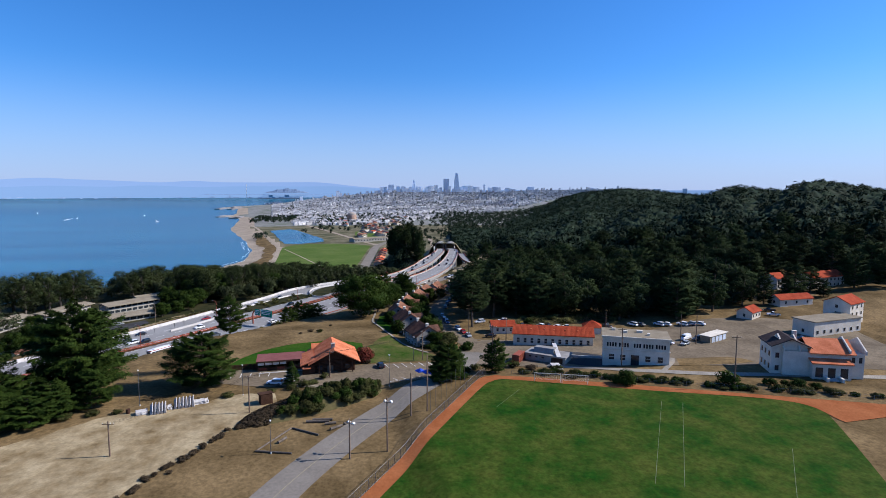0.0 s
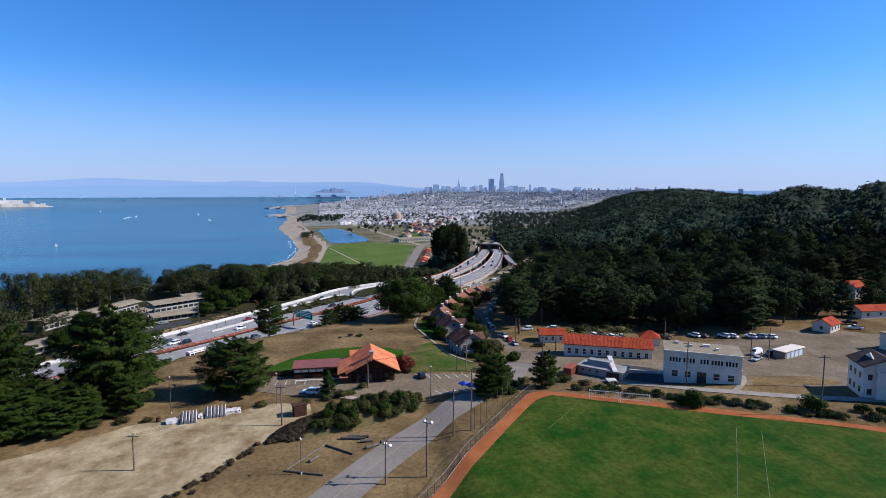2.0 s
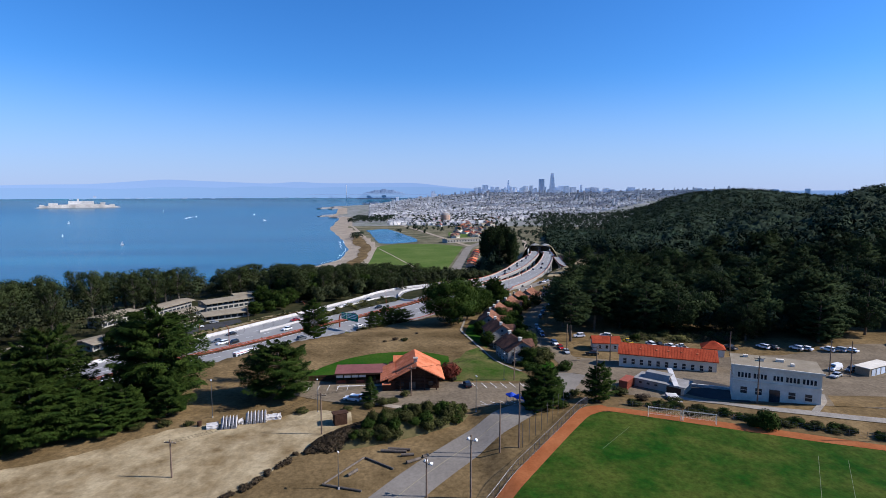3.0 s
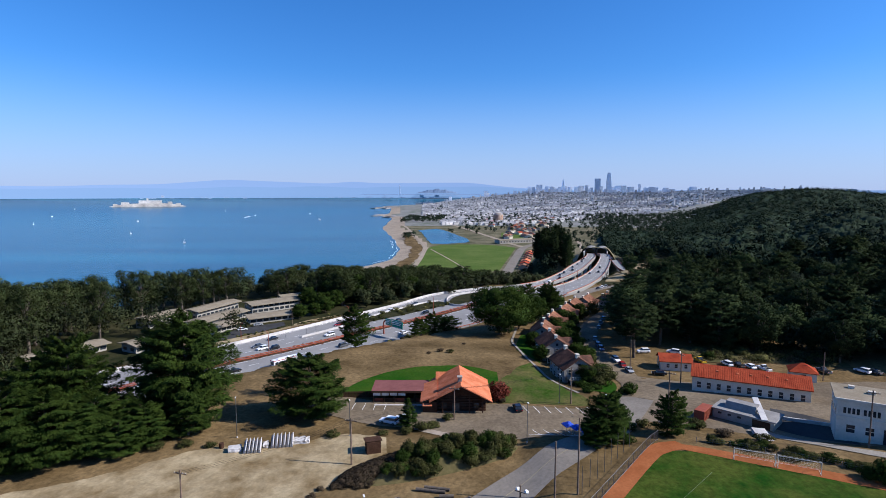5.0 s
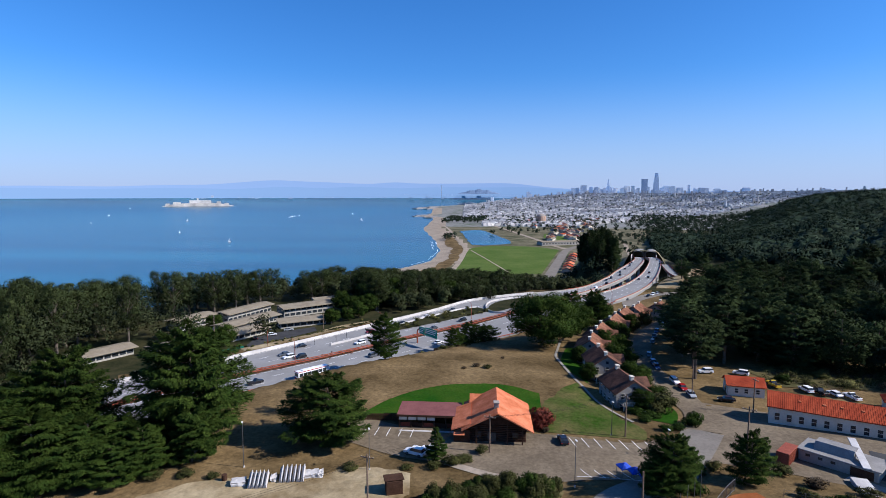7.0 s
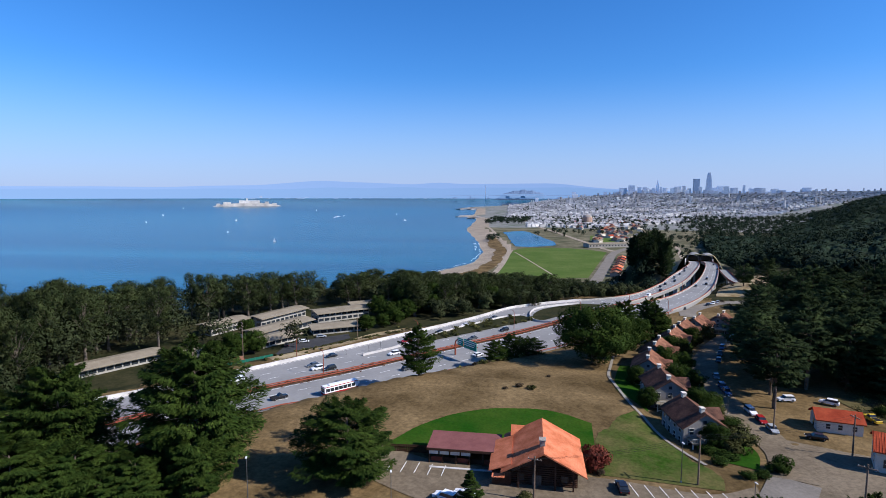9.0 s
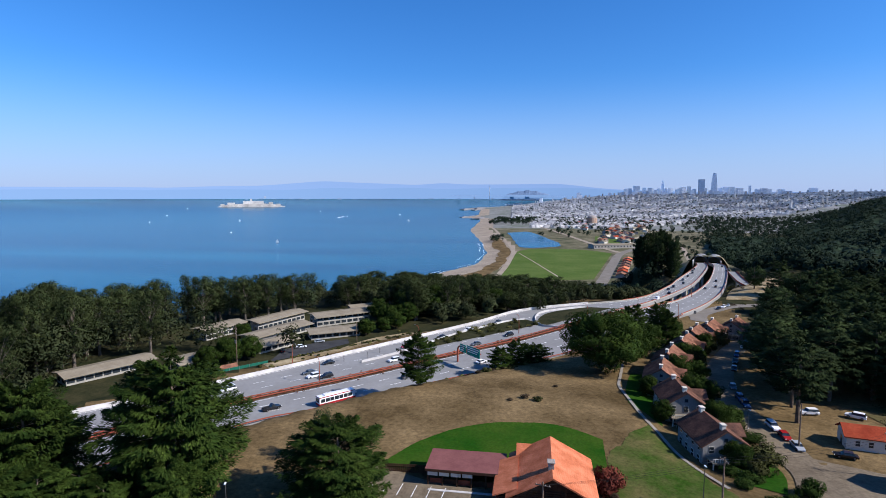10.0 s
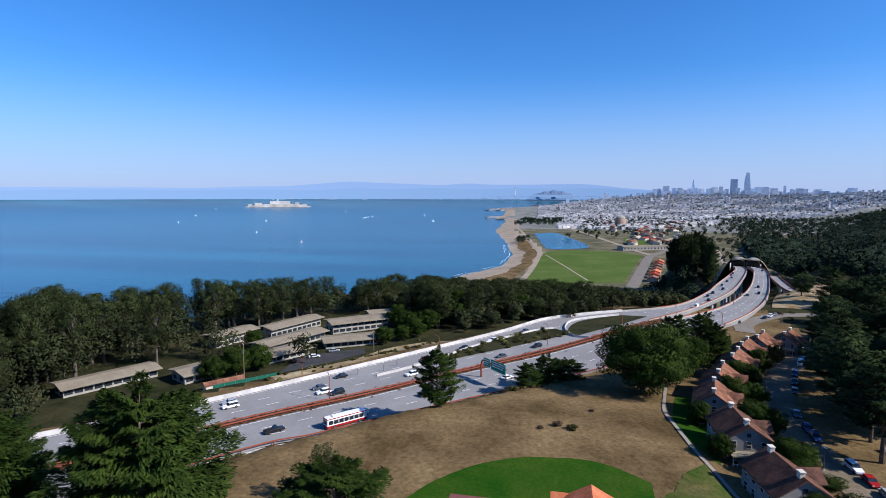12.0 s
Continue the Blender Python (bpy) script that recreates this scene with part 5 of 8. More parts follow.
part("porch_wall", box(-2, 8, -6.2, -4, -1.5, 4.4), M["white"], manor)
part("porch_roof", prism([(-6.6, 4.4), (-3.8, 5.4), (-3.8, 5.7), (-6.6, 4.7)], -2.4, 8.4), M["orangeroof"], manor)
# dark slabs on the porch wall stand for the shade inside its arches
for u in (-0.3, 2.9, 6.1):
    part("archway_panel", box(u - 0.95, u + 0.95, -6.28, -6.1, 0.6, 3.4, 0.02), M["glass"], manor, "flat dark panel standing for a shaded archway")
for u in (1.2, 5.0):
    part("stair_wall", box(u - 0.35, u + 0.35, -8.6, -6.2, -0.6, 1.1, 0.05), M["white"], manor)
for i in range(4):
    part("step", box(1.6, 4.6, -8.2 + i * 0.5, -6.2, -0.4 + i * 0.25, -0.15 + i * 0.25), M["concrete"], manor)
for u in (-10.2, -7, -4.6):
    for z in (1.0, 4.8):
        part("window", box(u - 0.5, u + 0.5, -3.15, -2.98, z, z + 1.5, 0.02), M["glass"], manor)
for v in (-1.5, 1.5, 4.2):
    for z in (1.2, 4.9):
        part("window", box(-11.92, -11.76, v - 0.45, v + 0.45, z, z + 1.5, 0.02), M["glass"], manor)
for u in (9.2, 11):
    part("window", box(u - 0.4, u + 0.4, -4.1, -3.95, 4.6, 6.2, 0.02), M["glass"], manor)
chimney(manor, -3.2, 4.5, 7, 11.2, 1.1)

# farther buildings of the post
def simple_house(name, x, y, turn, L, W, h, rise, roof, label, wall="white", nwin=3, storeys=1, zoff=0.0, roofkind="gable"):
    t = thing(name, pose(x, y, gz(x, y) + zoff, 0, 0, turn), label, "building")
    part("wall", walls_bm(L, W, h, rise if roofkind == "gable" else 0), M[wall], t)
    part("roof", gable_roof(L, W, h, rise, 0.45) if roofkind == "gable" else (hip_roof(L, W, h, rise, 0.5) if roofkind == "hip" else box(-L / 2 - 0.4, L / 2 + 0.4, -W / 2 - 0.4, W / 2 + 0.4, h, h + 0.35, 0.04)), M[roof], t)
    for s in range(storeys):
        for k in range(nwin):
            window(t, "S", -L / 2 + (k + 0.5) * L / nwin, 1.0 + s * 2.9, 1.0, 1.3, L, W, bars=False)
        window(t, "W", 0, 1.0 + s * 2.9, 1.0, 1.3, L, W, bars=False)
        window(t, "E", 0, 1.0 + s * 2.9, 1.0, 1.3, L, W, bars=False)
    return t


for x, y, s, w in ((233, -226, 0.7, 0.75), (252, -262, 0.75, 0.9), (247, -252, 0.5, 1.0), (256, -276, 0.62, 1.0), (250, -298, 0.85, 0.95), (243, -312, 0.9, 0.95), (285, -262, 1.0, 1.0), (290, -278, 1.0, 1.0), (288, -300, 1.1, 1.0), (283, -318, 1.1, 1.0), (262, -322, 1.0, 1.0), (240, -268, 0.4, 1.2)):
    woodc.plant(x, y, s, w, "dark cypress tree beside the quarters")
simple_house("guard_house", 214.2, -201.6, -62, 9, 6.5, 3.2, 1.9, "redroof", "small white guard house with a red tile roof")
simple_house("long_house", 185.5, -213, -82, 26, 9, 5.6, 0.3, "greyroof", "low white building with a flat grey roof", roofkind="flat", nwin=7)
simple_house("long_house", 230, -238.5, -88, 19, 7, 3.2, 1.8, "redroof", "long white shed with a red tile roof")
simple_house("quarters", 271.0, -266.4, -80, 8, 10, 6, 2.4, "redroof", "white quarters with a red tile roof among trees", storeys=2)
simple_house("quarters", 266.9, -293.3, -80, 26, 10, 6, 2.6, "redroof", "long white quarters with a red tile roof among trees", storeys=2, nwin=8)
simple_house("quarters", 196, -232, -70, 12, 10, 9, 2.4, "redroof", "tall white quarters with a red tile roof", storeys=3)

shed = thing("storage_shed", pose(185, -161.5, gz(185, -161), 0, 0, -66), "low white flat-roofed shed with blue doors", "shed")
part("wall", box(-6.2, 6.2, -2, 2, -1, 2.5), M["greyroof"], shed)
part("roof", box(-6.5, 6.5, -2.3, 2.3, 2.5, 2.7, 0.03), M["white"], shed)
for i in range(4):
    part("door", box(-5 + i * 2.6, -3 + i * 2.6, -2.08, -1.96, 0, 2.1), M["darktower"], shed)

# concrete bunker with a white superstructure, next to a red container
bunk = thing("bunker", pose(173.5, -90, gz(172, -89), 0, 0, -132), "low white concrete bunker with a stepped roof", "building")
part("wall", box(-6.8, 6.8, -3.2, 3.6, -1.5, 2.2, 0.08), M["blockwall"], bunk)
part("roof", box(-7.2, 7.2, -3.5, 3.9, 2.2, 2.45, 0.06), M["housewall"], bunk)
part("upper_block", prism([(-1.6, 2.4), (3.0, 2.4), (2.0, 4.0), (-0.6, 4.0)], -4.6, 2.2), M["housewall"], bunk)
part("gangway", box(-0.7, 0.7, -5.2, 5.2, -0.1, 0.12, 0.03, pose(2.6, 0.6, 3.5, 10, 0, 28)), M["concrete"], bunk)
# flat dark slab on the wall paints the shade inside the garage opening
part("opening_shade", box(2.2, 6.0, -3.32, -3.15, -0.2, 1.9, 0.02), M["log"], bunk, "flat dark panel standing for a shaded opening")
for k in range(3):
    part("vent", box(-5.5 + k * 2.2, -4.7 + k * 2.2, -3.28, -3.15, 1.2, 1.7), M["glass"], bunk)
court = thing("retaining_wall", pose(172.5, -103, gz(172, -103), 0, 0, -112), "low pale retaining wall round a sunken court", "wall")
part("wall", box(-9, 8, -0.25, 0.25, -1, 0.9, 0.04), M["concrete"], court)
# flat dark sheet: tarmac together with the shade of the sunken court
patch("sunken_court", [(168, -94), (161, -101), (157, -106)], [(182, -100), (178, -106), (172, -112)], M["darktarmac"], 0.13, "court beside the bunker, dark tarmac with its shade painted in", "court", 20, 8)
cont = thing("container", pose(174.8, -80.2, gz(174, -80), 0, 0, -40), "rust red steel shipping container", "container")
part("body", box(-3, 3, -1.2, 1.2, 0.1, 2.6, 0.03), M["rust"], cont)
for i in range(14):
    part("rib", box(-2.85 + i * 0.43, -2.68 + i * 0.43, -1.26, -1.19, 0.2, 2.5), M["rust"], cont)
ramp_ = thing("loading_ramp", pose(162.5, -88.5, gz(162, -88), 0, 0, -10), "sloping pale concrete ramp beside the bunker", "ramp")
part("slab", prism([(-1.4, -0.4), (1.4, -0.4), (1.4, 0.5), (-1.4, 0.5)], -4, 4), M["concrete"], ramp_)

# houses of the officers' row
row = [(211, -54.3, 12), (233.1, -51.6, 5), (256.8, -51.2, -11), (276.3, -56.8, -18), (299.5, -66, -22), (321, -74, -24), (341, -84.5, -26), (354, -98, -28)]
M["darkhouseroof"] = mat("darkened_clay_tiles", (0.07, 0.042, 0.033), (0.2, 0.1, 0.066), 0.35, 3, 0.9, 0.3, fine=0.4)
made_houses = {}
for k, (x, y, turn) in enumerate(row):
    z, tiles = gz(x, y), "darkhouseroof" if k < 2 else "houseroof"
    if tiles not in made_houses:
        first = made_houses[tiles] = thing("row_house", Matrix(), "white two-storey house with a dark weathered tile roof" if k < 2 else "white two-storey house with an orange brown tile roof", "house", "officers row")
        hl, hw, hh, hr = 12.4, 9.6, 5.0, 3.1
        part("wall", walls_bm(hl, hw, hh, hr), M["housewall"], first)
        part("roof", gable_roof(hl, hw, hh, hr, 0.55), M[tiles], first, "weathered clay tile roof")
        roof_ribs(hl, hw, hh, hr, 0.55, 0.5, M[tiles], first)
        for cx in (-4.9, 4.9):
            chimney(first, cx, 0.2, hh + hr - 1, hh + hr + 1.0, 1.1)
        part("cross_gable", prism([(-2.4, 3.2), (2.4, 3.2), (2.4, hh - 0.2), (0, hh + 1.5), (-2.4, hh - 0.2)], -hw / 2 - 1.4, -hw / 2 + 1.5), M["housewall"], first).matrix_local = pose(1.5, 0, 0, 0, 0, 90)
        part("cross_roof", gable_roof(3.6, 4.9, hh - 0.1, 1.7, 0.3, 0.2, 0.3), M[tiles], first).matrix_local = pose(1.5, -hw / 2 - 0.1, 0, 0, 0, 90)
        for u in (-3, 0, 3):
            window(first, "W", u, 3.4, 1.0, 1.4, hl, hw)
        for u in (-3.1, 3.1):
            window(first, "W", u, 0.7, 1.2, 1.5, hl, hw)
        part("attic_vent", box(-hl / 2 - 0.06, -hl / 2 + 0.05, -0.4, 0.4, hh + 0.8, hh + 1.6), M["glass"], first)
        for u in (-4.4, -1.5, 1.5, 4.4):
            window(first, "S", u, 3.2, 1.0, 1.4, hl, hw)
            window(first, "N", u, 3.4, 1.0, 1.4, hl, hw)
            window(first, "N", u, 0.7, 1.0, 1.5, hl, hw)
        window(first, "S", -2.6, 0, 1.1, 2.1, hl, hw, "white", "door")
        part("porch_floor", box(-hl / 2 - 3, -hl / 2, -4, 4, -1.4, 0.1), M["blockwall"], first)
        part("porch_roof", prism([(-4.1, 2.5), (4.1, 2.5), (4.1, 2.7), (-4.1, 2.7)], -hl / 2 - 3.1, -hl / 2), M["greyroof"], first)
        for u in (-3.8, -1.3, 1.3, 3.8):
            part("porch_post", box(-0.1, 0.1, -0.1, 0.1, -1, 2.5, 0, pose(-hl / 2 - 2.8, u, 0)), M["white"], first)
        for z0 in (0.95, 3.45):
            rail = part("balcony_rail", box(-hl / 2 - 3, -hl / 2 - 2.92, -4, 4, z0, z0 + 0.1), M["white"], first)
            for i in range(17):
                part("baluster", box(-hl / 2 - 2.99, -hl / 2 - 2.93, -4 + i * 0.5 - 0.03, -4 + i * 0.5 + 0.03, z0 - 0.75, z0), M["white"], rail)
        part("side_porch", prism([(-hw / 2 - 2.6, -1), (-hw / 2, -1), (-hw / 2, 2.9), (-hw / 2 - 2.6, 2.4)], -5, -1), M[tiles], first)
        h = first
    else:
        h = copy_thing(made_houses[tiles], Matrix())
    h.matrix_world = pose(x, y, z, 0, 0, turn)

# low flat-roofed blocks north of the motorway
def low_block(x, y, turn, L, W, h, label, storeys=1):
    t = thing("low_block", pose(x, y, gz(x, y), 0, 0, turn), label, "building", "low blocks")
    part("wall", box(-L / 2, L / 2, -W / 2, W / 2, -2, h), M["blockwall"], t)
    part("roof", prism([(-W / 2 - 2.0, h - 0.05), (0, h + 0.9), (W / 2 + 1.4, h - 0.05), (W / 2 + 1.4, h + 0.25), (0, h + 1.2), (-W / 2 - 2.0, h + 0.25)], -L / 2 - 1.2, L / 2 + 1.2), M["greyroof"], t, "shallow grey felt roof")
    n = int(L / 3)
    for s in range(storeys):
        for k in range(n):
            for f in ("S", "W") if k < 2 else ("S",):
                LL = L if f == "S" else W
                window(t, f, -LL / 2 + (k + 0.5) * LL / (n if f == "S" else 2), 0.9 + s * 2.6, 2.5, 1.4, L, W, "blockwall", bars=False)
    return t


low_block(327, 85, -55, 23, 10, 3.0, "low pale block with a grey roof above the motorway")
low_block(356, 94, -46, 29, 11, 5.0, "two-storey pale block with a grey roof", 2)
low_block(301, 103, -26, 19, 9, 3.0, "low pale block with a deep grey eave")
low_block(320, 111, -20, 34, 9, 3.6, "long low pale block with a grey roof")
low_block(345, 125, -18, 32, 9, 4.4, "long white block with a grey roof near trees", 2)
low_block(319, 141, -16, 22, 9, 4.6, "white block with a grey roof among eucalyptus", 2)
low_block(388, 92, -50, 18, 8, 3, "small pale block with a grey roof")
low_block(270, 120, -26, 14, 10, 3.4, "low white block with a grey roof behind trees")
low_block(256, 146, -26, 30, 9, 3.2, "long low block with a grey roof behind cypresses")
patch("parking_lot", [(280, 93), (296, 82), (314, 72)], [(300, 96), (309, 90), (322, 76)], M["darktarmac"], 0.1, "dark asphalt parking lot beside low blocks", "parking lot", 30, 8)

# ---- tunnel mouths ----
tunnel = thing("tunnel_portal", pose(759, -180, 33.6, 0, 0, -15), "pale concrete portal with two arched tunnel mouths", "tunnel")


def arch_face(y0, y1, h, thick):
    """A face with an arched opening, and the tube behind it."""
    bm = bmesh.new()
    yc, rad, n = (y0 + y1) / 2, (y1 - y0) / 2, 14
    inner = [(y0, -1.0)] + [(yc - rad * math.cos(math.pi * i / n), 4.6 + (h - 4.6) * math.sin(math.pi * i / n)) for i in range(n + 1)] + [(y1, -1.0)]
    outer = [(y0 - thick, -1.0)] + [(yc - (rad + thick) * math.cos(math.pi * i / n), 4.6 + (h - 4.6 + thick) * math.sin(math.pi * i / n)) for i in range(n + 1)] + [(y1 + thick, -1.0)]
    rings = [[bm.verts.new((x, y, z)) for y, z in prof] for x, prof in ((0, inner), (0, outer), (30, outer), (30, inner))]
    for a, b in ((0, 1), (1, 2), (3, 0)):
        for i in range(len(inner) - 1):
            bm.faces.new((rings[a][i], rings[a][i + 1], rings[b][i + 1], rings[b][i]))
    bm.faces.new(rings[3])
    bmesh.ops.recalc_face_normals(bm, faces=bm.faces)
    return bm


part("tube", arch_face(1.0, 12.6, 7.6, 0.5), M["asphaltpale"], tunnel)
part("tube", arch_face(-13.4, -1.4, 7.6, 0.5), M["asphaltpale"], tunnel)
cov = np.stack(np.meshgrid(np.linspace(0.6, 78, 30), np.linspace(-44, 42, 44), indexing="ij"), -1).reshape(-1, 2)
cz = 7.9 - 44 * sstep(12, 40, np.abs(cov[:, 1] + 0.8)) - 20 * sstep(10, 78, cov[:, 0]) + 0.15 * np.sin(cov[:, 0] * 0.09) * np.cos(cov[:, 1] * 0.13)
cov[:, 0] += 40 * sstep(15, 40, np.abs(cov[:, 1] + 0.8))
cover = new("grass_cover", mesh_from("grass_cover", np.c_[cov, cz], grid_faces(30, 44)[:, ::-1], M["plain"], True))
cover.parent = tunnel
part("wing_wall", box(-14, 0, 13.4, 14.2, -3, 4.0, 0.1), M["concrete"], tunnel)
part("wing_wall", box(-14, 0, -15.0, -14.2, -3, 4.0, 0.1), M["concrete"], tunnel)

# viaduct columns and the leaving ramp
RAMP = [(655, -178), (610, -170), (575, -165), (552, -168), (538, -180), (528, -198), (515, -220)]
rp = resample(RAMP, 60)
rs_ = side_of(rp)
rzz = np.interp(np.arange(60), [0, 25, 59], [38.5, 40.5, 37])
v = np.stack([np.c_[rp[:, :2] + rs_ * o, rzz + h] for o, h in ((4, 0), (-4, 0), (-3.4, -1.5), (3.4, -1.5))], 1).reshape(-1, 3)
f = np.concatenate([np.stack([np.arange(59) * 4 + k, np.arange(59) * 4 + (k + 1) % 4, np.arange(59) * 4 + 4 + (k + 1) % 4, np.arange(59) * 4 + 4 + k], 1) for k in range(4)])
ramp_ob = new("exit_ramp", mesh_from("exit_ramp", v, f[:, ::-1], M["asphaltpale"]))
tagged(ramp_ob, "curved concrete exit ramp on columns", "ramp", kind="structure")
for o in (3.8, -3.8):
    v = np.stack([np.c_[rp[:, :2] + rs_ * (o + w), rzz + h] for w, h in ((0.15, 0), (-0.15, 0), (-0.1, 1.0), (0.1, 1.0))], 1).reshape(-1, 3)
    tagged(new("barrier_wall", mesh_from("barrier_wall", v, f[:, ::-1], M["rust"])), "rust red parapet of the exit ramp", "wall", kind="structure")
col0 = thing("viaduct_column", Matrix(), "round concrete column carrying the viaduct", "column", "viaduct columns")
part("shaft", cyl(1.1, 1.1, -30, -1.2, 14), M["concrete"], col0)
part("capital", cyl(1.1, 1.9, -1.3, -0.2, 14), M["concrete"], col0)
spots = []
for a, b in ((NOUT, NIN), (SIN, SOUT)):
    a, b = resample(a, 200), resample(b, 200)
    for xq in (425, 455, 490, 530, 570, 615, 660):
        i = int(np.abs(a[:, 0] - xq).argmin())
        for sh in (0.25, 0.75):
            c = a[i] * (1 - sh) + b[i] * sh
            spots.append((c[0], c[1], fz(c[0]) - 1.5))
for i in (18, 26, 34, 42, 50):
    spots.append((rp[i, 0], rp[i, 1], rzz[i] - 1.2))
for k, q in enumerate(spots):
    (col0 if k == 0 else copy_thing(col0, Matrix())).matrix_world = pose(*q)

# ---- the town, the towers, the island, the far hills ----
def spread(r, n, test):
    out = []
    while len(out) < n:
        d, a = r.uniform(1900, 6400), radians(r.uniform(-33, 7))
        x, y = 3 + d * math.cos(a), -18 + d * math.sin(a)
        if test(x, y, d, math.degrees(a)):
            out.append((x, y, d))
    return np.array(out)


def far_boxes(name, spots, sizes, heights, turn, material, label):
    """Plain far houses with pitched or flat tops, as one mesh."""
    verts, faces = [], []
    for (x, y, d), (w, l), h in zip(spots, sizes, heights):
        z = gz(x, y)
        a = turn + (0.35 if int(x / 260 + y / 330) % 2 else 0.0)
        c, s = math.cos(a), math.sin(a)
        k = len(verts)
        for zz in (z - 3, z + h):
            for a, b in ((-1, -1), (1, -1), (1, 1), (-1, 1)):
                u, v_ = a * w / 2, b * l / 2
                verts.append((x + u * c - v_ * s, y + u * s + v_ * c, zz))
        faces += [(k + i, k + (i + 1) % 4, k + 4 + (i + 1) % 4, k + 4 + i) for i in range(4)] + [(k + 4, k + 5, k + 6, k + 7)]
    return tagged(new(name, mesh_from(name, far(np.array(verts)), faces, material)), label, "town houses", kind="stuff")


r = np.random.default_rng(21)
spots = spread(r, 16000, lambda x, y, d, a: coast(x) - y > 130 and a < 5 - (d < 2500) * 2 and a > np.interp(d, [1800, 2400, 3200, 4500, 6200], [-4, -12, -19, -27, -32]))
far_boxes("town_houses", spots, r.uniform(7, 17, (len(spots), 2)), r.uniform(4, 8.5, len(spots)) + ((r.uniform(size=len(spots)) > 0.985) & (spots[:, 2] > 3600)) * r.uniform(5, 30, len(spots)), 0.08, M["ivory"], "pale houses of a hillside town")


def tower(x, y, w, l, top, label, material="tower", taper=1.0, steps=1):
    z0 = gz(x, y) - 5
    t = thing("tower", pose(0, 0, 0), label, "tower", "downtown towers")
    bm = bmesh.new()
    rings = []
    for k in range(5):
        h = k / 4
        sc = 1 + (taper - 1) * (h**2.2 if taper > 0.1 else h)
        rings.append([bm.verts.new(far(np.array((x + a * w / 2 * sc, y + b * l / 2 * sc, z0 + (top - z0) * h)))) for a, b in ((-1, -1), (1, -1), (1, 1), (-1, 1))])
    for a, b in zip(rings, rings[1:]):
        for i in range(4):
            bm.faces.new((a[i], a[(i + 1) % 4], b[(i + 1) % 4], b[i]))
    bm.faces.new(rings[-1])
    bmesh.ops.recalc_face_normals(bm, faces=bm.faces)
    part("shaft", bm, M[material], t)
    return t


tower(6645, -1594, 55, 55, 338, "tall rounded grey-blue office tower", taper=0.45)
tower(6129, -988, 48, 48, 258, "slender tapering pyramid tower", taper=0.04)
tower(6052, -1337, 60, 50, 256, "dark broad office tower", "darktower")


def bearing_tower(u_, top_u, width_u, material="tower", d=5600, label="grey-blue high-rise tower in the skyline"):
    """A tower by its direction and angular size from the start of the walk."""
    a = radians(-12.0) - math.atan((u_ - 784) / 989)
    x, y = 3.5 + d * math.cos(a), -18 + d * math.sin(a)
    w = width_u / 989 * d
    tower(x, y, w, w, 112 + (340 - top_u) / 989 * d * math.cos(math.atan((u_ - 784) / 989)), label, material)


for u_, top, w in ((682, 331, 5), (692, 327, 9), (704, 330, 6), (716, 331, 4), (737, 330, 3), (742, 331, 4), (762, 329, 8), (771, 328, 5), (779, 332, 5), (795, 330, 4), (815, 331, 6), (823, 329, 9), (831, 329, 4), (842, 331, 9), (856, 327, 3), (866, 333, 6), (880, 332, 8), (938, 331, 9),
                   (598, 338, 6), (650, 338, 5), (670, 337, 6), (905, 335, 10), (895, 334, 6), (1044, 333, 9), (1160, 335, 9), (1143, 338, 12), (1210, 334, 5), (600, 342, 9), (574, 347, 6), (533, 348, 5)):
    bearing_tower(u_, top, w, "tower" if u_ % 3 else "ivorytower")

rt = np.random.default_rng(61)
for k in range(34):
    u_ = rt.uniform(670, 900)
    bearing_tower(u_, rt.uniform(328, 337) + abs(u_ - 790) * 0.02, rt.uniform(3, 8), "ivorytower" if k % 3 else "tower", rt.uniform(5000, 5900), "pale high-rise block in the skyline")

# prison island
isl = thing("island_rock", pose(0, 0, 0), "rocky island with a long pale building on top", "island")
bm = bmesh.new()
prof = [(-1, 0.0), (-0.85, 0.45), (-0.5, 0.8), (-0.1, 1.0), (0.4, 0.95), (0.75, 0.6), (1, 0.0)]
e = np.array((4344.0, 2539.0))
along = np.array((0.5, -0.87))
rings = []
for t, h in prof:
    c = e + along * 270 * t
    w = np.array((0.87, 0.5))
    rings.append([bm.verts.new(far(np.array((*(c + w * 90 * s_), z_)))) for s_, z_ in ((-1, -3), (-0.75, 26 * h), (0.75, 26 * h), (1, -3))])
for a, b in zip(rings, rings[1:]):
    for i in range(3):
        bm.faces.new((a[i], a[i + 1], b[i + 1], b[i]))
bmesh.ops.recalc_face_normals(bm, faces=bm.faces)
part("rock", bm, M["islandrock"], isl)
for t0, t1, z0_, z1_, wd in ((-0.25, 0.35, 24, 48, 45), (-0.7, -0.5, 16, 34, 30), (0.5, 0.62, 18, 38, 30), (-0.05, 0.0, 40, 66, 12), (0.72, 0.85, 10, 24, 30), (-0.9, -0.8, 8, 22, 25)):
    bm = bmesh.new()
    vs = []
    for z_ in (z0_, z1_):
        for t, s_ in ((t0, -1), (t1, -1), (t1, 1), (t0, 1)):
            q = e + along * 270 * t + np.array((0.87, 0.5)) * wd * s_
            vs.append(bm.verts.new(far(np.array((*q, z_)))))
    for i in range(4):
        bm.faces.new((vs[i], vs[(i + 1) % 4], vs[4 + (i + 1) % 4], vs[4 + i]))
    bm.faces.new(vs[4:])
    bmesh.ops.recalc_face_normals(bm, faces=bm.faces)
    part("block", bm, M["ivory"], isl)

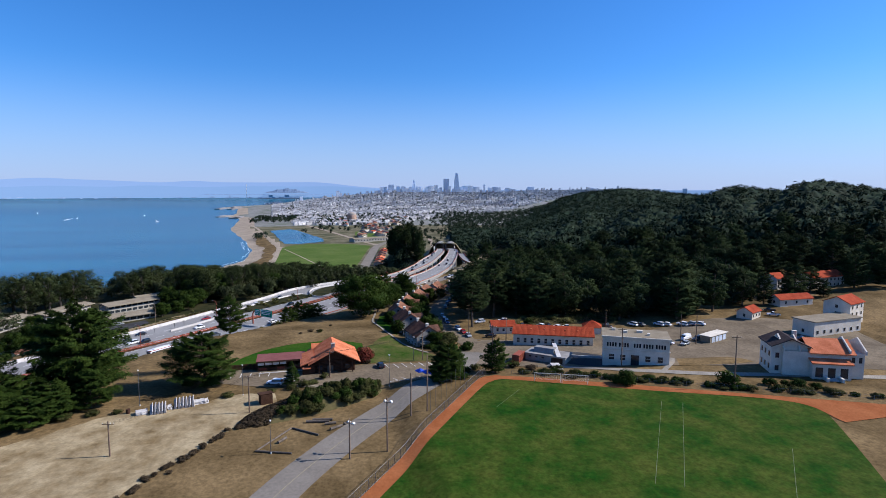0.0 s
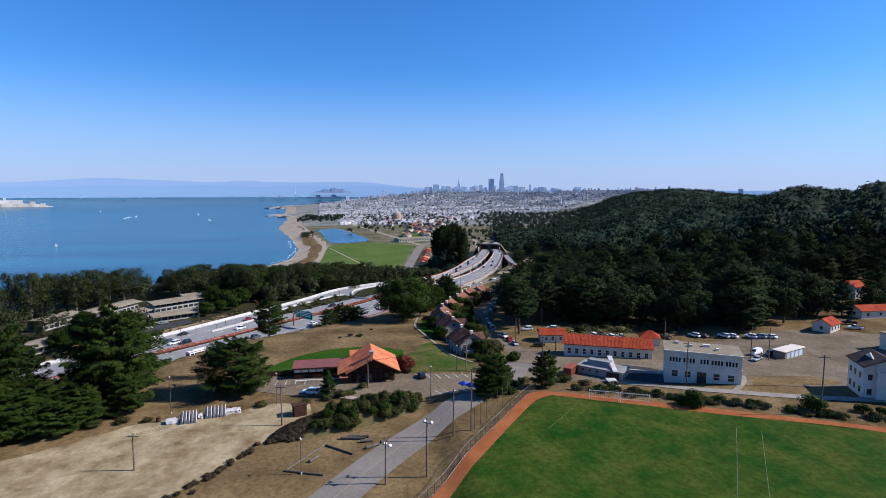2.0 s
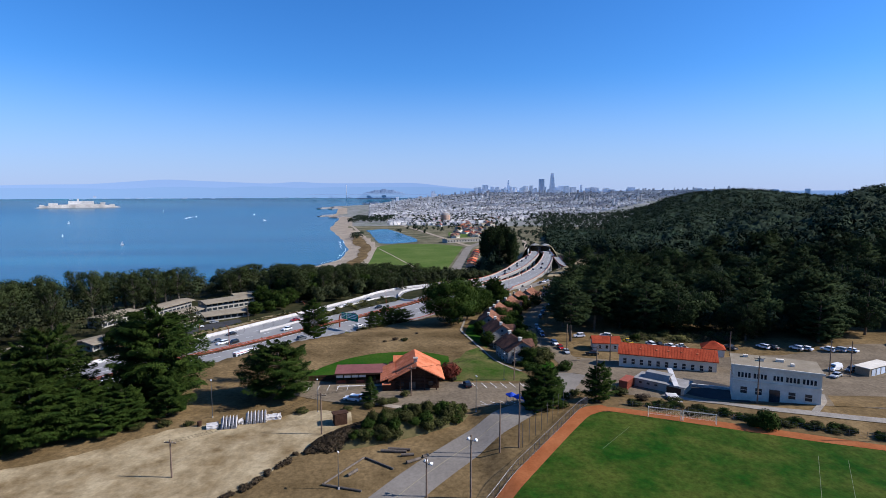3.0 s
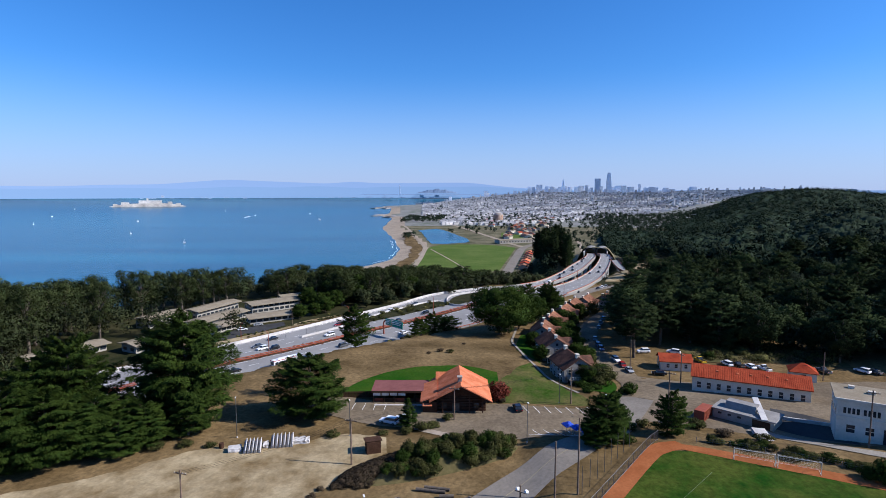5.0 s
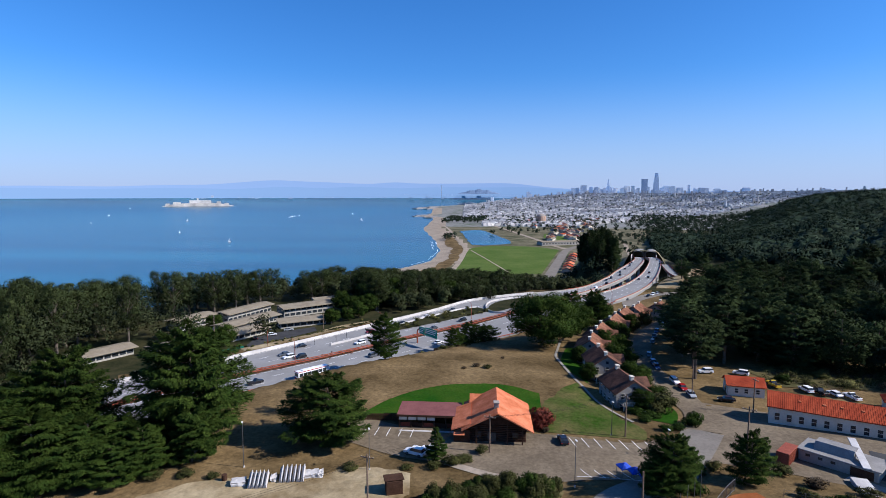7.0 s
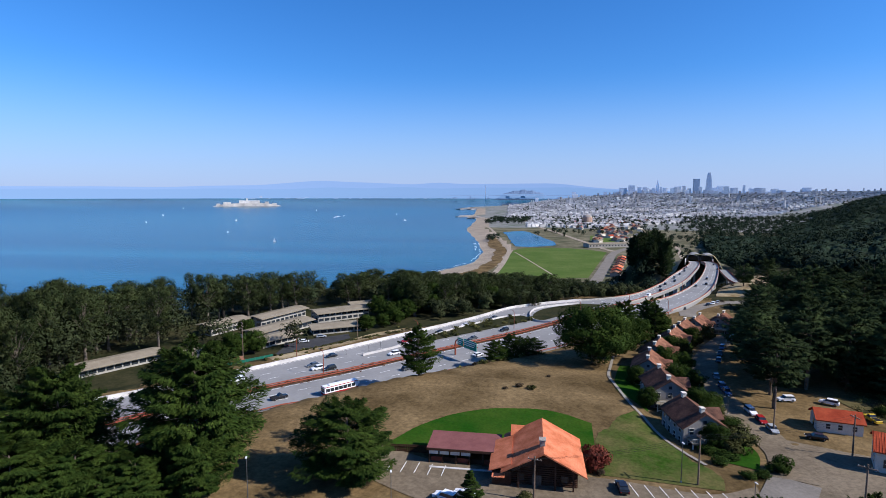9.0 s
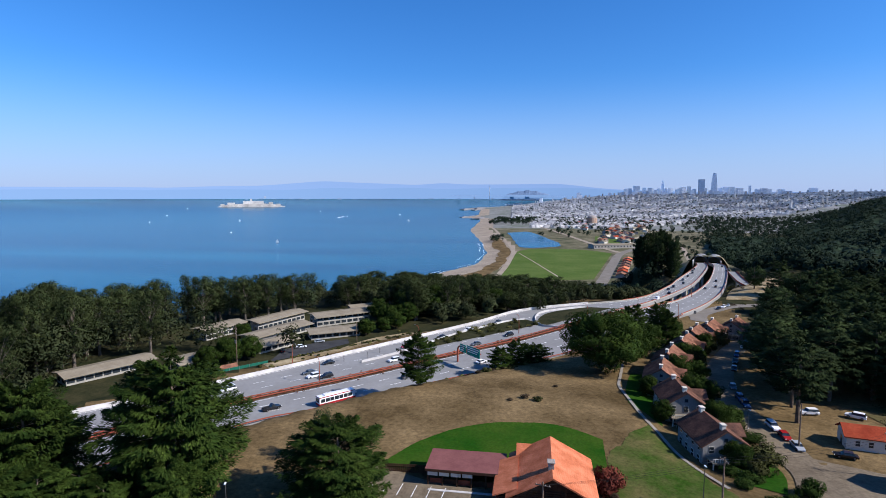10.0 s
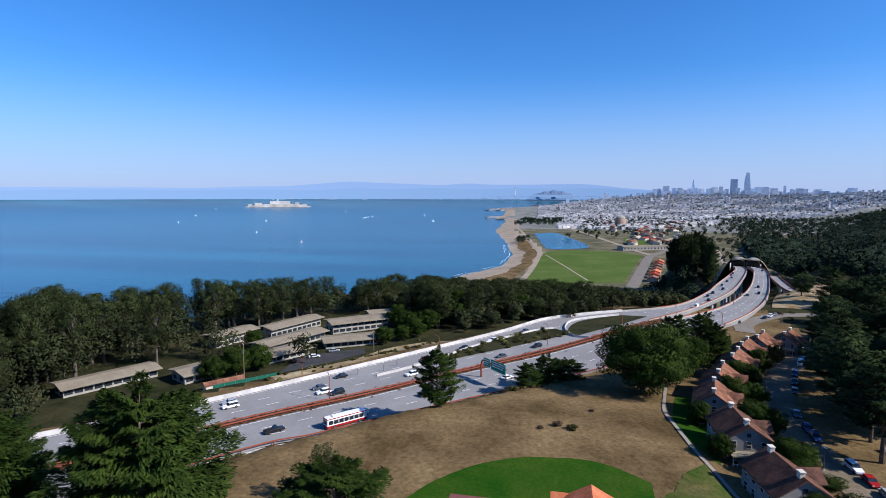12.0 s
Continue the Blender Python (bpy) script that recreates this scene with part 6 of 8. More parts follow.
# the hills over the far shore, a plain distance with blue haze painted in
def haze_paint(name, glow, strength):
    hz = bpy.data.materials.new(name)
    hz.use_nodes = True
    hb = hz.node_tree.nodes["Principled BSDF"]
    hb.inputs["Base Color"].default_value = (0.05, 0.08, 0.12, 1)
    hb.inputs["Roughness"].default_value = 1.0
    # an even blue glow stands for the bright haze before the hills
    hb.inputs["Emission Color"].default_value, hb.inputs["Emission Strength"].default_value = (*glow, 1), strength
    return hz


def ridge(name, dist, base, heights, label, material):
    ang = np.radians(np.linspace(75, -60, 400))
    h = np.interp(-np.degrees(ang), [-b for b, _ in heights], [v for _, v in heights])
    h = np.convolve(np.pad(h, 3, mode="edge"), np.ones(7) / 7, "valid")
    rr = np.random.default_rng(len(heights))
    w = np.cumsum(rr.normal(size=400))
    w = np.convolve(w - np.linspace(w[0], w[-1], 400), np.ones(7) / 7, "same")
    h = h + 1.6 * w / np.abs(w).max()
    lo = np.stack([REF[0] + dist * np.cos(ang), REF[1] + dist * np.sin(ang), np.full(400, base)], 1)
    hi = lo.copy()
    hi[:, 2] = REF[2] + dist * h / 989
    hi[:, :2] = REF[:2] + (hi[:, :2] - REF[:2]) * 1.01
    p = np.stack([lo, hi], 1).reshape(-1, 3)
    tagged(new(name, mesh_from(name, p, grid_faces(400, 2), material, True)), label, "hills", kind="structure")


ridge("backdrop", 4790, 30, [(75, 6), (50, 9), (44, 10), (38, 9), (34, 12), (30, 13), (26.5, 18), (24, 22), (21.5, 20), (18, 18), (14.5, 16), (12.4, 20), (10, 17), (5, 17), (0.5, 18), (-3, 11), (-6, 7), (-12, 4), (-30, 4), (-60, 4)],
      "hills across the bay in painted blue haze", haze_paint("far_ridge_haze", (0.32, 0.45, 0.7), 0.52))
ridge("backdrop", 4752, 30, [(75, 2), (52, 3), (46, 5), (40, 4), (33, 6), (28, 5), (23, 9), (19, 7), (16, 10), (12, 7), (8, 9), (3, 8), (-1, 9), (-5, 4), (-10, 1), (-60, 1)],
      "lower hills and shore across the bay in painted haze", haze_paint("near_ridge_haze", (0.28, 0.43, 0.67), 0.5))


# greyed blue base colour carries the haze over the far shore
M["farshore"] = mat("haze_painted_sheds", (0.3, 0.37, 0.5), (0.38, 0.45, 0.57), 0.01, 0.1, 1.0, 0)
r = np.random.default_rng(90)
verts, faces = [], []
for k in range(110):
    a = radians(r.uniform(-4, 32) if k % 3 else r.uniform(0, 14))
    d, w, h, z0 = 4700, r.uniform(8, 42), r.uniform(1.0, 3.2) + (k % 29 == 0) * 16, 112 - r.uniform(8.2, 10.2) * 4700 / 989
    c, t = np.array((REF[0] + d * math.cos(a), REF[1] + d * math.sin(a))), np.array((-math.sin(a), math.cos(a)))
    n = np.array((math.cos(a), math.sin(a)))
    i = len(verts)
    verts += [(*(c + t * u * w / 2 + n * v * 6), z) for z in (z0, z0 + h) for u, v in ((-1, -1), (1, -1), (1, 1), (-1, 1))]
    faces += [(i + q, i + (q + 1) % 4, i + 4 + (q + 1) % 4, i + 4 + q) for q in range(4)] + [(i + 4, i + 5, i + 6, i + 7)]
tagged(new("far_shore_buildings", mesh_from("far_shore_buildings", verts, faces, M["farshore"])), "sheds and towers along the far shore with painted haze", "buildings", kind="stuff")

# ---- vehicles ----
PAINT = {k: mat(f"{k}_car_paint", c, tuple(v * 1.08 for v in c), 0.8, 3, 0.25, 0, fine=0.05, spec=0.5) for k, c in
         {"white": (0.75, 0.75, 0.76), "black": (0.015, 0.015, 0.018), "silver": (0.4, 0.42, 0.44), "red": (0.35, 0.02, 0.02), "blue": (0.03, 0.06, 0.16), "grey": (0.1, 0.11, 0.12), "yellow": (0.6, 0.4, 0.03)}.items()}
M["lamp"] = mat("lamp_glass", (0.7, 0.7, 0.68), (0.78, 0.78, 0.75), 2, 8, 0.2, 0)
M["rearlamp"] = mat("red_lamp_glass", (0.4, 0.02, 0.02), (0.45, 0.03, 0.03), 2, 8, 0.2, 0)
M["bluecloth"] = mat("blue_tarpaulin", (0.02, 0.06, 0.45), (0.03, 0.09, 0.55), 0.8, 4, 0.6, 0.1)
wheel_mesh, rim_mesh = bpy.data.meshes.new("tyre"), bpy.data.meshes.new("rim")
for me, rr, hw, mt in ((wheel_mesh, 0.33, 0.11, "tyre"), (rim_mesh, 0.2, 0.118, "steel")):
    b = cyl(rr, rr, -hw, hw, 14, pose(0, 0, 0, 90))
    b.to_mesh(me)
    b.free()
    me.materials.append(M[mt])


def loft_body(sections, half, bevel=0.0):
    """A car-like solid from a side outline (x, z) and half widths at its points."""
    bm = bmesh.new()
    a = [bm.verts.new((x, -w, z)) for (x, z), w in zip(sections, half)]
    b = [bm.verts.new((x, w, z)) for (x, z), w in zip(sections, half)]
    n = len(a)
    bm.faces.new(a)
    bm.faces.new(b[::-1])
    for i in range(n):
        bm.faces.new((a[i], b[i], b[(i + 1) % n], a[(i + 1) % n]))
    bmesh.ops.recalc_face_normals(bm, faces=bm.faces)
    if bevel:
        bmesh.ops.bevel(bm, geom=list(bm.edges), offset=bevel, segments=1, affect="EDGES")
    return bm


def car(paint, style="sedan"):
    k = {"white": "white", "black": "black", "silver": "silver grey", "red": "dark red", "blue": "dark blue", "grey": "dark grey", "yellow": "yellow"}[paint]
    kind = {"sedan": "car", "suv": "sport utility car", "pickup": "pickup truck", "van": "van"}[style]
    t = thing("pickup_truck" if style == "pickup" else "van" if style == "van" else "car", Matrix(), f"{k} {kind} standing on the asphalt", "truck" if style == "pickup" else "van" if style == "van" else "car", "cars on the roads")
    P = PAINT[paint]
    hgt = {"sedan": 1.42, "suv": 1.72, "pickup": 1.75, "van": 2.15}[style]
    ln = {"sedan": 2.3, "suv": 2.35, "pickup": 2.7, "van": 2.6}[style]
    belt = hgt * 0.6
    w = 0.92
    part("body", loft_body([(-ln, 0.3), (-ln, belt * 0.9), (-ln * 0.7, belt), (ln * 0.45, belt), (ln * 0.95, belt * 0.82), (ln, belt * 0.6), (ln, 0.3)], [w * 0.95, w * 0.95, w, w, w * 0.93, w * 0.9, w * 0.9], 0.04), P, t)
    c0, c1 = {"sedan": (-0.72, 0.42), "suv": (-0.95, 0.42), "pickup": (-0.2, 0.4), "van": (-0.97, 0.7)}[style]
    cab = part("cabin", loft_body([(ln * c0, belt - 0.02), (ln * (c0 + 0.16), hgt - 0.1), (ln * (c1 - 0.22), hgt - 0.1), (ln * c1, belt - 0.02)], [w * 0.93, w * 0.78, w * 0.78, w * 0.93], 0.03), M["glass"] if style != "van" else P, t, "" if style == "van" else "dark glazed cabin")
    part("roof_panel", box(ln * (c0 + 0.13), ln * (c1 - 0.2), -w * 0.8, w * 0.8, hgt - 0.11, hgt - 0.03, 0.02), P, t)
    if style == "pickup":
        part("load_bed", box(-ln * 0.96, ln * (c0 - 0.05), -w * 0.8, w * 0.8, belt, belt + 0.03), M["tyre"], t)
    if style == "van":
        part("windscreen", box(ln * 0.58, ln * 0.72, -w * 0.7, w * 0.7, belt + 0.05, hgt - 0.3, 0, None), M["glass"], t)
    for sx in (-0.62, 0.62):
        for sy in (-1, 1):
            wh_ = new("wheel", wheel_mesh)
            wh_.parent, wh_.location = t, (ln * sx, sy * w * 0.88, 0.33)
            rm = new("rim", rim_mesh)
            rm.parent = wh_
    for sy in (-1, 1):
        part("headlight", box(ln - 0.06, ln + 0.03, sy * 0.65 - 0.17, sy * 0.65 + 0.17, belt * 0.6, belt * 0.76), M["lamp"], t)
        part("tail_light", box(-ln - 0.02, -ln + 0.06, sy * 0.7 - 0.12, sy * 0.7 + 0.12, belt * 0.65, belt * 0.85), M["rearlamp"], t)
    return t


made_cars = {}


def place_car(paint, style, x, y, turn, z=None):
    if (paint, style) in made_cars:
        t = copy_thing(made_cars[paint, style], Matrix())
    else:
        t = made_cars[paint, style] = car(paint, style)
    t.matrix_world = pose(x, y, (gz(x, y) + 0.2 if z is None else z), 0, 0, turn)
    return t


def lane_turn(x):
    i = int(np.abs(FWY[:, 0] - x).argmin())
    d = FWY[min(i + 2, len(FWY) - 1)] - FWY[max(i - 2, 0)]
    return math.degrees(math.atan2(d[1], d[0]))


for paint, style, x, y, way in (("silver", "sedan", 239.3, 84.2, 180), ("white", "suv", 236.5, 82, 180), ("grey", "sedan", 258.7, 65, 180), ("white", "suv", 255.1, 61.6, 180), ("black", "suv", 255.8, 57.2, 180), ("white", "pickup", 241.5, 43.6, 0),
                                ("black", "pickup", 224.5, 60.2, 0), ("silver", "suv", 217.6, 75.1, 0), ("black", "sedan", 271.5, 63.3, 180), ("white", "suv", 280.3, 40.6, 180), ("red", "sedan", 300.7, 41.5, 180), ("black", "sedan", 320.2, 30.8, 180),
                                ("white", "sedan", 336.8, 21.6, 180), ("grey", "sedan", 357.7, 10.0, 180), ("black", "suv", 331, 2.0, 180), ("grey", "sedan", 312, 14.0, 180), ("white", "van", 452, -80, 180), ("white", "sedan", 286, 8, 0), ("grey", "suv", 262, 30, 0), ("white", "pickup", 206, 83, 0), ("white", "suv", 196, 122, 180),
                                ("red", "sedan", 175, 100, 0), ("silver", "sedan", 168, 135, 180)):
    place_car(paint, style, x, y, lane_turn(x) + way, float(fz(x)) + 0.02)
for k, (x, y) in enumerate(((560, -116), (590, -126), (537, -112), (620, -136), (515, -101), (500, -95), (640, -140), (660, -146), (524, -132), (512, -122), (560, -141), (650, -172), (665, -178), (700, -181), (480, -92))):
    place_car("black" if k % 3 else "grey", "sedan" if k % 2 else "suv", x, y, lane_turn(x) + (180 if k < 8 else 0), float(fz(x)) + 0.02)
for paint, style, x, y, turn in (("black", "sedan", 177.2, -34.8, 8), ("white", "suv", 229.4, -72.8, 187), ("red", "sedan", 224.1, -73.6, 184), ("silver", "sedan", 218.7, -74.4, 182), ("white", "suv", 243.3, -86.2, 100), ("black", "sedan", 216, -83, 80), ("blue", "suv", 246.5, -71.6, 178), ("blue", "suv", 252, -71.8, 178),
                                 ("grey", "sedan", 263.5, -73, 172), ("black", "sedan", 285, -79.2, 164), ("blue", "suv", 307.6, -86.4, 158), ("white", "van", 324.7, -93.6, 155), ("black", "pickup", 296, -82.6, 162), ("grey", "sedan", 334, -97.5, 152),
                                 ("white", "suv", 221.4, -149.4, 25), ("grey", "sedan", 220.4, -152.4, 25), ("white", "suv", 217.2, -159.4, 25), ("white", "sedan", 215.9, -162.2, 25), ("white", "suv", 212.4, -167.6, 25), ("silver", "suv", 210.9, -170.6, 25), ("white", "sedan", 209.2, -173.6, 25),
                                 ("white", "van", 187.3, -151.2, 115), ("grey", "suv", 185.8, -155.2, 115), ("silver", "sedan", 180.6, -146.3, 120), ("white", "sedan", 183.2, -140.8, 30), ("white", "pickup", 213.1, -213.6, 60), ("black", "pickup", 220.3, -217.8, 70), ("blue", "pickup", 175.8, -191.9, 20),
                                 ("yellow", "pickup", 230.5, -101.5, 10), ("white", "suv", 227, -109, 12), ("black", "pickup", 225.5, -112, 12), ("white", "sedan", 224.5, -115.5, 12), ("white", "pickup", 222.5, -119, 12), ("grey", "pickup", 221, -137, 12), ("white", "suv", 243, -97, 60),
                                 ("white", "suv", 166.4, -3.4, 70), ("white", "sedan", 168.2, -6.6, 70), ("silver", "sedan", 313, 86, -60), ("white", "sedan", 303, 90, -60), ("black", "sedan", 296, 95, 30), ("grey", "sedan", 418, -95, -15), ("black", "sedan", 436, -112, 150), ("white", "suv", 441, -116, 150), ("silver", "sedan", 446, -120, 150)):
    place_car(paint, style, x, y, turn)

# bus
bus = thing("bus", pose(234.5, 44.6, float(fz(234.5)) + 0.05, 0, 0, lane_turn(234.5)), "white city bus with a red band and dark windows", "bus")
part("body", box(-6, 6, -1.25, 1.25, 0.35, 3.0, 0.12), PAINT["white"], bus)
part("skirt", box(-6.02, 6.02, -1.27, 1.27, 0.4, 1.05, 0.05), PAINT["red"], bus, "red lower band")
part("roof_band", box(-6.01, 6.01, -1.26, 1.26, 2.7, 2.95, 0.05), PAINT["red"], bus)
part("roof_unit", box(-4, 1.5, -0.8, 0.8, 3.0, 3.25, 0.08), PAINT["white"], bus)
for sy in (-1, 1):
    for i in range(7):
        part("window", box(-5.5 + i * 1.5, -4.2 + i * 1.5, sy * 1.27 - 0.02, sy * 1.27 + 0.02, 1.35, 2.4), M["glass"], bus)
    for sx in (-3.8, 3.6):
        wb_ = new("wheel", wheel_mesh)
        wb_.parent, wb_.location, wb_.scale = bus, (sx, sy * 1.15, 0.48), (1.45, 1.45, 1.45)
        rb_ = new("rim", rim_mesh)
        rb_.parent = wb_
part("windscreen", box(5.98, 6.05, -1.1, 1.1, 1.1, 2.6), M["glass"], bus)
part("rear_window", box(-6.05, -5.98, -1.0, 1.0, 1.4, 2.5), M["glass"], bus)


# ---- poles, lamps, wires ----
def pole(x, y, h, kind="utility", turn=0.0, z=None):
    names = {"utility": ("utility_pole", "weathered timber utility pole with a cross arm"), "flood": ("utility_pole", "timber pole carrying white floodlights"), "plain": ("utility_pole", "plain weathered timber pole"),
             "lamp": ("street_lamp", "slim grey steel lamp post"), "transformer": ("utility_pole", "tall timber pole with cross arms and transformers")}
    t = thing(names[kind][0], pose(x, y, gz(x, y) if z is None else z, 0, 0, turn), names[kind][1], "lamp post" if kind == "lamp" else "pole")
    if kind == "lamp":
        part("mast", cyl(0.09, 0.05, -0.3, h, 8), M["steel"], t)
        part("lamp_head", box(-0.15, 0.55, -0.14, 0.14, h - 0.05, h + 0.1, 0.03), M["lamp"], t)
        part("base", cyl(0.2, 0.16, -0.2, 0.35, 10), M["concrete"], t)
        return t
    part("mast", cyl(0.19, 0.12, -0.5, h, 10), M["pole"], t)
    if kind in ("utility", "transformer"):
        for k in range(1 if kind == "utility" else 3):
            arm = part("cross_arm", box(-1.25, 1.25, -0.07, 0.07, h - 0.7 - k * 1.2, h - 0.54 - k * 1.2, 0.01), M["pole"], t)
            for u in (-1.1, -0.45, 0.45, 1.1):
                part("insulator", cyl(0.05, 0.03, h - 0.54 - k * 1.2, h - 0.36 - k * 1.2, 6, pose(u, 0, 0)), M["white"], arm)
    if kind == "transformer":
        for u in (-0.45, 0.45):
            part("transformer", cyl(0.26, 0.26, h - 6.2, h - 5.2, 10, pose(u, 0.3, 0)), M["steel"], t)
    if kind == "flood":
        part("bracket", box(-0.9, 0.9, -0.05, 0.05, h - 1.1, h - 0.98), M["steel"], t)
        for u in (-0.7, 0.7):
            part("floodlight", cyl(0.16, 0.36, 0, 0.5, 10, pose(u, -0.15, h - 0.9, 115, 0, 0)), M["lamp"], t)
    return t


for x, y, h, kind, turn in ((116.7, -30.3, 11.8, "flood", 60), (131.4, -37.6, 10.6, "plain", 0), (132.8, -41.8, 14.0, "plain", 0), (144.5, 0.9, 9.8, "utility", 80), (126.3, 26.2, 7.6, "utility", 80), (115, -22.4, 8.6, "flood", 40), (131.5, -126.5, 14.5, "utility", 70), (155.6, -106.5, 12.4, "utility", 70),
                            (162.9, -67.5, 15, "utility", 60), (218, -74.4, 11, "plain", 0), (207, -86.5, 9.5, "utility", 20), (169.8, -18.9, 8.4, "utility", 80), (182.4, -49.2, 10, "utility", 20), (181, -151, 11, "plain", 0), (183, -146, 11, "plain", 0), (268, 99, 17, "transformer", 45), (318, 70, 9, "plain", 0), (213, -132, 9, "plain", 0)):
    pole(x, y, h, kind, turn)
for x, y, h in ((156, 29.3, 9.4), (120.8, -6.3, 7.2), (156.1, -35.2, 9.0), (182.7, -46.2, 8.0), (158.5, 4.3, 8.5), (228, -66.8, 5), (173, -56, 6)):
    pole(x, y, h, "lamp", 200)


def wire(a, b, sag, n=14):
    cu = bpy.data.curves.new("wire", "CURVE")
    cu.dimensions, cu.bevel_depth, cu.bevel_resolution = "3D", 0.018, 0
    sp = cu.splines.new("POLY")
    sp.points.add(n - 1)
    for i in range(n):
        t = i / (n - 1)
        q = Vector(a).lerp(Vector(b), t)
        sp.points[i].co = (q.x, q.y, q.z - sag * 4 * t * (1 - t), 1)
    cu.materials.append(M["tyre"])
    return tagged(new("overhead_wire", cu), "thin dark overhead wire strung between poles", "wire", "overhead wires")


for off in (-1.0, 0.0, 1.0):
    wire((169.8, -18.9 + off * 0.4, gz(169.8, -18.9) + 7.9), (182.4 + off, -49.2, gz(182, -49) + 9.5), 0.8)
    wire((182.4 + off, -49.2, gz(182, -49) + 9.5), (207 + off, -86.5, gz(207, -86) + 9), 1.0)
    wire((144.5, 0.9 + off, gz(144.5, 0.9) + 9.3), (169.8, -18.9 + off * 0.4, gz(169.8, -18.9) + 7.9), 0.9)
    wire((144.5, 0.9 + off, gz(144.5, 0.9) + 9.3), (126.3, 26.2 + off, gz(126, 26) + 7.1), 0.7)

# motorway lamps with curved arms
lamp0 = thing("motorway_lamp", Matrix(), "rust red motorway lamp with a curved arm", "lamp post", "motorway lamps")
part("mast", cyl(0.16, 0.1, -0.5, 7.5, 8), M["rust"], lamp0)
bm = bmesh.new()
for k in range(5):
    a0, a1 = math.pi / 2 * k / 5, math.pi / 2 * (k + 1) / 5
    limb(bm, (1.8 - 1.8 * math.cos(a0), 0, 7.4 + 1.5 * math.sin(a0)), (1.8 - 1.8 * math.cos(a1), 0, 7.4 + 1.5 * math.sin(a1)), 0.1, 0.08, 6)
part("arm", bm, M["rust"], lamp0)
part("lamp_head", box(1.7, 2.6, -0.16, 0.16, 8.8, 8.95, 0.03), M["steel"], lamp0)
for k, (x, y, turn) in enumerate(((304, 37, 60), (337, -2, 60), (401, -62, 60), (388, -80.5, 60), (265, 74.5, 240), (250, 57, 60), (372, -34, 60), (470, -104, 70))):
    (lamp0 if k == 0 else copy_thing(lamp0, Matrix())).matrix_world = pose(x, y, float(fz(x)), 0, 0, turn)

# sign gantry over the carriageway
g = thing("sign_gantry", pose(285.6, 17.0, float(fz(286)), 0, 0, -133), "rust red cantilever gantry with two green road signs", "road sign")
bm = bmesh.new()
limb(bm, (0, 0, -0.5), (0, 0, 4.6), 0.34, 0.3, 10)
for k in range(5):
    a0, a1 = math.pi / 2 * k / 5, math.pi / 2 * (k + 1) / 5
    limb(bm, (1.8 - 1.8 * math.cos(a0), 0, 4.6 + 1.8 * math.sin(a0)), (1.8 - 1.8 * math.cos(a1), 0, 4.6 + 1.8 * math.sin(a1)), 0.3, 0.28, 10)
limb(bm, (1.7, 0, 6.4), (13.9, 0, 6.2), 0.28, 0.2, 10)
part("frame", bm, M["rust"], g)
for x0, x1, z0, z1 in ((2.0, 5.6, 4.6, 7.6), (6.1, 13.8, 4.4, 7.9)):
    sg = part("sign_panel", box(x0, x1, -0.45, -0.3, z0, z1, 0.03), M["sign"], g, "green sign panel with white bars")
    for k in range(3):
        part("text_bar", box(x0 + 0.35, x1 - 0.35 - 0.5 * k, -0.47, -0.455, z1 - 0.75 - k * 0.75, z1 - 0.45 - k * 0.75), M["line"], sg)
    part("border", box(x0 + 0.08, x1 - 0.08, -0.462, -0.452, z0 + 0.08, z0 + 0.16), M["line"], sg)
for x, y in ((283, 52), (290, 49.5), (276, 59)):
    t = thing("marker_post", pose(x, y, float(fz(x)), 0, 0, 30), "dark upright marker post beside the motorway", "post")
    part("mast", cyl(0.07, 0.07, 0, 2.2, 6), M["tyre"], t)
    part("plate", box(-0.28, 0.28, -0.03, 0.03, 1.3, 2.4, 0.01), M["tyre"], t)

# ---- sports field: goals and fence ----
def goal(a, b):
    a, b = Vector(a), Vector(b)
    w = (b - a).length
    t = thing("soccer_goal", pose(a.x, a.y, gz(a.x, a.y) + 0.1, 0, 0, math.degrees(math.atan2(b.y - a.y, b.x - a.x))), "white metal soccer goal with a slack net frame", "goal")
    for x in (0, w):
        part("post", cyl(0.07, 0.07, 0, 2.44, 8, pose(x, 0, 0)), M["white"], t)
        bm = bmesh.new()
        limb(bm, (x, 0, 2.4), (x, 1.0, 2.3), 0.04, 0.04)
        limb(bm, (x, 1.0, 2.3), (x, 2.2, 0), 0.04, 0.04)
        limb(bm, (x, 0, 0.04), (x, 2.2, 0.04), 0.04, 0.04)
        part("stay", bm, M["white"], t)
    part("crossbar", cyl(0.07, 0.07, -0.05, w + 0.05, 8, pose(0, 0, 2.44, 0, 90, 0)), M["white"], t)
    part("ground_bar", cyl(0.04, 0.04, 0, w, 8, pose(0, 2.2, 0.04, 0, 90, 0)), M["white"], t)
    bm = bmesh.new()
    for i in range(15):
        limb(bm, (w * i / 14, 1.0, 2.3), (w * i / 14, 2.2, 0.04), 0.012, 0.012, 4)
    for j in range(6):
        limb(bm, (0, 1.0 + 0.2 * j + 0.1, 2.2 - 0.38 * j), (w, 1.0 + 0.2 * j + 0.1, 2.2 - 0.38 * j), 0.012, 0.012, 4)
    part("net", bm, M["white"], t)


goal((147.2, -75.0), (144.6, -81.6))
goal((144.4, -82.0), (141.8, -88.5))
fence = thing("field_fence", pose(0, 0, 0), "low chain link fence with a pale top rail", "fence")
N_F = 34
pts = [Vector((*on_field(-4 + i * 2.6, -5.2), 0)) for i in range(N_F)]
for q in pts:
    q.z = gz(q.x, q.y)
pm = bpy.data.meshes.new("post")
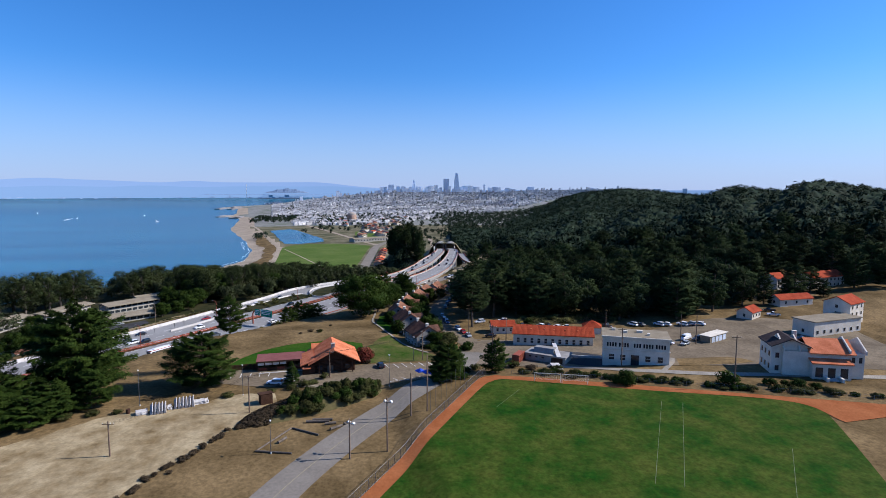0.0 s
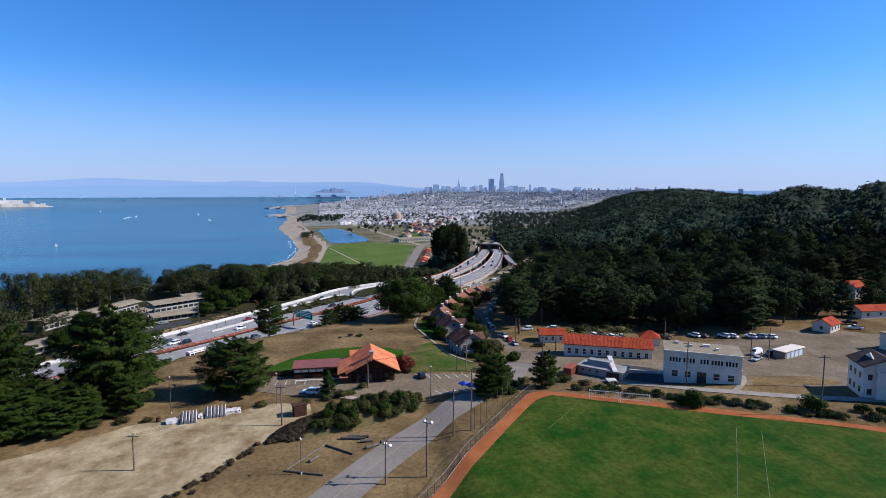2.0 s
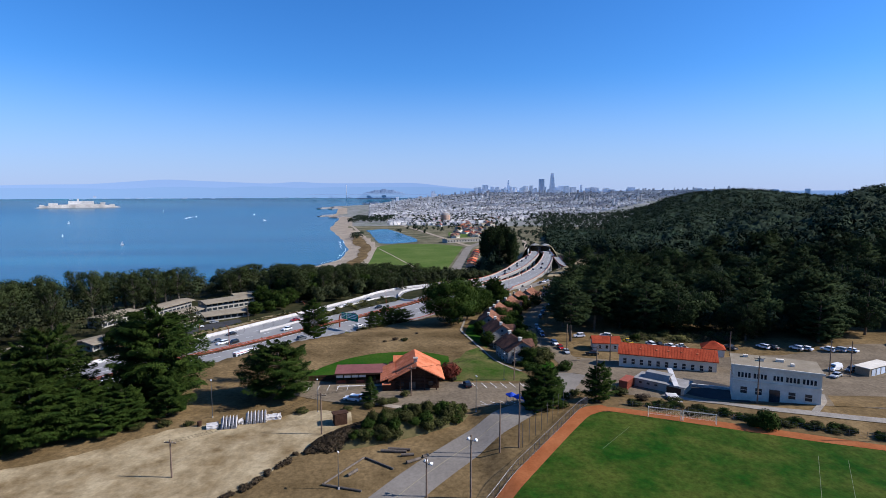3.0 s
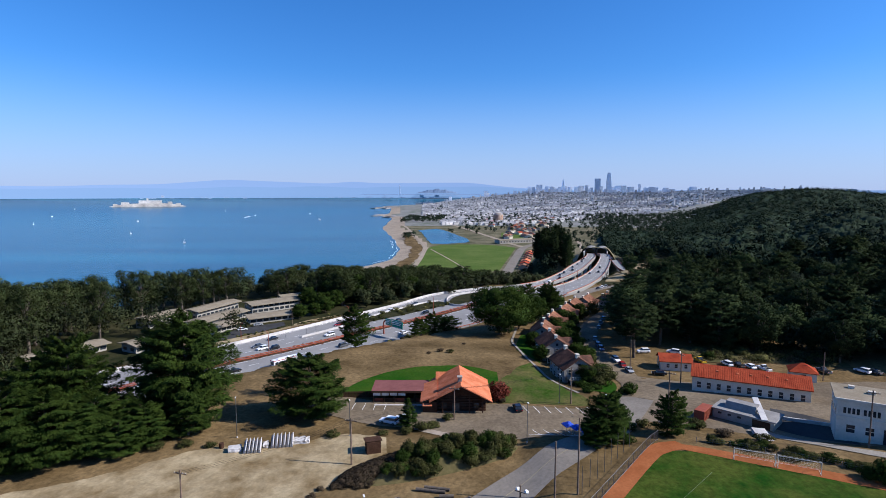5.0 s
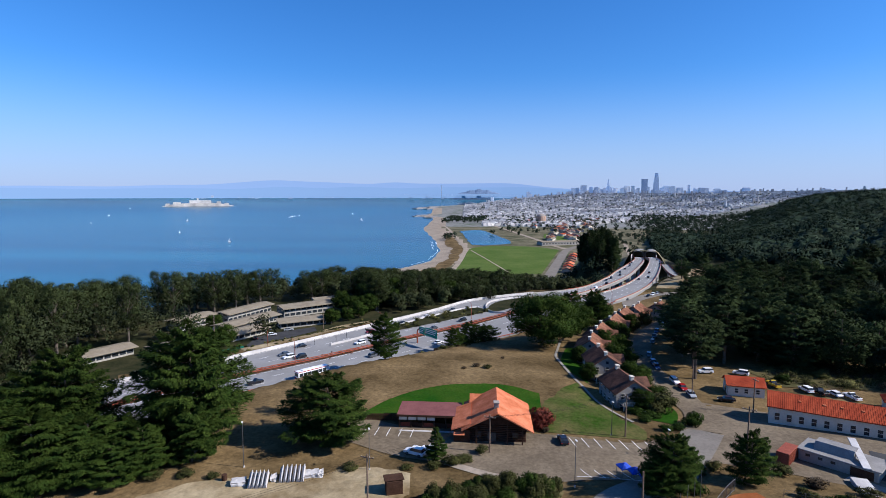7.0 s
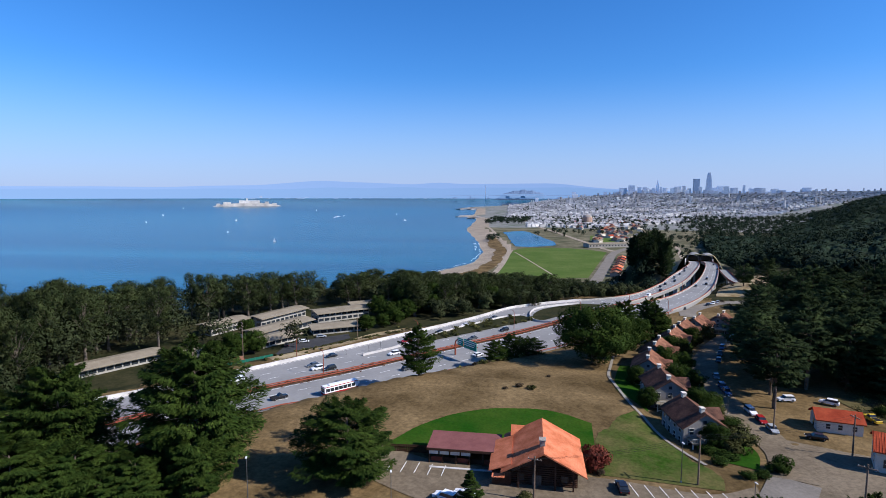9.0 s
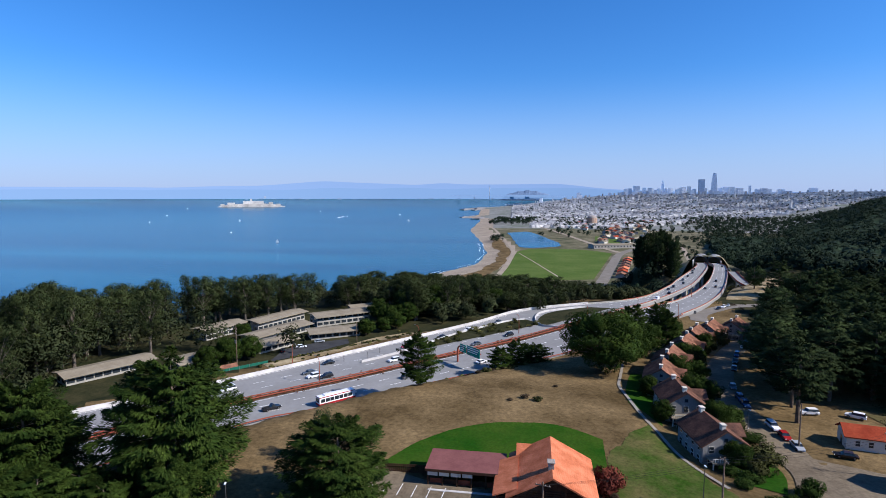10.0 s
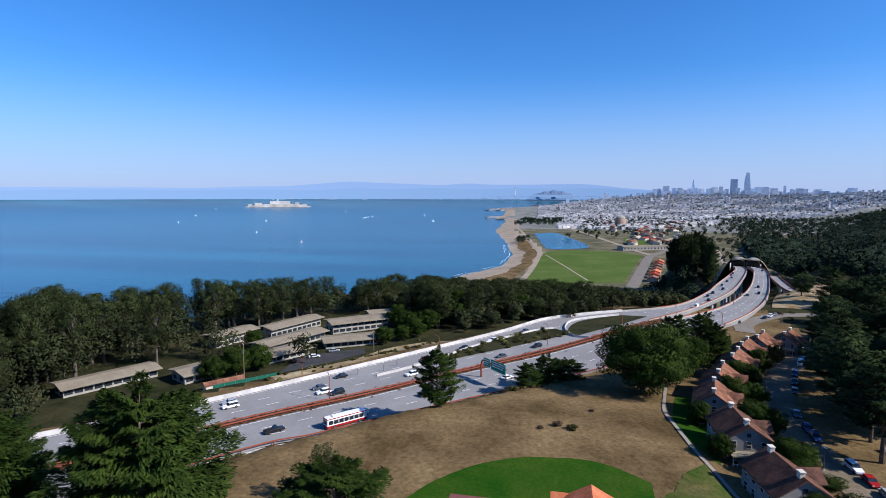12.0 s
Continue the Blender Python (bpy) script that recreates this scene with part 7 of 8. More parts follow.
b = cyl(0.05, 0.05, -0.3, 2.3, 8)
b.to_mesh(pm)
b.free()
pm.materials.append(M["steel"])
for q in pts:
    o = new("post", pm)
    o.parent, o.location = fence, q
for z0 in (2.25, 0.25):
    for a, b in zip(pts, pts[1:]):
        bm = bmesh.new()
        limb(bm, a + Vector((0, 0, z0)), b + Vector((0, 0, z0)), 0.04, 0.04, 5)
        part("rail", bm, M["steel"], fence)
bm = bmesh.new()
for a, b in zip(pts, pts[1:]):
    for k in range(9):
        c = a.lerp(b, k / 9)
        limb(bm, c + Vector((0, 0, 0.25)), a.lerp(b, (k + 1) / 9) + Vector((0, 0, 2.2)), 0.008, 0.008, 3)
        limb(bm, c + Vector((0, 0, 2.2)), a.lerp(b, (k + 1) / 9) + Vector((0, 0, 0.25)), 0.008, 0.008, 3)
part("mesh", bm, M["steel"], fence)
fence2 = thing("wire_fence", pose(0, 0, 0), "wire fence on thin posts between the track and pavement", "fence")
pts = [Vector((*on_field(-6.0, 2 + i * 3.2), 0)) for i in range(32)]
for q in pts:
    q.z = gz(q.x, q.y)
    o = new("post", pm)
    o.parent, o.location, o.scale = fence2, q, (1, 1, 0.6)
bm = bmesh.new()
for a, b in zip(pts, pts[1:]):
    for z0 in (0.5, 0.9, 1.3):
        limb(bm, a + Vector((0, 0, z0)), b + Vector((0, 0, z0)), 0.012, 0.012, 3)
part("wires", bm, M["steel"], fence2)
net = thing("ball_net", pose(0, 0, 0), "row of tall thin posts holding a ball net", "fence")
for i in range(8):
    q = Vector((*on_field(4 + i * 3.4, -8.5), 0))
    part("post", cyl(0.06, 0.05, 0, 5.2, 6, Matrix.Translation((q.x, q.y, gz(q.x, q.y)))), M["steel"], net)

# ---- yard clutter ----
rail0 = None
for k in range(11):
    first_heap = k < 5
    i = k if first_heap else k - 5
    x, y = (149.3 + i * 0.14, 24.6 - i * 0.72) if first_heap else (152.2 + i * 0.2, 19.8 - i * 0.78)
    if rail0 is None:
        rail0 = thing("concrete_barrier", Matrix(), "pale concrete road barrier stored leaning in a row", "barrier", "stored road barriers")
        part("block", prism([(-0.3, 0), (0.3, 0), (0.3, 0.2), (0.1, 0.55), (0.08, 0.95), (-0.08, 0.95), (-0.1, 0.55), (-0.3, 0.2)], -1.7, 1.7), M["concrete"], rail0)
        part("foot", box(-1.66, 1.66, -0.36, 0.36, -0.12, 0.06, 0.02), M["pole"], rail0, "stained brown foot of the barrier")
        b_ = rail0
    else:
        b_ = copy_thing(rail0, Matrix())
    b_.matrix_world = pose(x, y, gz(x, y) + 0.75, 16, -24, 14)
for x, y, l in ((149.2, 26.8, 2.6), (151.6, 21.0, 1.0), (154.2, 14.6, 2.6), (154.6, 12.9, 0.9)):
    t = thing("white_cover", pose(x, y, gz(x, y), 0, 0, -74), "crumpled white tarpaulin over stacked goods", "tarpaulin")
    bm = box(-l / 2, l / 2, -1.0, 1.0, 0, 0.9)
    bmesh.ops.subdivide_edges(bm, edges=bm.edges, cuts=3, use_grid_fill=True)
    for v in bm.verts:
        if v.co.z > 0.2:
            v.co += Vector((noise.noise(v.co * 1.7 + Vector((x, y, 0))), noise.noise(v.co * 1.9 + Vector((y, x, 3))), noise.noise(v.co * 2.3))) * 0.3
    part("sheet", bm, M["concrete"], t)
t = thing("barrel", pose(150.2, 30.2, gz(150, 30)), "dark barrels beside the lamp post", "barrel")
part("body", cyl(0.5, 0.5, 0, 1.1, 14), M["log"], t)
part("lid", cyl(0.52, 0.52, 1.1, 1.16, 14), M["log"], t)


def log(x0, y0, x1, y1, r=0.33, name="timber_log"):
    a, b = Vector((x0, y0, gz(x0, y0) + r)), Vector((x1, y1, gz(x1, y1) + r))
    t = thing(name, Matrix.Translation((a + b) / 2), "weathered grey timber log lying on dry grass", "log", "timber logs")
    bm = bmesh.new()
    limb(bm, a - (a + b) / 2, b - (a + b) / 2, r, r * 0.9, 10)
    part("trunk", bm, M["paleb"], t)


for q in ((135.4, -13.0, 134.6, -18.4), (136.2, -14.5, 135.5, -19.2), (133.2, -17.4, 133.4, -20.0), (129.9, -18.6, 131.6, -21.4), (132.3, -21.8, 133.0, -23.0), (127.3, -9.0, 125.2, -7.4)):
    log(*q)
for q in ((132.5, -10.1, 127.6, -16.0), (132.5, -9.8, 122.4, -3.3), (122.2, -3.1, 119.6, -10.6)):
    log(*q, r=0.22, name="timber_edging")
# made-up box with a roof in place of a thin dark leaning panel
t = thing("dark_shed", pose(150.4, -2.4, gz(150.4, -2.4), 0, 0, 20), "dark timber box standing in for a leaning panel", "shed")
part("wall", box(-1.2, 1.2, -1.5, 1.5, -0.3, 2.6, 0.05), M["log"], t)
part("roof", box(-1.5, 1.5, -1.8, 1.8, 2.6, 2.75, 0.03, pose(0, 0, 0, 0, 6, 0)), M["log"], t)
t = thing("canopy_tent", pose(159.2, -46.5, gz(159, -46.5) + 0.1, 0, 0, 20), "bright blue canopy beside the pine tree", "canopy")
for u in (-2.4, 0, 2.4):
    part("cloth", hip_roof(2.1, 2.1, 2.1, 0.7, 0.1), M["bluecloth"], t).matrix_local = pose(u * 0.8, u * 0.45, 0)
    for sx in (-1, 1):
        for sy in (-1, 1):
            part("leg", cyl(0.04, 0.04, 0, 2.1, 6, pose(u * 0.8 + sx, u * 0.45 + sy, 0)), M["steel"], t)
for x, y, wd in ((186, 7.5, 10),):
    t = thing("board_fence", pose(184.3, 8.6, gz(184.3, 8.6), 0, 0, 96), "dark stained board fence beside the pavilion", "fence")
    for i in range(26):
        part("board", box(-5.2 + i * 0.4, -4.84 + i * 0.4, -0.03, 0.03, -0.3, 1.7, 0.0), M["log"], t)
    part("rail", box(-5.3, 5.3, 0.04, 0.1, 1.2, 1.32), M["log"], t)
# parking bays
for k in range(8):
    y = -33.6 - k * 2.75
    strip("parking_line", [(175.2, y - 1.2), (179.9, y)], 0.13, M["line"], 0.17, "white painted parking bay line", "marking")
for k in range(5):
    y = -38 - k * 2.6
    strip("parking_line", [(159.8, y - 0.8), (164.4, y + 0.8)], 0.13, M["line"], 0.17, "white painted parking bay line", "marking")
for k in range(6):
    y = 13 - k * 2.75
    strip("parking_line", [(175.0, y), (179.6, y)], 0.13, M["line"], 0.17, "white painted parking bay line", "marking")
strip("parking_line", [(159.4, -50), (160.5, -36)], 0.15, M["line"], 0.17, "white painted line across the parking bays", "marking")
strip("parking_apron", [(164, -10), (160.5, -17), (158.5, -24), (159.5, -33)], 2.2, M["sandpath"], 0.13, "pale sandy apron at the edge of the lot", "apron")
strip("footpath", [(60, 168), (108, 137), (160, 97), (206, 67), (226, 47.5), (240, 33)], 1.5, M["concrete"], 0.12, "pale concrete footpath beside the motorway", "path")
patch("sandy_bank", [(262, 82), (290, 66), (318, 50.5), (336, 40)], [(268, 90), (292, 77), (322, 66), (338, 52)], M["dirt"], 0.12, "sandy bank above the motorway wall", "bank", 40, 8)
patch("bare_bank", [(252, -74.8), (268, -81), (285, -86)], [(246, -82), (262, -89), (280, -96)], M["dry"], 0.1, "bare brown earth under street trees", "bank", 30, 8)
patch("scrub_bank", [(230, -104), (231, -122), (225, -150)], [(252, -100), (258, -124), (244, -152)], M["slope"], 0.15, "rough scrubby bank behind the barrack", "bank", 30, 8)
strip("road", [(392, -92), (412, -96), (432, -108), (448, -124), (455, -150)], 9, M["asphalt"], 0.2, "grey asphalt road passing under the viaduct", "road")
patch("sandy_ground", [(470, -125), (520, -140), (580, -160)], [(470, -175), (530, -195), (600, -190)], M["dirt"], 0.3, "bare sandy ground under the viaduct", "ground", 30, 10)

# sheds by the green fence
for x, y, turn in ((258.5, 104.5, -35), (264, 100.5, -35)):
    t = thing("storage_shed", pose(x, y, gz(x, y), 0, 0, turn), "small white shed with a reddish roof", "shed")
    part("wall", walls_bm(6, 3.2, 2.5, 0.8), M["white"], t)
    part("roof", gable_roof(6, 3.2, 2.5, 0.8, 0.25), M["houseroof"], t)
t = thing("screen_fence", pose(264, 95.5, gz(264, 95.5), 0, 0, -37), "green screened fence above the motorway", "fence")
for i in range(6):
    part("panel", box(-11 + i * 3.7, -7.4 + i * 3.7, -0.04, 0.04, 0, 2.0, 0.01), M["greenfence"], t)
    part("post", box(-11.1 + i * 3.7, -10.98 + i * 3.7, -0.06, 0.06, -0.3, 2.1), M["steel"], t)


# ---- shrubs and hedges ----
def shrub_mesh(seed, m=90, n=18, foliage="shrub"):
    r = np.random.default_rng(seed)
    d = r.normal(size=(n, 3))
    d /= np.linalg.norm(d, axis=1)[:, None]
    c = d * r.uniform(0.35, 0.7, (n, 1)) * np.array((1, 1, 0.5)) + np.array((0, 0, 0.5))
    v, f, nn = tufts(r, c, np.full((n, 3), 0.36) * np.array((1, 1, 0.75)), m, 0.085, 0.3, 0.7, np.array((0, 0, 0.2)))
    v[:, 2] = np.maximum(v[:, 2], 0.0)
    return mesh_from("foliage", v, f, M[foliage], True, nn)


M["dryshrub"] = mat("brown_heath", (0.045, 0.033, 0.02), (0.095, 0.068, 0.038), 0.4, 2.5, 0.9, 0, island=0.4, rand=0.2, spec=0.1)
M["yellowshrub"] = mat("yellow_green_scrub", (0.12, 0.12, 0.035), (0.2, 0.18, 0.06), 0.4, 2.5, 0.9, 0, island=0.4, rand=0.2, spec=0.1)
SH = {k: [shrub_mesh(s + i, foliage=k) for i in range(3)] for s, k in ((50, "shrub"), (60, "dryshrub"), (70, "yellowshrub"), (80, "cypress"), (90, "redshrub"))}
SL = {"shrub": "olive green shrub growing in dry grass", "dryshrub": "brown withered heath shrub", "yellowshrub": "yellow green scrub bush on the verge", "cypress": "dark green rounded garden shrub", "redshrub": "dark red leaved bush beside the cabin"}
nsh = 0


def shrub(x, y, w, h, kind="shrub", z=None):
    global nsh
    nsh += 1
    ob = new("shrub", SH[kind][nsh % 3])
    ob.matrix_world = pose(x, y, (gz(x, y) if z is None else z) - 0.05, 0, 0, nsh * 77 % 360) @ Matrix.Diagonal((w / 2, w / 2, h, 1))
    return tagged(ob, SL[kind], "shrub", "shrubs")


LATER = {"shrub": [], "yellowshrub": [], "dryshrub": []}


def scrub(x, y, w, h, kind="shrub", z=None):
    LATER[kind].append((x, y, w, h, gz(x, y) if z is None else z))


r = np.random.default_rng(31)
def mound_height(s, t):
    return 3.3 * math.sin(math.pi * min(1, max(0, t))) ** 0.55 * max(0, 1 - s * s)


mv = []
for i in range(40):
    for j in range(15):
        t, s = i / 39, j / 7 - 1
        half = 7.2 * math.sin(math.pi * (0.06 + 0.88 * t)) ** 0.6
        x, y = 138.5 + 14 * t + s * half * 0.9, 1.5 - 34 * t - s * half * 0.36
        mv.append((x, y, gz(x, y) - 0.06 + mound_height(s, t)))
tagged(new("mound", mesh_from("mound", mv, grid_faces(40, 15)[:, ::-1], M["slope"], True)), "low earth mound overgrown with heath and shrubs", "mound", kind="structure")
heath = []
for i in range(560):
    t, s = r.uniform(0.0, 0.52), r.uniform(-1, 1)
    half = 7.6 * math.sin(math.pi * (0.06 + 0.88 * t)) ** 0.6
    x, y = 138.5 + 14 * t + s * half * 0.9, 1.5 - 34 * t - s * half * 0.36
    if t < 0.36 + 0.14 * s:
        heath.append((x, y, gz(x, y) + mound_height(s, t) + 0.1))
v, f, nn = tufts(r, np.array(heath), np.full((len(heath), 3), 0.95) * np.array((1, 1, 0.55)), 110, 0.2, 0.35, 0.6)
tagged(new("heath", mesh_from("heath", v, f, M["dryshrub"], True, nn)), "dense dark brown heath over an earth mound", "heath", kind="stuff")
for i in range(105):
    t, s = r.uniform(0.22, 1.0), r.uniform(-0.95, 0.95)
    half = 7.2 * math.sin(math.pi * (0.06 + 0.88 * t)) ** 0.6
    x, y = 138.5 + 14 * t + s * half * 0.9, 1.5 - 34 * t - s * half * 0.36
    if t > 0.34 + 0.14 * s:
        shrub(x, y, r.uniform(2.6, 4.8), r.uniform(1.4, 3.2), "shrub" if r.uniform() < 0.6 else "cypress", gz(x, y) + mound_height(s, t) - 0.2)
for i in range(34):
    t = i / 33
    shrub(141 - 40 * t + r.normal() * 0.4, 0 + 23 * t + r.normal() * 0.5, r.uniform(1.6, 2.8), r.uniform(0.5, 1.0), "dryshrub")
for x, y, w, h in ((169.3, -17.2, 3.4, 1.9), (163, -11.5, 4, 2.2), (161, -8, 3.5, 1.6), (165.5, -14, 5, 1.0), (160, -3, 3, 1.0), (158, 8, 4, 1.5), (147, 51, 4.5, 1.6), (149, 44, 4.5, 1.8), (150.5, 38.5, 4, 1.6), (144.5, 58, 5, 1.6), (142, 65, 5, 1.8), (151, 33, 3, 1.2), (146, 54.5, 4, 1.2)):
    shrub(x, y, w, h)
for x, y, w, h in ((139.6, -99.2, 7.5, 4.0), (141, -96.5, 4, 2.5), (133.9, -126, 8, 4), (127.9, -143.3, 5, 2.4), (131.4, -137.4, 4.5, 2.2), (129.3, -141, 3.5, 1.8), (126, -147.5, 4, 1.8)):
    shrub(x, y, w, h, "cypress")
for i in range(70):
    t = r.uniform()
    x, y = on_field(-7.8 + r.normal() * 0.8, 4 + 95 * t)
    shrub(x, y, r.uniform(2.2, 4.8), r.uniform(0.9, 1.8), "shrub" if i % 3 else "cypress")
for x, y, w, h, k in ((198.5, -58.5, 7, 1.6, "cypress"), (194, -56, 5, 1.6, "cypress"), (191.8, -66, 5, 2.6, "cypress"), (193.5, -68, 5, 3.2, "cypress"), (187.4, -59.5, 4, 1.5, "cypress"), (188.5, -62.5, 4, 1.6, "cypress"), (200, -55, 5, 2.0, "cypress"),
                      (204, -62.5, 9, 5.2, "shrub"), (209.5, -65, 7, 4.2, "shrub"), (200.5, -60, 6, 3.2, "shrub"), (224, -62, 7, 5, "shrub"), (229, -60, 5, 4, "cypress"), (247, -60, 6, 5, "shrub"), (266, -62.5, 6, 5, "shrub"), (286, -66, 9, 7, "shrub"), (292, -62, 7, 6, "cypress"), (309, -76, 9, 7, "shrub"), (328, -86, 9, 7, "shrub"), (222, -66, 8, 1.4, "cypress"), (240, -64.5, 9, 1.4, "cypress"), (262, -66.5, 8, 1.6, "cypress"), (184.5, -30.0, 7.5, 5.0, "redshrub"), (187, -31, 6, 4.2, "redshrub"), (182.6, -31.2, 2.5, 1.4, "dryshrub"), (276, -67, 6, 3, "cypress"), (232.6, -11.8, 3.2, 1.1, "dryshrub"), (231, -15.5, 3.4, 1.2, "shrub"), (229.8, -8, 2, 0.6, "dryshrub"), (248, -20, 2, 0.6, "dryshrub"), (155, -56.5, 4, 2, "cypress"), (166, -60, 4, 1.8, "cypress"), (168, -63.5, 4, 2, "shrub"), (171, -72, 5, 2.2, "shrub"), (168, -76, 5, 2.2, "shrub"), (163, -80, 5, 1.8, "dryshrub"), (159, -87, 5, 1.5, "shrub")):
    shrub(x, y, w, h, k)
for i in range(260):
    t = r.uniform()
    x, y = np.interp(t, [0, 0.35, 1], [205, 240, 285]) + r.normal() * 1.9, np.interp(t, [0, 0.35, 1], [62, 30, -12]) + r.normal() * 1.9
    scrub(x, y, r.uniform(1.6, 3.6), r.uniform(0.6, 1.6), "yellowshrub" if i % 2 else ("shrub" if i % 3 else "dryshrub"))
for i in range(70):
    t = r.uniform()
    x, y = 262 + 76 * t + r.normal() * 2, 88 - 43 * t + r.normal() * 3.5
    scrub(x, y, r.uniform(1.0, 2.6), r.uniform(0.5, 1.2), "shrub" if i % 3 else "yellowshrub")
for i in range(46):
    p_ = island[r.integers(0, len(island))]
    scrub(p_[0], p_[1], r.uniform(2, 4), r.uniform(0.8, 1.8), "shrub" if i % 4 else "yellowshrub", p_[2])
for i in range(10):
    shrub(r.uniform(229, 256), r.uniform(-146, -104), r.uniform(3.5, 7), r.uniform(1.2, 2.8), ("shrub", "cypress", "yellowshrub", "shrub", "dryshrub")[i % 5])
for i in range(80):
    scrub(r.uniform(229, 256), r.uniform(-146, -104), r.uniform(3.5, 7), r.uniform(1.2, 2.8), ("shrub", "yellowshrub", "shrub", "dryshrub")[i % 4])
for i in range(150):
    scrub(r.uniform(420, 720), r.uniform(-262, -110), r.uniform(2.5, 6), r.uniform(1.2, 3), ("shrub", "dryshrub", "yellowshrub")[i % 3])
for k, rows in LATER.items():
    q = np.array(rows)
    n_ = 150
    dd = r.normal(size=(len(q), 6, 3))
    cc = np.stack([q[:, 0], q[:, 1], q[:, 4] + q[:, 3] * 0.4], 1)[:, None] + dd * np.stack([q[:, 2] * 0.2, q[:, 2] * 0.2, q[:, 3] * 0.15], 1)[:, None]
    rad = np.repeat(np.stack([q[:, 2] * 0.28, q[:, 2] * 0.28, q[:, 3] * 0.4], 1), 6, 0)
    v, f, nn = tufts(r, cc.reshape(-1, 3), rad, 46, 0.24, 0.3, 0.7)
    tagged(new("verge_scrub", mesh_from("verge_scrub", v, f, M[k], True, nn)), "low mixed scrub along the motorway verges", "scrub", kind="stuff")
for x, y, s in ((283, 103, 0.55), (276, 108, 0.6), (330, 70, 0.45), (338, 64, 0.4), (346, 60, 0.5), (352, 66, 0.6), (360, 58, 0.6), (372, 60, 0.65), (378, 48, 0.6), (390, 44, 0.7), (400, 30, 0.65), (410, 18, 0.7), (365, 75, 0.65), (384, 66, 0.75), (398, 52, 0.8), (410, 40, 0.8), (268, 112, 0.5), (312, 124, 0.45)):
    oak.plant(x, y, s, 0.85, "rounded green tree near the low blocks")

# rust red planting on the median
cs = []
for k in range(900):
    p_ = median[r.integers(0, len(median))]
    if p_[0] > 150:
        cs.append(p_ + np.array((r.normal() * 0.8, r.normal() * 0.8, 0.25)))
v, f, nn = tufts(r, np.array(cs), np.full((len(cs), 3), 0.5) * np.array((1, 1, 0.6)), 12, 0.22, 0.4)
tagged(new("median_planting", mesh_from("median_planting", v, f, M["hedge"], True, nn)), "low rust red planting on the median", "planting", kind="stuff")

# ---- the flat shore: hangars, roofs, palace, piers, boats ----
def shore_hall(name, x, y, turn, L, W, h, rise, wall, roof, label):
    t = thing(name, Matrix.Translation(far(np.array((x, y, gz(x, y))))) @ pose(0, 0, 0, 0, 0, turn), label, "building")
    part("wall", walls_bm(L, W, h, rise), M[wall], t)
    part("roof", gable_roof(L, W, h, rise, 0.6), M[roof], t)
    n = max(2, int(L / 7))
    for k in range(n):
        part("window", box(-L / 2 + (k + 0.3) * L / n, -L / 2 + (k + 0.7) * L / n, -W / 2 - 0.1, -W / 2 + 0.05, h * 0.35, h * 0.75), M["glass"], t)
    return t


shore_hall("hangar", 1258, -120, -65, 98, 24, 7, 2, "blockwall", "greyroof", "long white hangar with a grey roof")
for k in range(7):
    shore_hall("red_roof_house", 838 + k * 31, -96 - k * 4.6, -9 + 3 * math.sin(k * 2.1), 18 + 3 * math.sin(k), 13, 4.5, 2.4, "housewall", ("houseroof", "redroof", "orangeroof", "houseroof")[k % 4], "house with an orange roof beside the airfield road")
r = np.random.default_rng(77)
for k in range(150):
    x = r.uniform(1340, 2350)
    y = r.uniform(-190 - 0.17 * (x - 1340), -70) if k % 3 else r.normal(-175, 25)
    if abs(y + 60 + (x - 1350) * 0.12) < 30:
        continue
    shore_hall("red_roof_house", x, y, r.uniform(-30, 10), r.uniform(16, 44), r.uniform(10, 15), r.uniform(4, 7), 2.4, "housewall" if k % 2 else "white", ("greyroof", "houseroof", "redroof", "houseroof")[k % 4], "white hall with a tiled roof on the flat" if k % 3 else "white hall with a grey roof on the flat")
for line, w_ in (([(1240, -180), (1400, -150), (1560, -175), (1750, -160), (2000, -200)], 9), ([(1160, -122), (1260, -96), (1381, -73), (1670, -11), (2004, 64), (2488, 144)], 11), ([(1330, -90), (1420, -120), (1500, -105), (1580, -130)], 6), ([(900, -190), (1000, -215), (1100, -230), (1300, -260)], 8)):
    strip("road", line, w_, M["sandpath"], 0.5, "pale road across the flat", "road")
patch("airfield_green", [(1300, -120), (1420, -95), (1560, -100)], [(1320, -170), (1440, -150), (1580, -160)], M["airgrass"], 0.4, "small mown green beside halls", "grass field", 20, 6)
pal = thing("domed_rotunda", Matrix.Translation(far(np.array((2120.0, -117.0, 2.0)))), "ochre domed rotunda above park trees", "monument")
M["ochre"] = mat("ochre_stone", (0.4, 0.27, 0.19), (0.5, 0.36, 0.27), 0.05, 0.5, 0.9, 0)
part("drum", cyl(18, 18, 0, 26, 16), M["ochre"], pal)
bm = bmesh.new()
bmesh.ops.create_uvsphere(bm, u_segments=20, v_segments=12, radius=17)
bmesh.ops.transform(bm, matrix=pose(0, 0, 25) @ Matrix.Diagonal((1, 1, 0.62, 1)), verts=bm.verts)
part("dome", bm, M["stone"], pal, "pale stone dome")
M["pier"] = mat("pier_sheds", (0.26, 0.245, 0.24), (0.36, 0.34, 0.33), 0.02, 0.2, 0.9, 0)
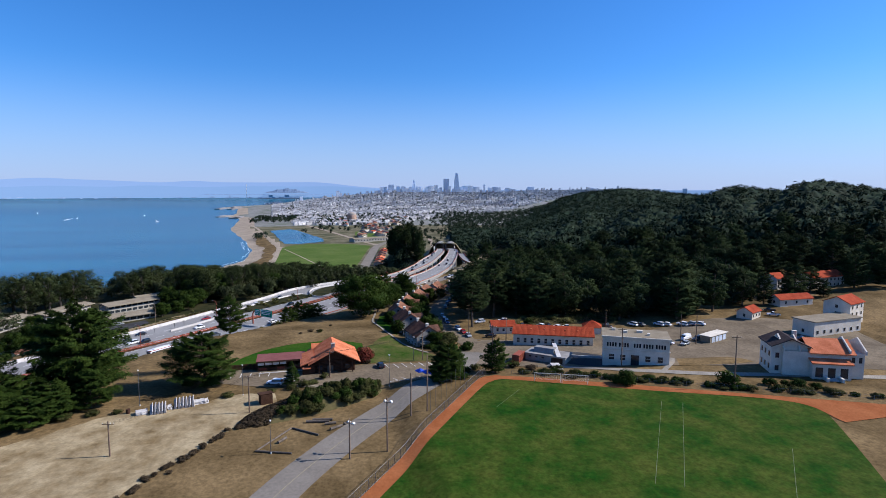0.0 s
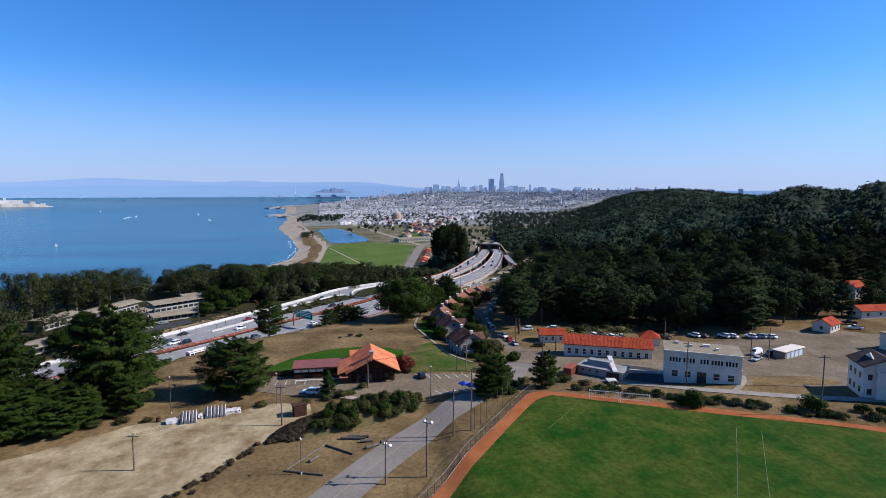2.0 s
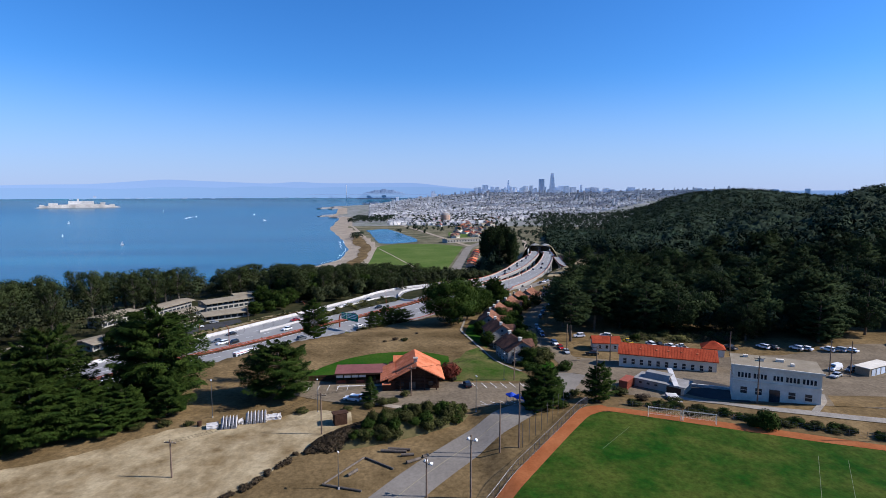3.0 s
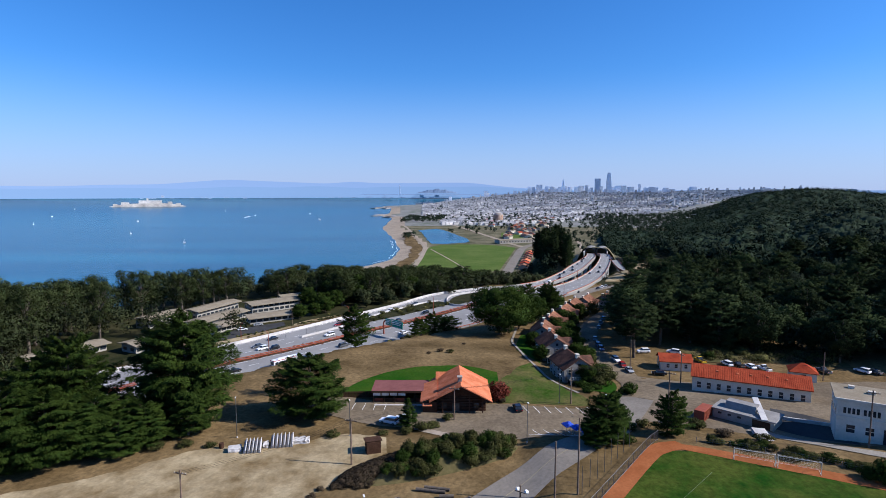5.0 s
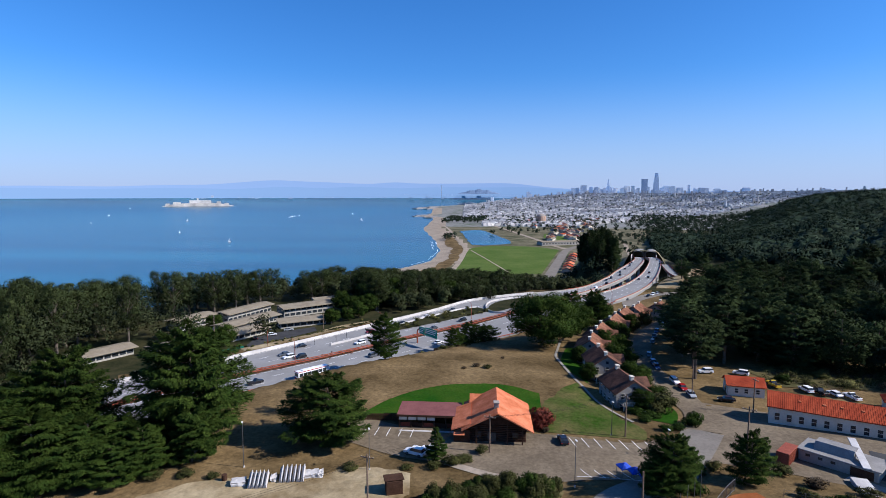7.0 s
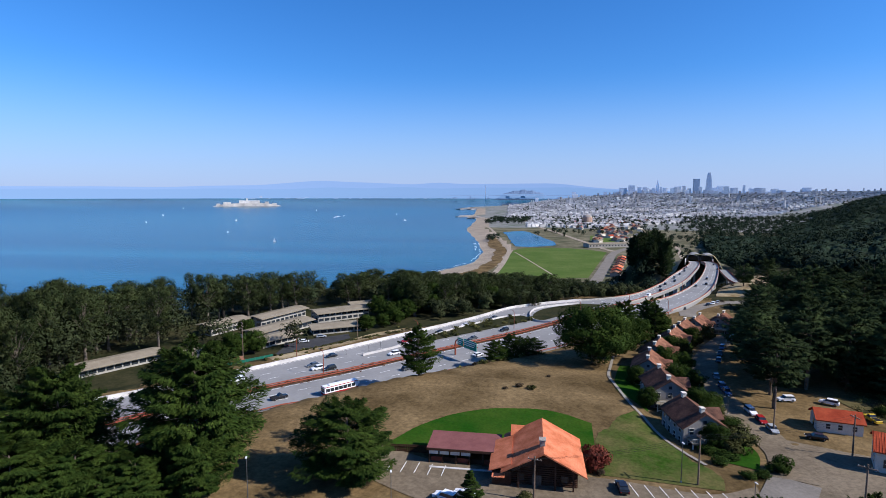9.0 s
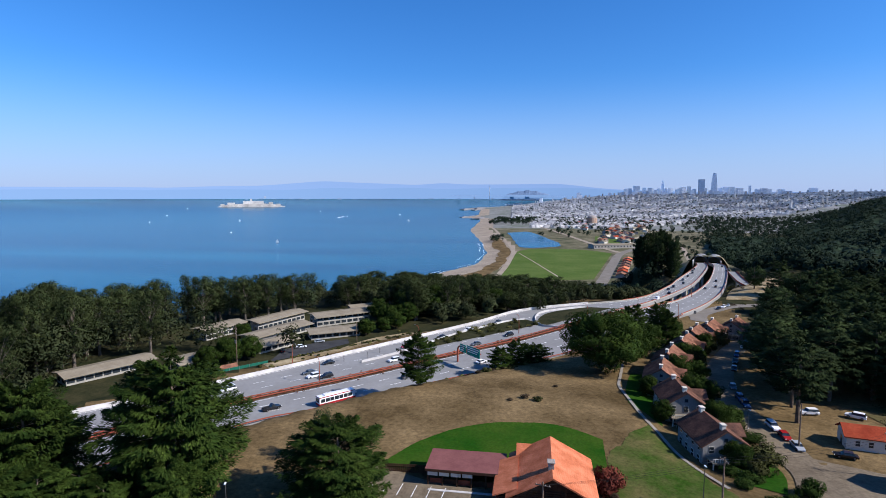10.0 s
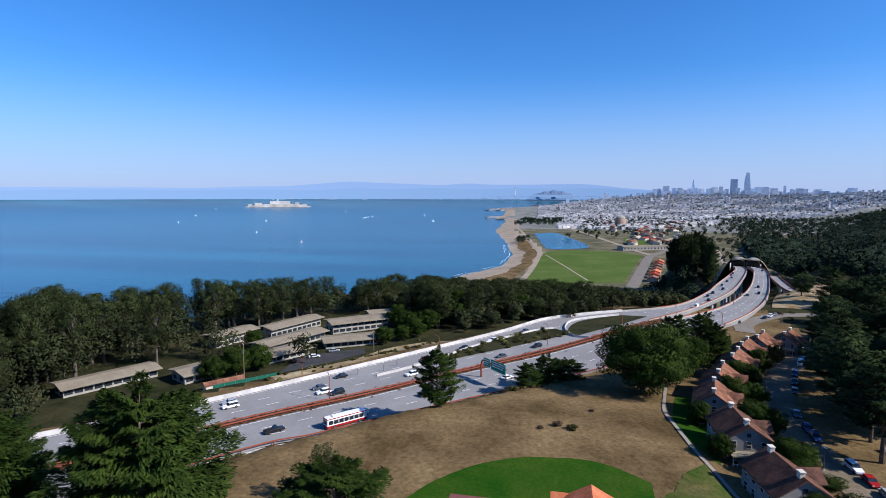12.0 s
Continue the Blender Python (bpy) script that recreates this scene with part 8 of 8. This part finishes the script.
for x, y, L, W, turn in ((2700, 420, 120, 16, 150), (2560, 350, 120, 40, 170), (4050, 640, 330, 40, 165), (4000, 560, 300, 36, 165), (4350, 600, 300, 50, 165)):
    s_ = 1.0 if x < 3000 else 0.75
    t = thing("pier", Matrix.Translation(far(np.array((x, y, 0.0)))) @ pose(0, 0, 0, 0, 0, turn), "long low pier with pale sheds", "pier")
    part("deck", box(-L / 2 * s_, L / 2 * s_, -W / 2 * s_, W / 2 * s_, -2, 3), M["pier"], t)
    part("shed", gable_roof(L * 0.7 * s_, W * 0.6 * s_, 5, 2, 1), M["pier"], t)
M["foam"] = mat("white_foam", (0.75, 0.78, 0.8), (0.85, 0.86, 0.88), 0.05, 0.5, 0.6, 0)
for k, (x, y, L) in enumerate(((2650, 1010, 18), (3300, 1450, 16), (2350, 620, 12), (2100, 1250, 12), (2900, 820, 14), (1900, 1500, 10), (3600, 2600, 18), (1250, 620, 10), (2500, 1900, 12), (1500, 900, 8))):
    L *= 0.62
    q = far(np.array((x, y, 0.0)))
    t = thing("sailing_boat" if k % 2 else "motor_boat", Matrix.Translation(q) @ pose(0, 0, 0, 0, 0, 40 * k), "small white boat on the bay", "boat", "boats")
    part("hull", loft_body([(-L / 2, 0.0), (-L / 2, 1.6), (L / 2, 2.2), (L * 0.42, 0.0)], [L * 0.13, L * 0.16, 0.1, 0.1]), PAINT["white"], t)
    if k % 2:
        part("mast", cyl(0.12, 0.08, 1, L * 1.3, 6), PAINT["white"], t)
        part("sail", prism([(-0.04, 2.2), (0.04, 2.2), (0.04, 2.4), (-0.04, 2.4)], -L * 0.4, 0), PAINT["white"], t)
        bm = bmesh.new()
        a = [bm.verts.new(p3) for p3 in ((0, 0.05, 2.5), (-L * 0.42, 0.05, 2.5), (0, 0.05, L * 1.25), (0, -0.05, 2.5), (-L * 0.42, -0.05, 2.5), (0, -0.05, L * 1.25))]
        for fc in ((0, 1, 2), (5, 4, 3), (0, 3, 4, 1), (1, 4, 5, 2), (2, 5, 3, 0)):
            bm.faces.new([a[i] for i in fc])
        part("mainsail", bm, PAINT["white"], t)
    else:
        part("deck_house", box(-L * 0.2, L * 0.15, -L * 0.1, L * 0.1, 1.6, 4.2, 0.2), PAINT["white"], t)
for x, y, L, W in ((2560, 1010, 160, 9), (2290, 600, 50, 9)):
    strip("boat_wake", [(x - L / 2, y - L * 0.12), (x, y), (x + L / 2, y + L * 0.1)], W, M["foam"], 0.4, "white foaming wake of a boat", "wake", z=0.0)
# breaking waves along the beach
rs2 = np.random.default_rng(12)
for k in range(22):
    a = rs2.uniform(790, 1330)
    b, off = a + rs2.uniform(12, 48), rs2.uniform(-1, 4) + (k % 3) * 4.5
    line = [(x, float(coast(x)) + off) for x in np.linspace(a, b, 5)]
    strip("surf", line, rs2.uniform(0.35, 0.8), M["foam"], 0.25, "thin white line of surf", "surf", z=0.0)
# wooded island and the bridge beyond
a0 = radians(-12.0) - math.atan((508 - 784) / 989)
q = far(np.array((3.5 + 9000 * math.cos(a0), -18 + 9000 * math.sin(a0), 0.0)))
t = thing("wooded_island", pose(0, 0, 0), "wooded island in the bay with haze painted in", "island")
bm = bmesh.new()
across = Vector((math.sin(a0), -math.cos(a0), 0))
ring = []
for k in range(33):
    u = k / 32 * 2 - 1
    hgt = max(0.0, (1 - abs(u) ** 1.6)) * (1 + 0.12 * math.sin(k * 0.9) + 0.05 * math.sin(k * 2.3))
    c = Vector(q) + across * (u * 175)
    ring.append((bm.verts.new(c + Vector((0, 0, 50))), bm.verts.new(c + Vector((30, 0, 34 * hgt + 52))), bm.verts.new(c + Vector((90, 0, 50)))))
for a, b in zip(ring, ring[1:]):
    bm.faces.new((a[0], b[0], b[1], a[1]))
    bm.faces.new((a[1], b[1], b[2], a[2]))
bmesh.ops.recalc_face_normals(bm, faces=bm.faces)
# the island's blue is painted haze, not its rock or trees
part("rock", bm, M["hazetint"], t)
t = thing("far_bridge", pose(0, 0, 0), "distant pale bridge with a single white tower", "bridge")
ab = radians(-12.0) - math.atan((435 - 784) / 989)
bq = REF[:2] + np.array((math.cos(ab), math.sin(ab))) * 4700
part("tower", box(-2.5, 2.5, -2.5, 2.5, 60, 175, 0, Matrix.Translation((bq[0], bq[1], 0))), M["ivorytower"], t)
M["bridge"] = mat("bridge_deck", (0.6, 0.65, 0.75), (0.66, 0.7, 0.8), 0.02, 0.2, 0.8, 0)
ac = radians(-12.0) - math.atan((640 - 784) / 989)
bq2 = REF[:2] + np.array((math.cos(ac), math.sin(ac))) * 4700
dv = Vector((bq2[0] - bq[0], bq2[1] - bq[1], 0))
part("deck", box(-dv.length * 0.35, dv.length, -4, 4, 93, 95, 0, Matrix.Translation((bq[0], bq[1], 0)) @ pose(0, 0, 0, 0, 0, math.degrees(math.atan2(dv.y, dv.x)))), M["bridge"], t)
